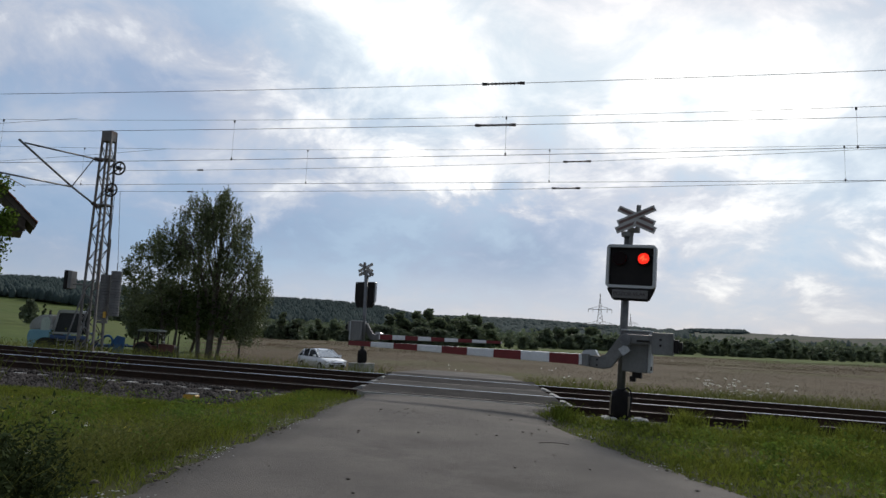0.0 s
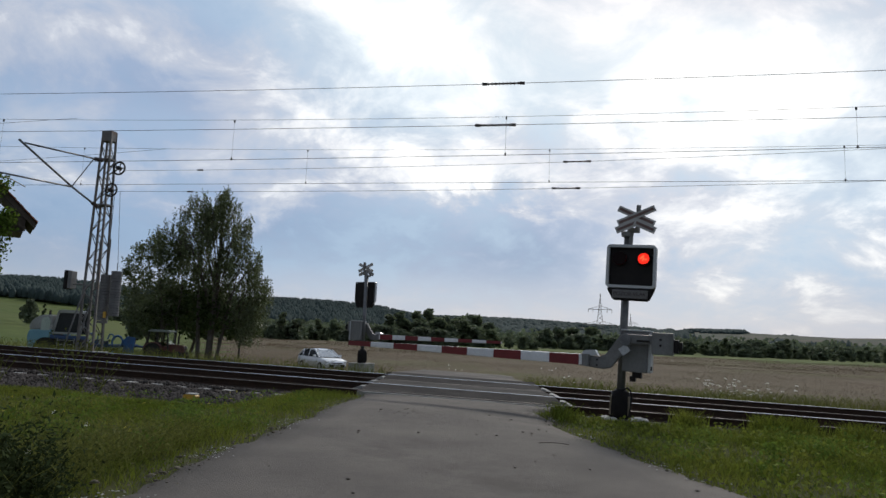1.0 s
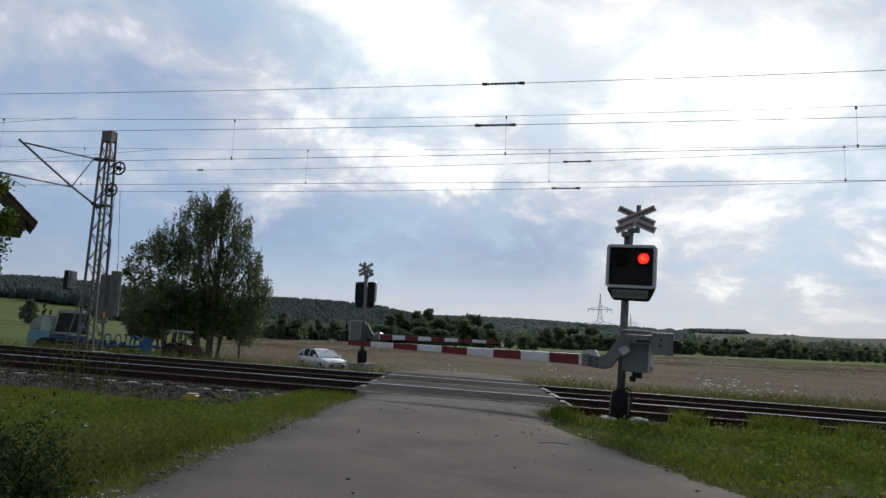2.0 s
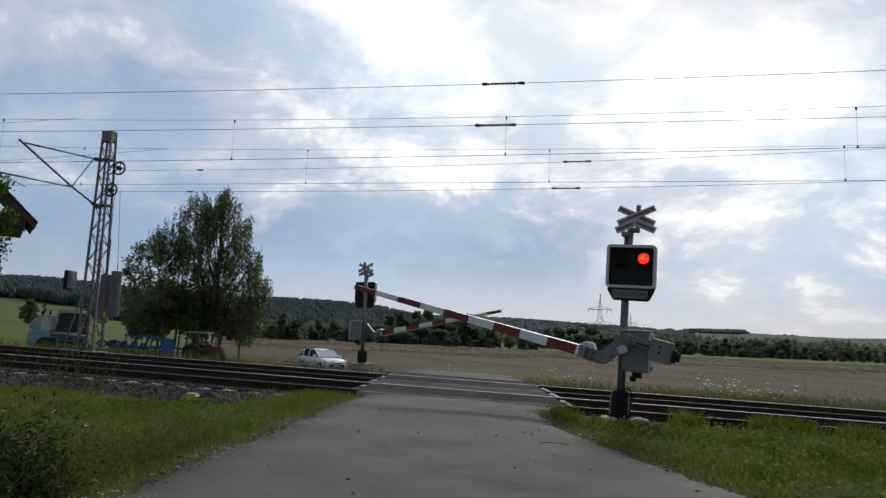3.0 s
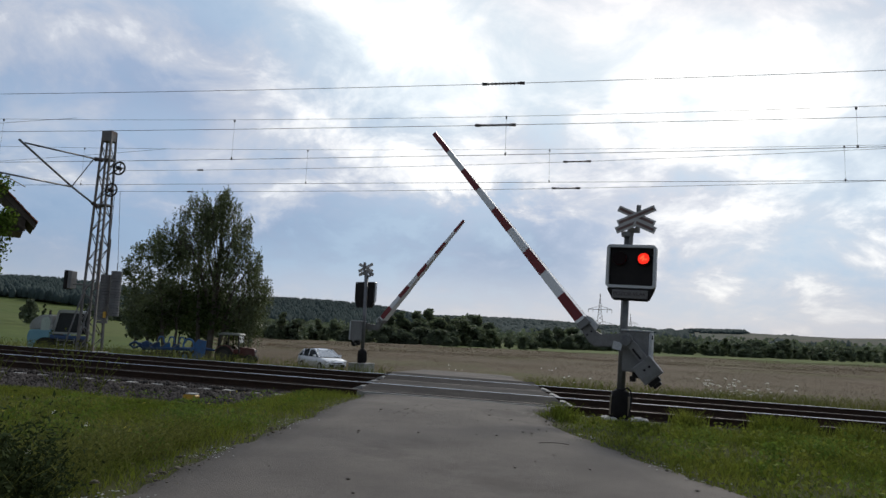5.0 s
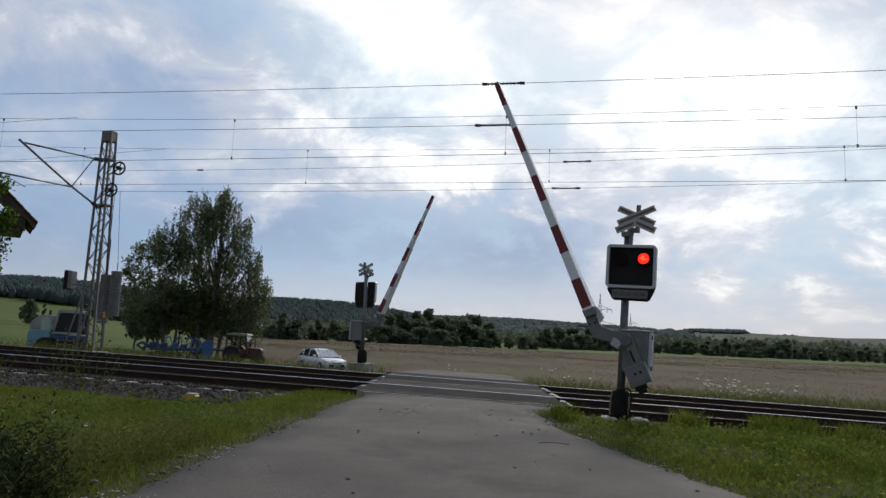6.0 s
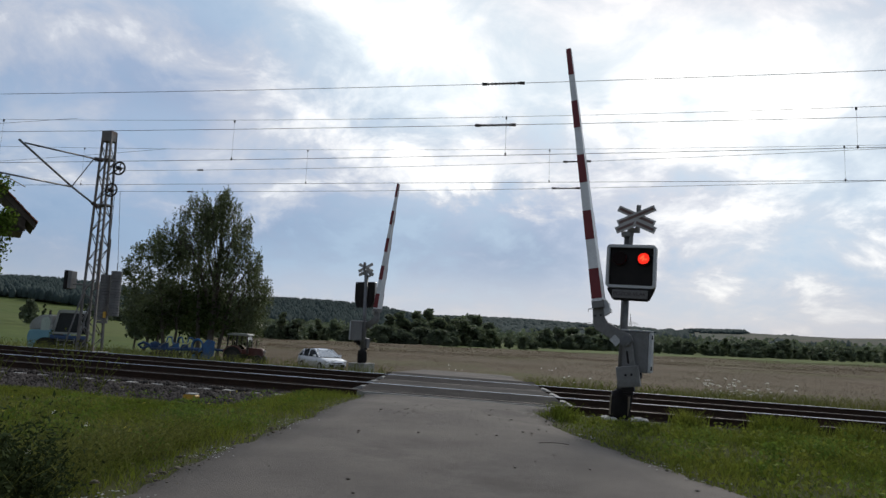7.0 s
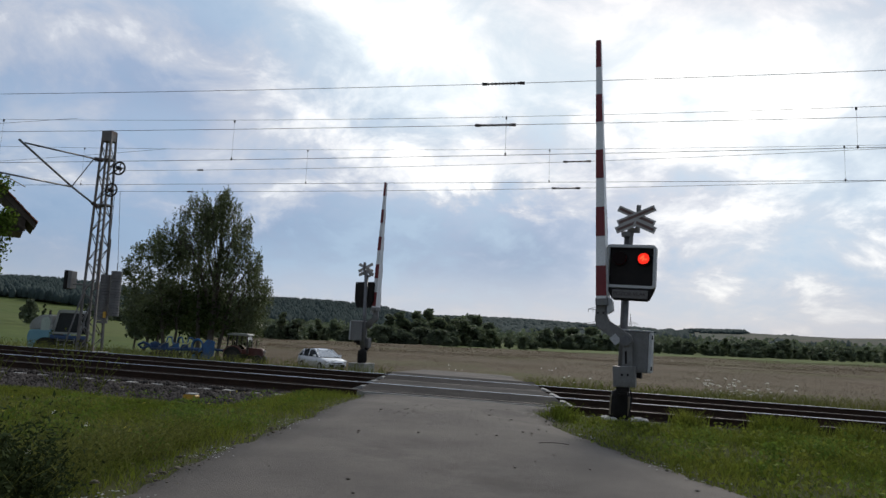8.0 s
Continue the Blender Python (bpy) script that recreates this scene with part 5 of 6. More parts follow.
def build_grass():
    rng = np.random.default_rng(2)

    def scatter(n, x0, x1, y0, y1, keep):
        x, y = rng.uniform(x0, x1, n), rng.uniform(y0, y1, n)
        k = keep(x, y)
        x, y = x[k], y[k]
        return np.stack([x, y, height(x, y) - 0.01], 1)
    patch = lambda x, y: 0.5 + 0.5 * np.sin(x * 1.7 + np.sin(y * 1.3) * 1.5) * np.cos(y * 1.1 + x * 0.6)

    def verge(x, y):
        l, r = road_edges(y)
        s = x * SA + y * CA
        edge = np.where(x < 0, l - x, x - r)
        u = x * CA - y * SA
        ok = (edge > -0.05) & (s < np.where(x < 0, np.interp(u, [-30, -6.4, -4.7], [12.1, 12.0, 13.5]), np.interp(u, [-1, 1.0, 3.5, 6], [12.7, 11.85, 12.1, 12.9])))
        return ok & (rng.uniform(size=len(x)) < np.clip(0.25 + edge * 1.3, 0, 1) * (0.55 + 0.45 * patch(x, y)))
    p = np.concatenate([scatter(120000, -10, -1.3, 3.4, 14.5, verge), scatter(50000, -16, -8, 8, 16, verge), scatter(110000, 1.5, 10, 3.5, 13.5, verge), scatter(30000, 8, 15, 6, 12, verge)])
    tall = 0.05 + 0.075 * patch(p[:, 0], p[:, 1])[:, None]
    blades("verge_grass", p, tall, 0.0045, 0.8, M["grass"], rng, "short green verge grass beside the lane", "grass")
    # ranker growth towards the foreground corner
    def corner(x, y):
        l, _ = road_edges(y)
        return (l - x > 0.35) & (y < 7.5 + 0 * x)
    q = scatter(8000, -7.5, -2.2, 2.8, 8.5, corner)
    q = q[rng.uniform(size=len(q)) < np.clip(1.6 - (q[:, 1] - 2.8) / 4.2, 0.05, 1)]
    blades("tall_grass", q, 0.26, 0.0025, 1.1, M["weed"], rng, "rank dark grass and weeds at the lane's edge", "grass")
    q2 = scatter(6500, -8, -2.4, 3.0, 8.5, corner)
    C, dark = [], []
    for x, y, z in q2:
        hgt = rng.uniform(0.15, 0.6) * (1.3 if y < 6 else 0.55)
        k = 12
        t = np.linspace(0.15, 1, k)
        # plants close to the corner go to the mesh with the darker leaf colour
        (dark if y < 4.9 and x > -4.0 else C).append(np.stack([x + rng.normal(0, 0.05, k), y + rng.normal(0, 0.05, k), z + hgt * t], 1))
    V, Q = leaf_quads(np.concatenate(C), 0.036, rng, 0.1, 0.4)
    tagged(new("weeds", raw_mesh("weeds", V, Q, M["weed"])), "leafy nettles and weeds in the verge", "weeds", kind="stuff")
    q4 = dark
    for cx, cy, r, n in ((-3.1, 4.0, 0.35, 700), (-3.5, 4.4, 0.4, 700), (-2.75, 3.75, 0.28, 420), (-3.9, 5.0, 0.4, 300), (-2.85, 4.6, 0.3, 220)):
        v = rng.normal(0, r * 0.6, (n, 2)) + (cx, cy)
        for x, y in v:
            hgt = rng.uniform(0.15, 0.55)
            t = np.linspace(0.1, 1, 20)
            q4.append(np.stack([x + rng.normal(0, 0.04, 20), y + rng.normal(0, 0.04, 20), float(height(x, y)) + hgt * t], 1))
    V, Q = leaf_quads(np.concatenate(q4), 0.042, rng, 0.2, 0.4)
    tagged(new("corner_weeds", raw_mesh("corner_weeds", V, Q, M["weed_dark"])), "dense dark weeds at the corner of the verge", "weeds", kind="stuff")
    # clover and dock leaves in the short grass on the other side
    q3 = p[(p[:, 0] > 2) & (rng.uniform(size=len(p)) < 0.10)]
    V, Q = leaf_quads(q3 + np.stack([np.zeros(len(q3)), np.zeros(len(q3)), rng.uniform(0.02, 0.15, len(q3))], 1), 0.06, rng, 0, 0.7)
    tagged(new("clover", raw_mesh("clover", V, Q, M["grass"])), "broad clover leaves among the grass", "weeds", kind="stuff")
    dock = []
    for k in range(56):
        y = rng.uniform(6.0, 12.0)
        cx = road_edges(y)[1] + rng.uniform(0.5, 6.5)
        if k % 2:
            cx = road_edges(y)[0] - rng.uniform(0.4, 4.5)
        if cx * SA + y * CA > 11.6 or (y > 10.2 and 2.4 < cx < 4.4):
            continue
        m = int(rng.uniform(60, 170))
        v = rng.normal(0, rng.uniform(0.08, 0.18), (m, 2)) + (cx, y)
        dock.append(np.stack([v[:, 0], v[:, 1], height(v[:, 0], v[:, 1]) + rng.uniform(0.03, 0.26, m)], 1))
    V, Q = leaf_quads(np.concatenate(dock), 0.05, rng, 0.0, 0.5)
    tagged(new("dock_leaves", raw_mesh("dock_leaves", V, Q, M["leaf_bright"])), "bright broad-leaved plants in the verge", "weeds", kind="stuff")
    # tussocks against the rails
    tus = []
    for cx, cy, r, n in ((6.0, 11.3, 0.35, 700), (5.6, 11.5, 0.3, 500), (7.0, 11.2, 0.4, 500), (4.3, 11.6, 0.25, 300), (8.2, 10.9, 0.4, 500), (2.1, 11.5, 0.25, 300), (9.5, 10.8, 0.4, 400)):
        v = rng.normal(0, r * 0.5, (n, 2)) + (cx, cy)
        tus.append(np.stack([v[:, 0], v[:, 1], height(v[:, 0], v[:, 1])], 1))
    blades("tussocks", np.concatenate(tus), 0.24, 0.008, 0.6, M["grass"], rng, "bright grass tussocks against the track", "grass")
    # meadow beyond the line: fringe of green, then dry stalks
    def beyond(x, y):
        s = x * SA + y * CA
        u = x * CA - y * SA
        return (s > 21.3) & ~((u < np.interp(s, (21, 22.2, 25, 60), (-0.75, -1.45, -1.8, -6.9))) & (u > np.interp(s, (21, 24, 60), (-5.9, -5.6, -11.1))) & (s < 34))
    f = scatter(210000, -32, 32, 16, 40, beyond)
    f = f[rng.uniform(size=len(f)) < np.clip(1.3 - (f[:, 0] * SA + f[:, 1] * CA - 21.3) / (4.0 + 1.5 * np.sin(f[:, 0] * 0.8)), 0.06, 1)]
    f = f[(f[:, 0] > 1) | (rng.uniform(size=len(f)) < 0.5)]
    blades("fringe_grass", f, 0.30, 0.007, 0.7, M["weed"], rng, "green grass fringe behind the tracks", "grass")
    g = scatter(170000, -60, 90, 22, 120, beyond)
    g = g[(g[:, 0] / g[:, 1] > -0.42) & (g[:, 0] * SA + g[:, 1] * CA > 25.5 + 1.5 * np.sin(g[:, 0] * 0.7))]
    blades("meadow_grass", g, 0.10, 0.012, 1.5, M["grass_dry"], rng, "dry brown meadow grass", "grass")
    h2 = scatter(45000, -90, 130, 100, 190, beyond)
    h2 = h2[(h2[:, 0] / h2[:, 1] > -0.42)]
    blades("far_meadow_grass", h2, 0.14, 0.05, 1.2, M["grass_dry"], rng, "dry brown grass of the far meadow", "grass")


def flower_heads(name, pts, r, n, material, label):
    rng = np.random.default_rng(6)
    C = []
    for p in pts:
        a, d = rng.uniform(0, 6.28, n), r * np.sqrt(rng.uniform(0, 1, n))
        C.append(np.stack([p[0] + d * np.cos(a), p[1] + d * np.sin(a), p[2] + rng.uniform(-0.015, 0.02, n)], 1))
    V, Q = leaf_quads(np.concatenate(C), r * 0.5, rng, 0, 0.9)
    tagged(new(name, raw_mesh(name, V, Q, material)), label, "flowers", kind="stuff")


def build_flowers():
    rng = np.random.default_rng(12)
    pts = []
    for b, s, n in ((0.405, 24.5, 14), (0.43, 24.0, 10), (0.465, 24.0, 14), (0.50, 23.8, 4), (0.55, 24, 2), (0.18, 25, 3), (0.2, 24.5, 4), (0.25, 26, 3), (-0.08, 33, 4), (-0.28, 34, 8), (-0.31, 36, 6), (0.03, 50, 4), (0.16, 48, 4)):
        for _ in range(int(n * 1.2)):
            y = s - 4 * b + rng.normal(0, 0.5)
            x = b * y + rng.normal(0, 0.35)
            pts.append((x, y, float(height(x, y)) + rng.uniform(0.3, 0.8)))
    flower_heads("umbel_flowers", pts, 0.055, 22, M["petal"], "white umbel flowers standing in the meadow")
    st = np.array(pts)
    base = st.copy()
    base[:, 2] = height(st[:, 0], st[:, 1])
    bm = bmesh.new()
    for a, b in zip(base, st):
        rod(bm, a, b, 0.003, n=4)
    tagged(part("flower_stalks", bm, M["weed"]), "thin green flower stalks in the meadow", "stalks", kind="stuff")
    pts = []
    for _ in range(20):
        y = rng.uniform(4.0, 6.2)
        x = road_edges(y)[0] - rng.uniform(0.9, 4.2)
        pts.append((x, y, float(height(x, y)) + rng.uniform(0.25, 0.6)))
    flower_heads("yarrow", pts, 0.022, 16, M["petal"], "small white flower heads in the verge")
    pts = []
    for _ in range(22):
        y = rng.uniform(6, 12)
        x = road_edges(y)[0] - rng.uniform(0.6, 5.5)
        pts.append((x, y, float(height(x, y)) + rng.uniform(0.12, 0.3)))
    flower_heads("dandelions", pts, 0.022, 12, M["petal_yellow"], "small yellow flowers in the verge grass")
    # dry branching stalks before the rails
    rg = random.Random(5)
    for k, (x, y, h) in enumerate(((-8.0, 14.2, 0.75), (-7.7, 14.1, 0.9), (-7.35, 14.1, 0.7), (-9.9, 14.6, 0.65), (-10.1, 14.5, 0.8), (-9.4, 14.5, 0.5), (-6.95, 14.0, 0.55))):
        zg = float(height(x, y))
        t = thing("dry_weed", pose(x, y, zg), "thin branching weed stalk beside the ballast", "weed", "weeds beside the ballast")
        bm = bmesh.new()
        for _ in range(5):
            p = Vector((0, 0, 0))
            d = Vector((rg.uniform(-0.5, 0.6), rg.uniform(-0.3, 0.3), 1)).normalized()
            for i in range(5):
                q = p + d * h * 0.28
                rod(bm, p, q, 0.007 - 0.001 * i, n=4)
                w = q + Vector((rg.uniform(-1, 1), rg.uniform(-0.5, 0.5), 0.6)) * 0.12
                rod(bm, q, w, 0.004, n=4)
                box(bm, w, (0.03, 0.02, 0.03))
                p, d = q, (d + Vector((rg.uniform(-0.35, 0.35), rg.uniform(-0.2, 0.2), 0))).normalized()
        part("stalk", bm, M["weed"], t)


build_grass()
build_flowers()


# ---- vehicles ----
TURNING = []


def wheel(parent, c, r, w, rim, name="wheel", turning=False):
    """A tyre with tread lugs and a rim, axle along y."""
    bm = bmesh.new()
    n = 24
    prof = [(r * 0.62, -w / 2), (r * 0.9, -w / 2), (r, -w * 0.36), (r, w * 0.36), (r * 0.9, w / 2), (r * 0.62, w / 2)]
    rings = [[bm.verts.new((q * math.cos(2 * math.pi * k / n), y, q * math.sin(2 * math.pi * k / n))) for k in range(n)] for q, y in prof]
    for a, b in zip(rings, rings[1:] + rings[:1]):
        for k in range(n):
            bm.faces.new((a[k], a[(k + 1) % n], b[(k + 1) % n], b[k]))
    for k in range(0, n, 2):
        a = 2 * math.pi * k / n
        box(bm, (r * math.cos(a), 0, r * math.sin(a)), (0.05, w * 0.8, 0.03), 0, Matrix.Rotation(-a + radians(90), 4, "Y"))
    bmesh.ops.recalc_face_normals(bm, faces=bm.faces)
    wh = part(name, bm, M["tyre"], parent)
    wh.matrix_local = Matrix.Translation(c)
    bm = bmesh.new()
    rod(bm, (0, -w * 0.36, 0), (0, w * 0.36, 0), r * 0.63, n=20)
    rod(bm, (0, -w * 0.46, 0), (0, w * 0.46, 0), r * 0.2, n=10)
    for k in range(6):
        a = 2 * math.pi * k / 6
        rod(bm, (r * 0.42 * math.cos(a), -w * 0.42, r * 0.42 * math.sin(a)), (r * 0.42 * math.cos(a), w * 0.42, r * 0.42 * math.sin(a)), r * 0.08, n=6)
    part("rim", bm, rim, wh)
    if turning:
        TURNING.append((wh, r * 0.95))
    return wh


def build_tractor():
    x, y = -14.8, 52.0
    t = thing("tractor", pose(x, y, float(height(x, y)) - 0.02) @ Matrix.Scale(0.93, 4), "old dark red farm tractor with a weathered pale cab roof", "tractor")
    bm = bmesh.new()
    prism(bm, [(0.15, 0.75), (0.15, 1.38), (1.35, 1.30), (1.48, 1.18), (1.50, 0.72), (1.1, 0.62)], -0.33, 0.33)
    bmesh.ops.bevel(bm, geom=list(bm.edges), offset=0.05, segments=2, affect="EDGES")
    hood = part("hood", bm, M["tractor_red"], t)
    bm = bmesh.new()
    for k in range(6):
        box(bm, (1.51, 0, 0.80 + 0.07 * k), (0.02, 0.5, 0.03))
    part("grille", bm, M["tractor_dark"], hood)
    for sy in (-0.24, 0.24):
        bm = bmesh.new()
        rod(bm, (1.49, sy, 1.12), (1.53, sy, 1.12), 0.075, n=14)
        part("headlight", bm, M["comb_grey"], hood, "round pale headlight")
    bm = bmesh.new()
    box(bm, (0.2, 0, 0.62), (2.7, 0.4, 0.34), 0.04)
    rod(bm, (-0.85, -0.75, 0.72), (-0.85, 0.75, 0.72), 0.09, n=8)
    rod(bm, (1.15, -0.65, 0.42), (1.15, 0.65, 0.42), 0.06, n=8)
    box(bm, (1.62, 0, 0.55), (0.18, 0.6, 0.2), 0.03)
    part("chassis", bm, M["tractor_dark"], t)
    # cab: posts, roof, panes
    x0, x1, zb, zt = -1.42, 0.30, 1.15, 2.36
    for px, tilt in ((x0, 0.10), (x0 + 0.80, 0.0), (x1, -0.10)):
        for sy in (-0.68, 0.68):
            bm = bmesh.new()
            board(bm, (px, zb - 0.25), (px + tilt, zt), 0.10, sy - 0.04, sy + 0.04)
            part("cab_post", bm, M["tractor_dark"], t)
    bm = bmesh.new()
    prism(bm, [(x0 - 0.02, zt - 0.02), (x0 - 0.04, zt + 0.08), (x0 + 0.25, zt + 0.16), (x1 - 0.1, zt + 0.13), (x1 + 0.10, zt + 0.02), (x1 + 0.06, zt - 0.04)], -0.78, 0.78)
    bmesh.ops.bevel(bm, geom=list(bm.edges), offset=0.03, segments=2, affect="EDGES")
    part("cab_roof", bm, M["roof_white"], t, "weathered pale green-grey cab roof")
    for a, b in ((x0 + 0.08, x0 + 0.75), (x0 + 0.86, x1 - 0.06)):
        for sy in (-0.69, 0.69):
            bm = bmesh.new()
            prism(bm, [(a, zb + 0.1), (b, zb + 0.1), (b, zt - 0.06), (a + 0.05, zt - 0.06)], sy - 0.006, sy + 0.006)
            part("cab_pane", bm, M["clear"], t, "clear cab pane")
    bm = bmesh.new()
    box(bm, (x1 - 0.03, 0, 1.78), (0.02, 1.26, 1.0), 0, Matrix.Rotation(radians(-5), 4, "Y"))
    part("windscreen", bm, M["clear"], t)
    bm = bmesh.new()
    box(bm, ((x0 + x1) / 2, 0, 1.02), (x1 - x0 + 0.05, 1.3, 0.34), 0.05)
    part("cab_floor", bm, M["tractor_red"], t)
    bm = bmesh.new()
    box(bm, (-0.75, 0, 1.35), (0.45, 0.5, 0.16), 0.04)
    box(bm, (-0.95, 0, 1.62), (0.12, 0.48, 0.5), 0.04)
    part("seat", bm, M["black"], t)
    bm = bmesh.new()
    rod(bm, (0.05, 0, 1.2), (-0.2, 0, 1.65), 0.03, n=6)
    rod(bm, (-0.19, 0, 1.63), (-0.21, 0, 1.67), 0.2, n=14)
    part("steering_wheel", bm, M["black"], t)
    for sy in (-1, 1):
        bm = bmesh.new()
        n = 9
        for k in range(n):
            a, b = radians(20 + 140 * k / n), radians(20 + 140 * (k + 1) / n)
            prism(bm, [(-0.85 + 0.80 * math.cos(a), 0.72 + 0.80 * math.sin(a)), (-0.85 + 0.80 * math.cos(b), 0.72 + 0.80 * math.sin(b)), (-0.85 + 0.74 * math.cos(b), 0.72 + 0.74 * math.sin(b)), (-0.85 + 0.74 * math.cos(a), 0.72 + 0.74 * math.sin(a))],
                  sy * 0.86 - 0.19, sy * 0.86 + 0.19)
        part("mudguard", bm, M["tractor_red"], t)
        wheel(t, (-0.85, sy * 0.86, 0.72), 0.72, 0.36, M["tractor_dark"], "rear_wheel", True)
        wheel(t, (1.15, sy * 0.76, 0.40), 0.40, 0.22, M["tractor_dark"], "front_wheel", True)
    bm = bmesh.new()
    rod(bm, (0.75, 0.2, 1.3), (0.75, 0.2, 2.05), 0.035, n=8)
    part("exhaust", bm, M["tractor_dark"], t)
    return t


def build_cultivator():
    x, y = -19.4, 52.0
    c = thing("cultivator", pose(x, y, float(height(x, y)) - 0.02) @ Matrix.Diagonal((1.06, 1.06, 1.22, 1)), "bright blue mounted cultivator with dark tines", "farm implement")
    bm = bmesh.new()
    for sy in (-0.8, 0.8):
        chain(bm, [(-2.9, 0, 1.0), (-2.2, sy, 0.75), (1.0, sy, 0.8), (2.0, sy * 0.4, 0.85)], 0.09, 6)
    for px in (-2.2, -1.2, -0.2, 0.8):
        rod(bm, (px, -0.95, 0.78), (px, 0.95, 0.78), 0.08, n=6)
    part("frame", bm, M["blue_dark"], c)
    for sy in (-0.95, 0.95):
        bm = bmesh.new()
        chain(bm, [(-3.1, sy, 0.95), (-2.75, sy, 1.12), (-2.2, sy, 0.95), (-2.75, sy, 0.74), (-3.1, sy, 0.95)], 0.07, 6)
        part("nose_frame", bm, M["blue_dark"], c, "pointed blue nose frame")
    for k, (px, pz, w, h) in enumerate(((-2.05, 1.0, 0.7, 0.34), (-1.25, 0.95, 0.6, 0.42), (-0.5, 1.02, 0.55, 0.3), (0.15, 0.92, 0.6, 0.38))):
        bm = bmesh.new()
        prism(bm, [(px - w / 2, pz - h / 2), (px + w / 2, pz - h * 0.4), (px + w * 0.42, pz + h / 2), (px - w * 0.3, pz + h * 0.42)], -0.86, -0.78)
        bmesh.ops.bevel(bm, geom=list(bm.edges), offset=0.015, segments=1, affect="EDGES")
        part("side_plate", bm, M["blue_dark"] if k != 2 else M["blue"], c)
    bm = bmesh.new()
    for px in (-1.7, -0.9, 0.0):
        rod(bm, (px, -0.88, 0.88), (px + 0.55, -0.88, 1.18), 0.035, n=6)
    part("cylinder_rod", bm, M["steel"], c, "bright hydraulic rods")
    for k in range(7):
        bm = bmesh.new()
        rod(bm, (-2.1 + 0.34 * k, -0.95, 0.36), (-2.1 + 0.34 * k, -0.90, 0.36), 0.2, n=14)
        part("disc", bm, M["tractor_dark"], c, "dark soil disc")
    for k in range(3):
        bm = bmesh.new()
        cx = -1.2 + 0.75 * k
        chain(bm, [(cx, -0.7, 1.2), (cx + 0.08, -0.7, 1.5), (cx + 0.35, -0.7, 1.5), (cx + 0.45, -0.7, 1.15)], 0.045, 6)
        part("spring_bow", bm, M["blue"], c)
    bm = bmesh.new()
    prism(bm, [(1.5, 0.35), (1.9, 0.25), (2.25, 0.45), (2.3, 1.35), (1.75, 1.45), (1.5, 1.2)], -0.85, -0.75)
    part("end_panel", bm, M["blue"], c, "bright blue end panel")
    bm = bmesh.new()
    for k in range(9):
        a, b = radians(200 - 30 * k), radians(200 - 30 * (k + 1))
        rod(bm, (1.05 + 0.38 * math.cos(a), -0.8, 1.05 + 0.38 * math.sin(a)), (1.05 + 0.38 * math.cos(b), -0.8, 1.05 + 0.38 * math.sin(b)), 0.07, n=6)
    part("hoop", bm, M["blue"], c)
    for px in (-2.0, -1.5, -1.0, -0.5, 0.0, 0.5):
        for sy in (-0.7, 0.0, 0.7):
            bm = bmesh.new()
            chain(bm, [(px, sy, 0.76), (px - 0.16, sy, 0.5), (px - 0.05, sy, 0.24), (px + 0.1, sy, 0.12)], 0.035, 5)
            part("tine", bm, M["tractor_dark"], c)
    for sy in (-0.9, 0.9):
        wheel(c, (0.9, sy, 0.33), 0.33, 0.18, M["blue"], "transport_wheel", True)
    bm = bmesh.new()
    chain(bm, [(1.7, -0.3, 0.85), (3.3, 0, 0.75)], 0.06, 6)
    chain(bm, [(1.7, 0.3, 0.85), (3.3, 0, 0.75)], 0.06, 6)
    part("drawbar", bm, M["blue_dark"], c)
    return c


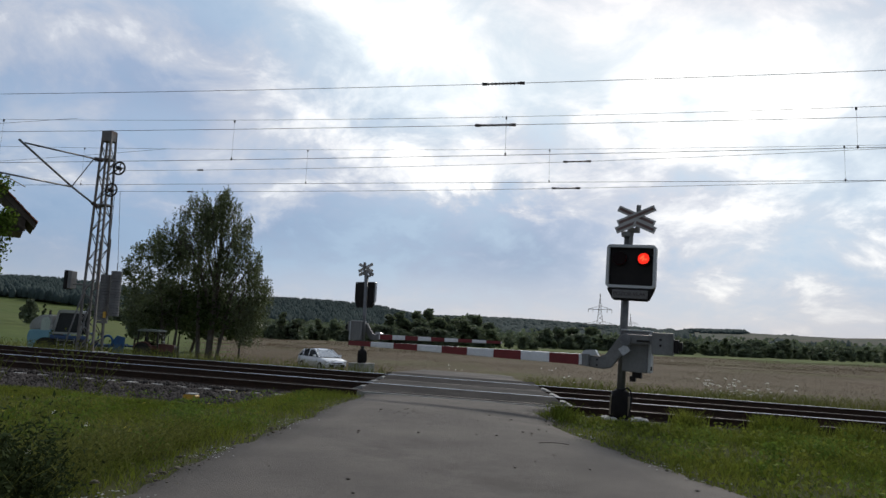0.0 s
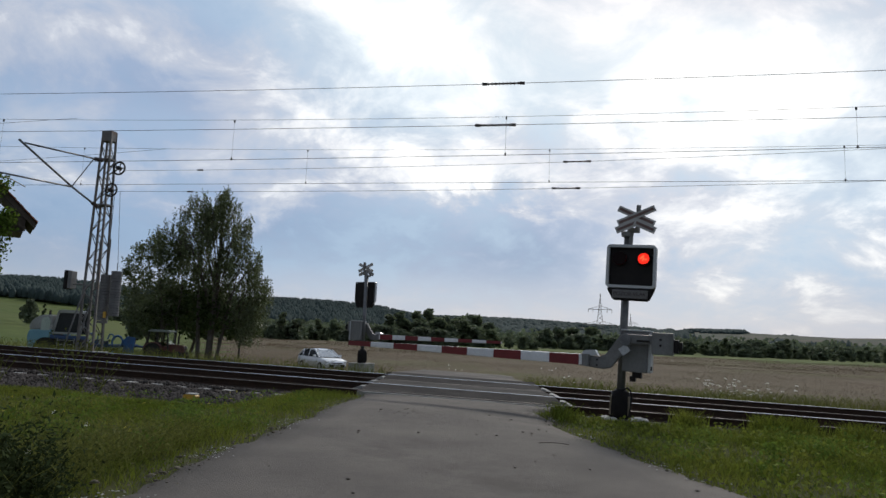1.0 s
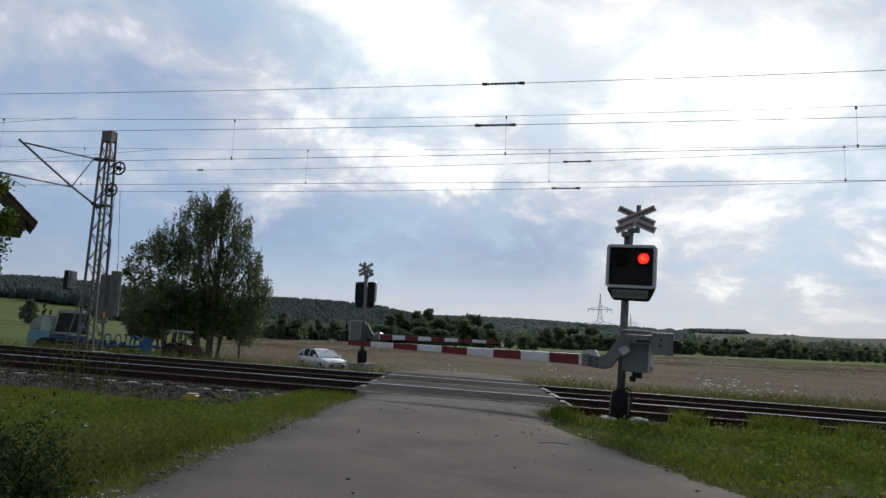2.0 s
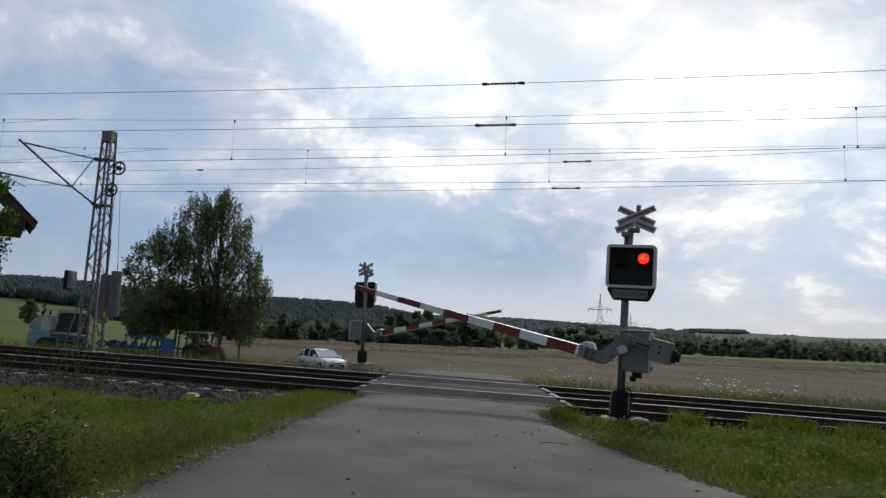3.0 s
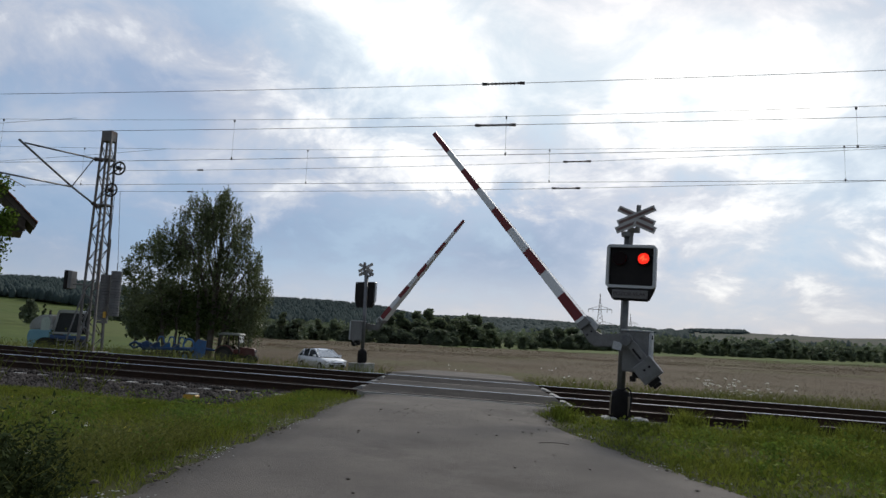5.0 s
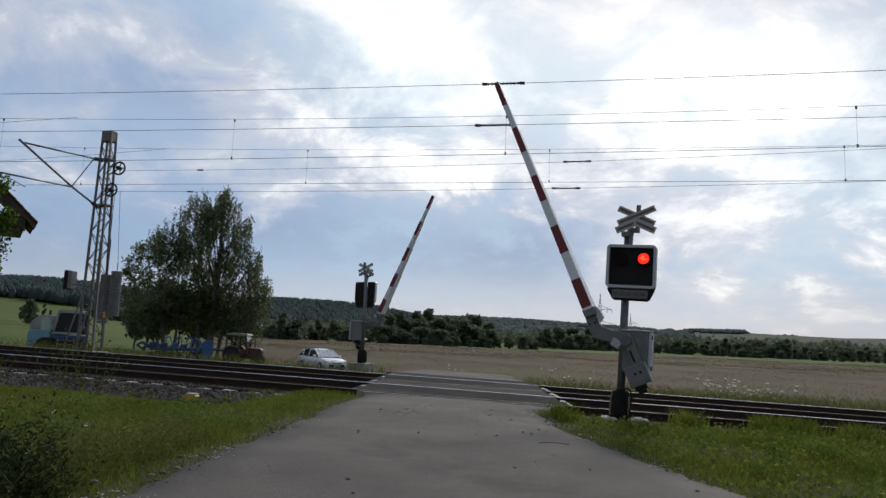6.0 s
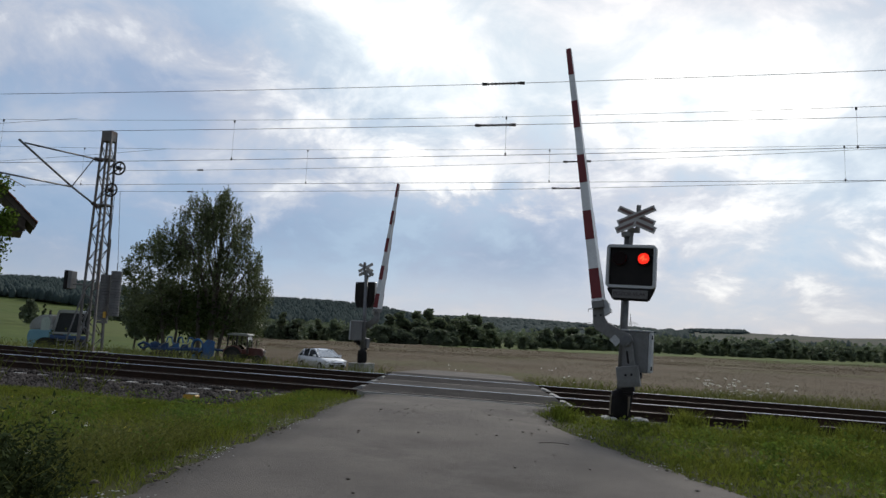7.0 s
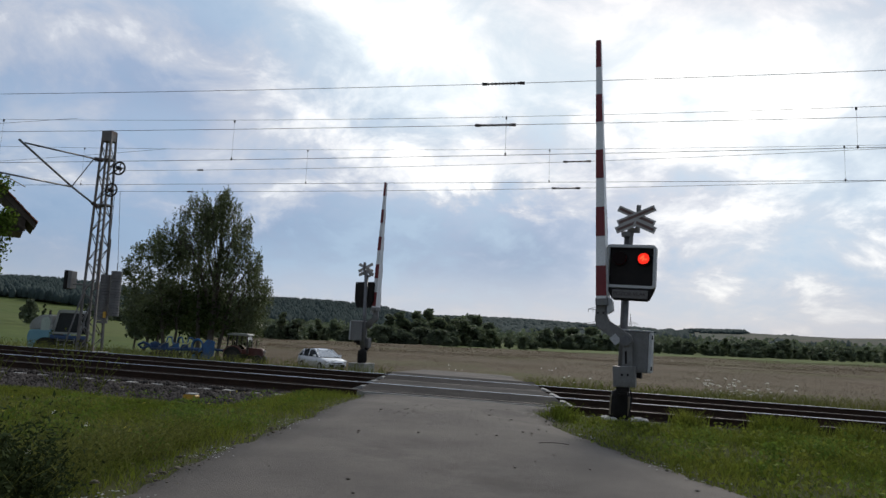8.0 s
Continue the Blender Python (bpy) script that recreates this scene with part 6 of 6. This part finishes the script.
def build_combine():
    x, y = -26.9, 48.0
    c = thing("combine_harvester", pose(x, y, float(height(x, y)) - 0.02, 0, 0, 8), "faded light blue combine harvester with a glazed cab", "combine harvester")
    # rear body in faded blue, curved pale tank above it, cab standing forward of them
    bm = bmesh.new()
    prism(bm, [(-1.75, 0.75), (-1.82, 1.5), (-1.7, 1.95), (-0.3, 2.0), (-0.3, 1.45), (-0.95, 1.35), (-1.3, 1.0), (-1.45, 0.6)], -1.0, 2.6)
    bmesh.ops.bevel(bm, geom=list(bm.edges), offset=0.05, segments=2, affect="EDGES")
    body = part("body", bm, M["comb_blue"], c)
    bm = bmesh.new()
    prism(bm, [(-1.8, 1.98), (-1.78, 2.35), (-1.55, 2.72), (-1.1, 2.98), (-0.4, 3.05), (-0.3, 1.98)], -0.9, 2.4)
    bmesh.ops.bevel(bm, geom=list(bm.edges), offset=0.08, segments=3, affect="EDGES")
    tank = part("grain_tank", bm, M["comb_grey"], c, "pale rounded grain tank")
    bm = bmesh.new()
    prism(bm, [(-0.98, 1.9), (-0.98, 2.75), (-0.62, 2.9), (-0.42, 2.6), (-0.42, 1.9)], -0.96, -0.88)
    part("side_panel", bm, M["roof_panel"], tank, "pale green-white side panel")
    for px in (-1.45, -1.2):
        bm = bmesh.new()
        box(bm, (px, -0.92, 2.25), (0.04, 0.05, 0.5), 0.01)
        part("tank_rib", bm, M["comb_grey"], tank)
    bm = bmesh.new()
    rod(bm, (-0.95, 0.2, 2.9), (-0.95, 0.2, 3.35), 0.08, n=8)
    part("exhaust", bm, M["tractor_dark"], c)
    bm = bmesh.new()
    prism(bm, [(-0.22, 1.72), (0.06, 3.2), (1.42, 3.2), (1.5, 1.72)], -0.75, 0.75)
    part("cab_glass", bm, M["car_glass"], c, "dark cab glazing")
    for a, b in (((-0.28, 1.6), (0.02, 3.25)), ((1.54, 1.6), (1.46, 3.25))):
        for sy in (-0.8, 0.74):
            bm = bmesh.new()
            board(bm, a, b, 0.15, sy, sy + 0.06)
            part("cab_post", bm, M["comb_grey"], c)
    bm = bmesh.new()
    prism(bm, [(-0.05, 3.18), (0.0, 3.36), (0.3, 3.42), (1.35, 3.40), (1.55, 3.32), (1.55, 3.18)], -0.9, 0.85)
    bmesh.ops.bevel(bm, geom=list(bm.edges), offset=0.03, segments=2, affect="EDGES")
    part("cab_roof", bm, M["comb_grey"], c)
    bm = bmesh.new()
    box(bm, (0.62, -0.83, 1.78), (1.75, 0.06, 0.14), 0.02)
    part("sill", bm, M["comb_grey"], c)
    bm = bmesh.new()
    box(bm, (0.62, -0.3, 2.05), (0.5, 0.45, 0.5), 0.08)
    part("seat", bm, M["black"], c)
    for px, pz in ((-0.32, 2.15), (1.72, 2.35)):
        bm = bmesh.new()
        box(bm, (px, -0.95, pz), (0.22, 0.05, 0.3), 0.02)
        rod(bm, (px, -0.93, pz + 0.1), (px + (0.2 if px < 0 else -0.2), -0.8, pz + 0.35), 0.015, n=5)
        part("mirror", bm, M["comb_grey"], c)
    bm = bmesh.new()
    box(bm, (0.62, -0.35, 1.5), (1.9, 1.3, 0.24), 0.04)
    part("platform", bm, M["blue_dark"], c)
    bm = bmesh.new()
    for px in (0.2, 0.75, 1.3):
        rod(bm, (px, -1.02, 0.6), (px, -1.02, 1.45), 0.02, n=6)
    for pz in (0.7, 1.0, 1.3):
        rod(bm, (0.2, -1.02, pz), (1.3, -1.02, pz), 0.02, n=6)
    part("ladder", bm, M["comb_grey"], c)
    bm = bmesh.new()
    prism(bm, [(-0.9, 0.5), (-0.7, 1.4), (1.4, 1.4), (1.6, 0.7), (1.2, 0.35), (-0.4, 0.35)], -0.5, 0.9)
    part("feeder_house", bm, M["tractor_dark"], c)
    for px in (-0.62, 1.2):
        wheel(c, (px, -0.72, 0.75), 0.75, 0.5, M["tractor_dark"], "front_wheel")
    for px in (-0.9, 0.9):
        wheel(c, (px, 2.3, 0.5), 0.5, 0.34, M["tractor_dark"], "rear_wheel")


def build_car():
    x, y = -8.15, 47.5
    c = thing("car", pose(x, y, float(height(x, y)) + 0.02, 0, 0, -52), "white five-door hatchback standing on the lane", "car")
    L = 4.3
    secs = [(-2.15, 0.35, 0.72, 0.78), (-2.08, 0.25, 0.92, 0.84), (-1.6, 0.2, 0.98, 0.88), (-0.6, 0.2, 0.96, 0.9), (0.6, 0.2, 0.95, 0.9), (1.3, 0.2, 0.90, 0.88), (1.85, 0.22, 0.80, 0.84), (2.1, 0.28, 0.66, 0.72), (2.16, 0.34, 0.55, 0.62)]
    bm = bmesh.new()
    rings = []
    for sx, zb, zt, w in secs:
        pts = [(-w, zb + 0.06), (-w, zt - 0.16), (-w * 0.94, zt - 0.03), (-w * 0.75, zt), (w * 0.75, zt), (w * 0.94, zt - 0.03), (w, zt - 0.16), (w, zb + 0.06), (w * 0.85, zb), (-w * 0.85, zb)]
        rings.append([bm.verts.new((sx, yy, zz)) for yy, zz in pts])
    for a, b in zip(rings[:-1], rings[1:]):
        for k in range(10):
            bm.faces.new((a[k], a[(k + 1) % 10], b[(k + 1) % 10], b[k]))
    bm.faces.new(rings[0])
    bm.faces.new(rings[-1][::-1])
    bmesh.ops.recalc_face_normals(bm, faces=bm.faces)
    part("body", bm, M["car_white"], c, smooth=True)
    # greenhouse with a solid roof skin over dark glass
    def house(secs, name, m, label=""):
        bm = bmesh.new()
        rr = []
        for sx, zb, wb, zt, wt in secs:
            rr.append([bm.verts.new(q) for q in ((sx, -wb, zb), (sx, -wt, zt), (sx, wt, zt), (sx, wb, zb))])
        for a, b in zip(rr[:-1], rr[1:]):
            for k in range(3):
                bm.faces.new((a[k], a[k + 1], b[k + 1], b[k]))
        bm.faces.new(rr[0])
        bm.faces.new(rr[-1][::-1])
        bmesh.ops.recalc_face_normals(bm, faces=bm.faces)
        return part(name, bm, m, c, label)
    house([(-2.0, 0.92, 0.80, 0.96, 0.74), (-1.45, 0.95, 0.84, 1.42, 0.62), (-0.6, 0.94, 0.85, 1.46, 0.64), (0.15, 0.94, 0.85, 1.42, 0.62), (1.1, 0.91, 0.80, 0.95, 0.72)], "glasshouse", M["car_glass"], "dark tinted windows")
    bm = bmesh.new()
    prev = None
    for sx, zt, wt in ((-1.75, 1.24, 0.66), (-1.45, 1.435, 0.64), (-0.6, 1.475, 0.66), (0.1, 1.44, 0.64), (0.25, 1.385, 0.63)):
        row = [bm.verts.new((sx, yy * wt, zt - 0.03 * abs(yy) ** 3)) for yy in (-1, -0.5, 0, 0.5, 1)] + [bm.verts.new((sx, wt, zt - 0.09)), bm.verts.new((sx, -wt, zt - 0.09))]
        if prev:
            for k in range(7):
                bm.faces.new((prev[k], prev[(k + 1) % 7], row[(k + 1) % 7], row[k]))
        else:
            bm.faces.new(row)
        prev = row
    bm.faces.new(prev[::-1])
    bmesh.ops.recalc_face_normals(bm, faces=bm.faces)
    part("roof", bm, M["car_white"], c)
    for sy in (-1, 1):
        for (ax, az), (bx2, bz) in (((1.12, 0.93), (0.2, 1.41)), ((-0.45, 0.95), (-0.5, 1.42)), ((-1.3, 0.96), (-1.5, 1.4)), ((-2.0, 0.94), (-1.6, 1.34))):
            bm = bmesh.new()
            rod(bm, (ax, sy * 0.835, az), (bx2, sy * 0.65, bz), 0.045, n=6)
            part("pillar", bm, M["car_white"], c)
        bm = bmesh.new()
        box(bm, (0.75, sy * 1.0, 1.02), (0.14, 0.2, 0.15), 0.04)
        part("door_mirror", bm, M["car_white"], c)
        bm = bmesh.new()
        prism(bm, [(1.72, 0.60), (2.05, 0.60), (2.12, 0.68), (1.85, 0.78)], sy * 0.70 - 0.09, sy * 0.70 + 0.09)
        part("headlight", bm, M["light_grey"], c, "clear headlight")
        bm = bmesh.new()
        box(bm, (-0.75, sy * 0.905, 0.78), (0.2, 0.03, 0.035), 0.01)
        part("door_handle", bm, M["car_white"], c)
        for px in (-1.32, 1.32):
            wheel(c, (px, sy * 0.80, 0.31), 0.31, 0.2, M["comb_grey"])
    bm = bmesh.new()
    box(bm, (2.13, 0, 0.40), (0.09, 1.2, 0.2), 0.02)
    box(bm, (2.15, 0, 0.58), (0.05, 0.8, 0.06), 0.01)
    part("grille", bm, M["black"], c)
    bm = bmesh.new()
    box(bm, (2.185, 0, 0.40), (0.02, 0.5, 0.10), 0.004)
    part("plate", bm, M["light_grey"], c)
    bm = bmesh.new()
    bm.faces.new([bm.verts.new(q) for q in ((1.14, -0.74, 0.955), (1.14, 0.74, 0.955), (0.27, 0.58, 1.41), (0.27, -0.58, 1.41))])
    bmesh.ops.solidify(bm, geom=list(bm.faces), thickness=0.012)
    part("windscreen", bm, M["screen"], c, "bright windscreen mirroring the sky")
    return c


tractor = build_tractor()
cultivator = build_cultivator()
build_combine()
build_car()


# ---- buildings and far things ----
def build_house():
    h = thing("house", pose(-16.75, 27.0, 4.9, 0, 0, 34), "old cottage with a steep red-brown tiled roof", "house")
    # local x runs out of the gable to the eave at x=0, y along the ridge
    zg = -6.0
    bm = bmesh.new()
    box(bm, (-5.6, 1.2, zg / 2 + 0.05), (7.0, 2.0, -zg + 0.1), 0.02)
    prism(bm, [(-9.1, 0.1), (-2.1, 0.1), (-5.6, 3.6)], 0.22, 2.18)
    part("wall", bm, M["plaster"], h)
    for sgn in (1, -1):
        bm = bmesh.new()
        o = [(0.0, -0.02), (0.06, 0.16), (-5.6, 5.75), (-5.6, 5.45)]
        prism(bm, o if sgn > 0 else [(-11.2 - x, z) for x, z in o], -0.25, 2.5)
        part("roof", bm, M["timber"], h, "dark timber roof deck")
    bm = bmesh.new()
    box(bm, (-1.45, 1.1, -0.03), (2.1, 2.6, 0.05), 0.005)
    part("soffit", bm, M["timber"], h)
    bm = bmesh.new()
    prism(bm, [(-1.6, -0.24), (-0.36, -0.24), (-0.30, 0.2), (-0.36, 0.34), (-1.6, 0.34)], -0.16, 2.3)
    part("eave_box", bm, M["timber"], h, "dark boxed eave")
    bm = bmesh.new()
    for k in range(2):
        box(bm, (-0.35 - 0.45 * k, -0.1, -0.1), (0.12, 0.3, 0.16), 0.01)
    part("rafter_end", bm, M["timber"], h)
    bmt = bmesh.new()
    for k in range(6):
        a0, a1 = radians(180 * k / 6), radians(180 * (k + 1) / 6)
        v = [bmt.verts.new((x, 0.12 * math.cos(a), 0.05 * math.sin(a))) for a in (a0, a1) for x in (0.0, 0.42)]
        bmt.faces.new((v[0], v[1], v[3], v[2]))
    bmesh.ops.remove_doubles(bmt, verts=bmt.verts, dist=1e-4)
    bmesh.ops.solidify(bmt, geom=list(bmt.faces), thickness=0.018)
    me = finish("tile", bmt, M["tile"])
    rg = random.Random(2)
    roof = [o for o in h.children if o.name.startswith("roof")][0]
    for r in range(12):
        for k in range(12):
            ob = new("tile", me)
            ob.parent = roof
            d = 0.02 + r * 0.40
            ob.matrix_local = pose(0.10 - d * 0.708, -0.2 + k * 0.235, 0.17 + d * 0.698 + rg.uniform(0, 0.012), 0, 41.6, 0) @ pose(0, 0, 0, 0, 0, 180)
    return h


def build_pylon():
    p = thing("pylon", Matrix(), "grey lattice electricity pylon on the far fields", "pylon", "pylons of the power line")
    H = 34.0
    half = lambda z: 3.0 * (1 - z / 24) + 0.8 if z < 24 else 0.8 * max(0.1, (H - z) / 10)
    levels = [0, 5, 9.5, 13.5, 17, 20, 22.5, 24.5, 27, 29, 31, 34]
    bm = bmesh.new()
    for a, b in zip(levels[:-1], levels[1:]):
        for sx in (-1, 1):
            for sy in (-1, 1):
                rod(bm, (sx * half(a), sy * half(a), a), (sx * half(b), sy * half(b), b), 0.16, n=4)
    part("tower", bm, M["mast"], p)
    bm = bmesh.new()
    for a, b in zip(levels[:-1], levels[1:]):
        for sy in (-1, 1):
            rod(bm, (-half(a), sy * half(a), a), (half(b), sy * half(b), b), 0.09, n=4)
            rod(bm, (half(a), sy * half(a), a), (-half(b), sy * half(b), b), 0.09, n=4)
    part("lattice", bm, M["mast"], p)
    for z, w in ((14.5, 10.5), (24.0, 7.2)):
        bm = bmesh.new()
        for sx in (-1, 1):
            rod(bm, (0, 0, z), (sx * w, 0, z), 0.15, n=4)
            rod(bm, (sx * half(z), 0, z + 2.2), (sx * w, 0, z), 0.12, n=4)
            for f in (0.35, 0.65):
                rod(bm, (sx * w * f, 0, z), (sx * w * f, 0, z + 2.2 * (1 - f)), 0.07, n=4)
        part("cross_arm", bm, M["mast"], p)
        for sx in (-1, -0.6, 0.6, 1):
            bm = bmesh.new()
            rod(bm, (sx * w, 0, z), (sx * w, 0, z - 2.0), 0.14, n=5)
            part("insulator", bm, M["insulator"], p)
    x, y = 100.3, 420.0
    p.matrix_world = pose(x, y, -1.3, 0, 0, -14)
    copy_thing(p, pose(199.2, 700, float(height(199, 700)) + 1.0, 0, 0, -14))


def build_far_houses():
    rg = random.Random(7)
    for b, d, w, hgt in ((0.152, 330, 9, 3.4), (0.168, 345, 8, 3.0), (0.135, 380, 6, 3.0), (-0.06, 520, 9, 4), (0.62, 900, 16, 7), (0.645, 920, 12, 6)):
        x, y = b * d, d
        h = thing("far_house", pose(x, y, float(height(x, y)) - 0.3, 0, 0, rg.uniform(-30, 30)), "small pale house among the trees far off", "house", "distant houses")
        bm = bmesh.new()
        prism(bm, [(-w / 2, 0), (w / 2, 0), (w / 2, hgt), (0, hgt * 1.75), (-w / 2, hgt)], -w * 0.35, w * 0.35)
        part("wall", bm, M["house_far"], h)
        bm = bmesh.new()
        for sx in (-1, 1):
            prism(bm, [(sx * (w / 2 + 0.4), hgt - 0.35), (sx * (w / 2 + 0.4), hgt - 0.1), (0, hgt * 1.75 + 0.3), (0, hgt * 1.75 + 0.02)], -w * 0.4, w * 0.4)
        part("roof", bm, M["tile"], h)
        for k in (-1, 1):
            bm = bmesh.new()
            box(bm, (k * w * 0.22, -w * 0.35 - 0.03, hgt * 0.55), (1.0, 0.12, 1.2), 0.02)
            part("window", bm, M["car_glass"], h)


def build_small():
    # yellow and white capped marker in the ballast
    bm = bmesh.new()
    x, y = -4.62, 12.85
    zg = float(height(x, y)) + 0.1
    mk = thing("marker_cap", pose(x, y, zg, 0, 0, -11) @ Matrix.Scale(0.75, 4), "low yellow marker with a pale cap beside the ballast", "marker")
    prism(bm, [(-0.16, 0.06), (-0.19, 0.16), (-0.10, 0.20), (0.12, 0.20), (0.19, 0.15), (0.12, 0.05)], -0.10, 0.10)
    bmesh.ops.bevel(bm, geom=list(bm.edges), offset=0.015, segments=2, affect="EDGES")
    part("body", bm, M["yellow"], mk)
    bm = bmesh.new()
    box(bm, (0.03, 0, 0.205), (0.26, 0.18, 0.03), 0.01)
    part("cap", bm, M["cross_white"], mk)
    bm = bmesh.new()
    rod(bm, (0, 0, -0.1), (0, 0, 0.1), 0.05, n=8)
    part("stake", bm, M["tractor_dark"], mk)
    # clods, gravel and a twig on the lane
    rng = np.random.default_rng(4)
    ico = bmesh.new()
    bmesh.ops.create_icosphere(ico, subdivisions=1, radius=1)
    base = np.array([v.co[:] for v in ico.verts])
    tri = np.array([[v.index for v in f.verts] for f in ico.faces])
    ico.free()
    V, T, n = [], [], 0
    for k in range(420):
        y = rng.uniform(4.2, 12.5)
        l, r = road_edges(y)
        if k % 5 == 0 and k < 400:
            y = 10.6 + rng.normal(0, 0.8)
            x, size = rng.normal(0.1, 0.45), rng.uniform(0.003, 0.009)
        elif k < 60:
            x, size = rng.uniform(l + 0.6, r - 0.3), rng.uniform(0.006, 0.016)
        elif k < 290:
            x, size = r - abs(rng.normal(0, 0.14)) + 0.12, rng.uniform(0.005, 0.015)
        else:
            x, size = l + abs(rng.normal(0, 0.10)) - 0.08, rng.uniform(0.005, 0.015)
        V.append(base * size * (1.4, 1.1, 0.6) * rng.uniform(0.7, 1.3, (len(base), 1)) + (x, y - SA / CA * x * min(1, max(0, (y - 11) / 2.5)), -FALL * x + 0.012))
        T.append(tri + n)
        n += len(base)
    tagged(new("gravel", raw_mesh("gravel", np.concatenate(V), np.concatenate(T), M["bark"])), "dark clods and grit scattered on the lane", "grit", kind="stuff")
    V, T, n = [], [], 0
    for k in range(1100):
        y = 4.2 + 8.2 * rng.uniform() ** 1.3
        if math.sin(y * 2.9 + (k % 2) * 1.3) + 0.6 * math.sin(y * 7.1) < 0.35:
            continue
        l, r = road_edges(y)
        x = l + rng.normal(-0.02, 0.11) if k % 2 else r - rng.normal(-0.02, 0.12)
        V.append(base * rng.uniform(0.003, 0.009) * (1.4, 1.1, 0.5) + (x, y - SA / CA * x * min(1, max(0, (y - 11) / 2.5)), -FALL * x + 0.002))
        T.append(tri + n)
        n += len(base)
    tagged(new("edge_grit", raw_mesh("edge_grit", np.concatenate(V), np.concatenate(T), M["stone"])), "pale grit along the crumbling asphalt edges", "grit", kind="stuff")
    rub, T, n = [], [], 0
    for k in range(110):
        y = rng.choice((5.1, 5.5, 5.7, 6.1, 8.0)) + rng.normal(0, 0.22)
        x = road_edges(y)[0] + rng.normal(-0.02, 0.10)
        size = rng.uniform(0.004, 0.011) if k % 12 else rng.uniform(0.018, 0.03)
        rub.append(base * size * (1.3, 1.0, 0.6) * rng.uniform(0.7, 1.3, (len(base), 1)) + (x, y, -FALL * x + 0.004))
        T.append(tri + n)
        n += len(base)
    tagged(new("rubble", raw_mesh("rubble", np.concatenate(rub), np.concatenate(T), M["rubble"])), "crumbled asphalt and earth clods at the lane's edge", "rubble", kind="stuff")
    bm = bmesh.new()
    chain(bm, [(1.25, 8.2, 0.0), (1.42, 8.17, 0.012), (1.6, 8.16, 0.0)], 0.005, 5)
    tagged(part("twig", bm, M["bark"]), "short dark twig lying on the asphalt", "twig")


build_house()
build_pylon()
build_far_houses()
build_small()


# ---- what moves ----
def motions():
    near_rise = [(0, 1.0), (1.7, 1.0), (2.3, 1.0), (2.5, 1.8), (2.65, 3.8), (2.8, 7.2), (3.0, 12.9), (3.2, 17.0), (3.5, 23.25), (3.8, 29.25), (4.0, 33.0), (4.3, 38.5),
                 (4.5, 42.0), (4.7, 45.5), (5.25, 54.4), (5.8, 63.4), (6.0, 66.8), (6.3, 71.5), (6.5, 74.75), (6.7, 78.0), (7.0, 82.5), (7.3, 86.8), (7.45, 88.1), (7.6, 88.4), (8.0, 88.4)]
    far_rise = [(0, 0.0), (1.7, 0.0), (2.3, 0.0), (2.5, 1.0), (2.65, 3.4), (2.8, 6.0), (3.0, 11.0), (3.2, 15.6), (3.5, 21.75), (3.8, 27.5), (4.5, 39.75), (4.7, 43.4), (5.25, 53.0), (5.8, 62.5),
                (6.0, 65.4), (6.5, 74.0), (6.7, 77.0), (7.0, 82.4), (7.3, 86.6), (7.5, 88.2), (7.6, 88.4), (8.0, 88.4)]
    for sig, rows, lean in ((signal_near, near_rise, 2.2), (signal_far, far_rise, 0.0)):
        arm = signal_part(sig, "boom_arm")[0]
        walk(arm, [(t, Matrix.Translation(PIVOT) @ pose(0, 0, 0, 0, a - lean, 0)) for t, a in rows])
        # the two lamps take turns twice a second
        for disc in signal_part(sig, "lamp_disc"):
            at = Vector(disc.location)
            lit = disc["side"] == "right"
            ang, rows = (180.0 if lit else 0.0), []
            rows.append((0, ang))
            for k in range(16):
                t = 0.2 + 0.5 * k
                if t > 8:
                    break
                rows.append((t - 1 / 15, ang))
                for f in (1, 2, 3, 4):
                    rows.append((t - 1 / 15 + f / 30, ang + 45.0 * f))
                ang += 180.0
            rows.append((8.0, ang))
            walk(disc, [(t, Matrix.Translation(at) @ pose(0, 0, 0, 0, 0, a)) for t, a in rows])
    # a light swing of the nearer wires
    walk(line_near, [(t, pose(0, 0, z)) for t, z in ((0, 0), (0.9, 0), (1.2, 0.02), (1.5, 0.05), (2.0, 0.02), (2.8, 0), (3.5, 0.015), (4.5, 0.01), (5.6, 0.01), (6.1, 0.03), (6.5, 0.05), (7.0, 0), (8.0, 0))])
    # tractor and cultivator roll on and stop
    drive = [(0, -6.83), (0.25, -6.68), (0.5, -6.48), (0.75, -6.29), (1.0, -6.06), (1.25, -5.78), (1.5, -5.46), (1.75, -5.10), (2.0, -4.72), (2.25, -4.33), (2.5, -3.93), (2.75, -3.53), (3.0, -3.13), (3.25, -2.78),
             (3.5, -2.42), (3.75, -2.08), (4.0, -1.76), (4.25, -1.45), (4.5, -1.15), (4.75, -0.88), (5.0, -0.65), (5.25, -0.45), (5.5, -0.29), (5.75, -0.17), (6.0, -0.09), (6.25, -0.03), (6.5, 0.0), (8.0, 0.0)]
    for ob in (tractor, cultivator):
        home = ob.matrix_world.copy()
        walk(ob, [(t, Matrix.Translation((d, 0, 0)) @ home) for t, d in drive])
    for w, r in TURNING:
        at = Vector(w.location)
        walk(w, [(t, Matrix.Translation(at) @ pose(0, 0, 0, 0, math.degrees(d / r), 0)) for t, d in drive])


motions()
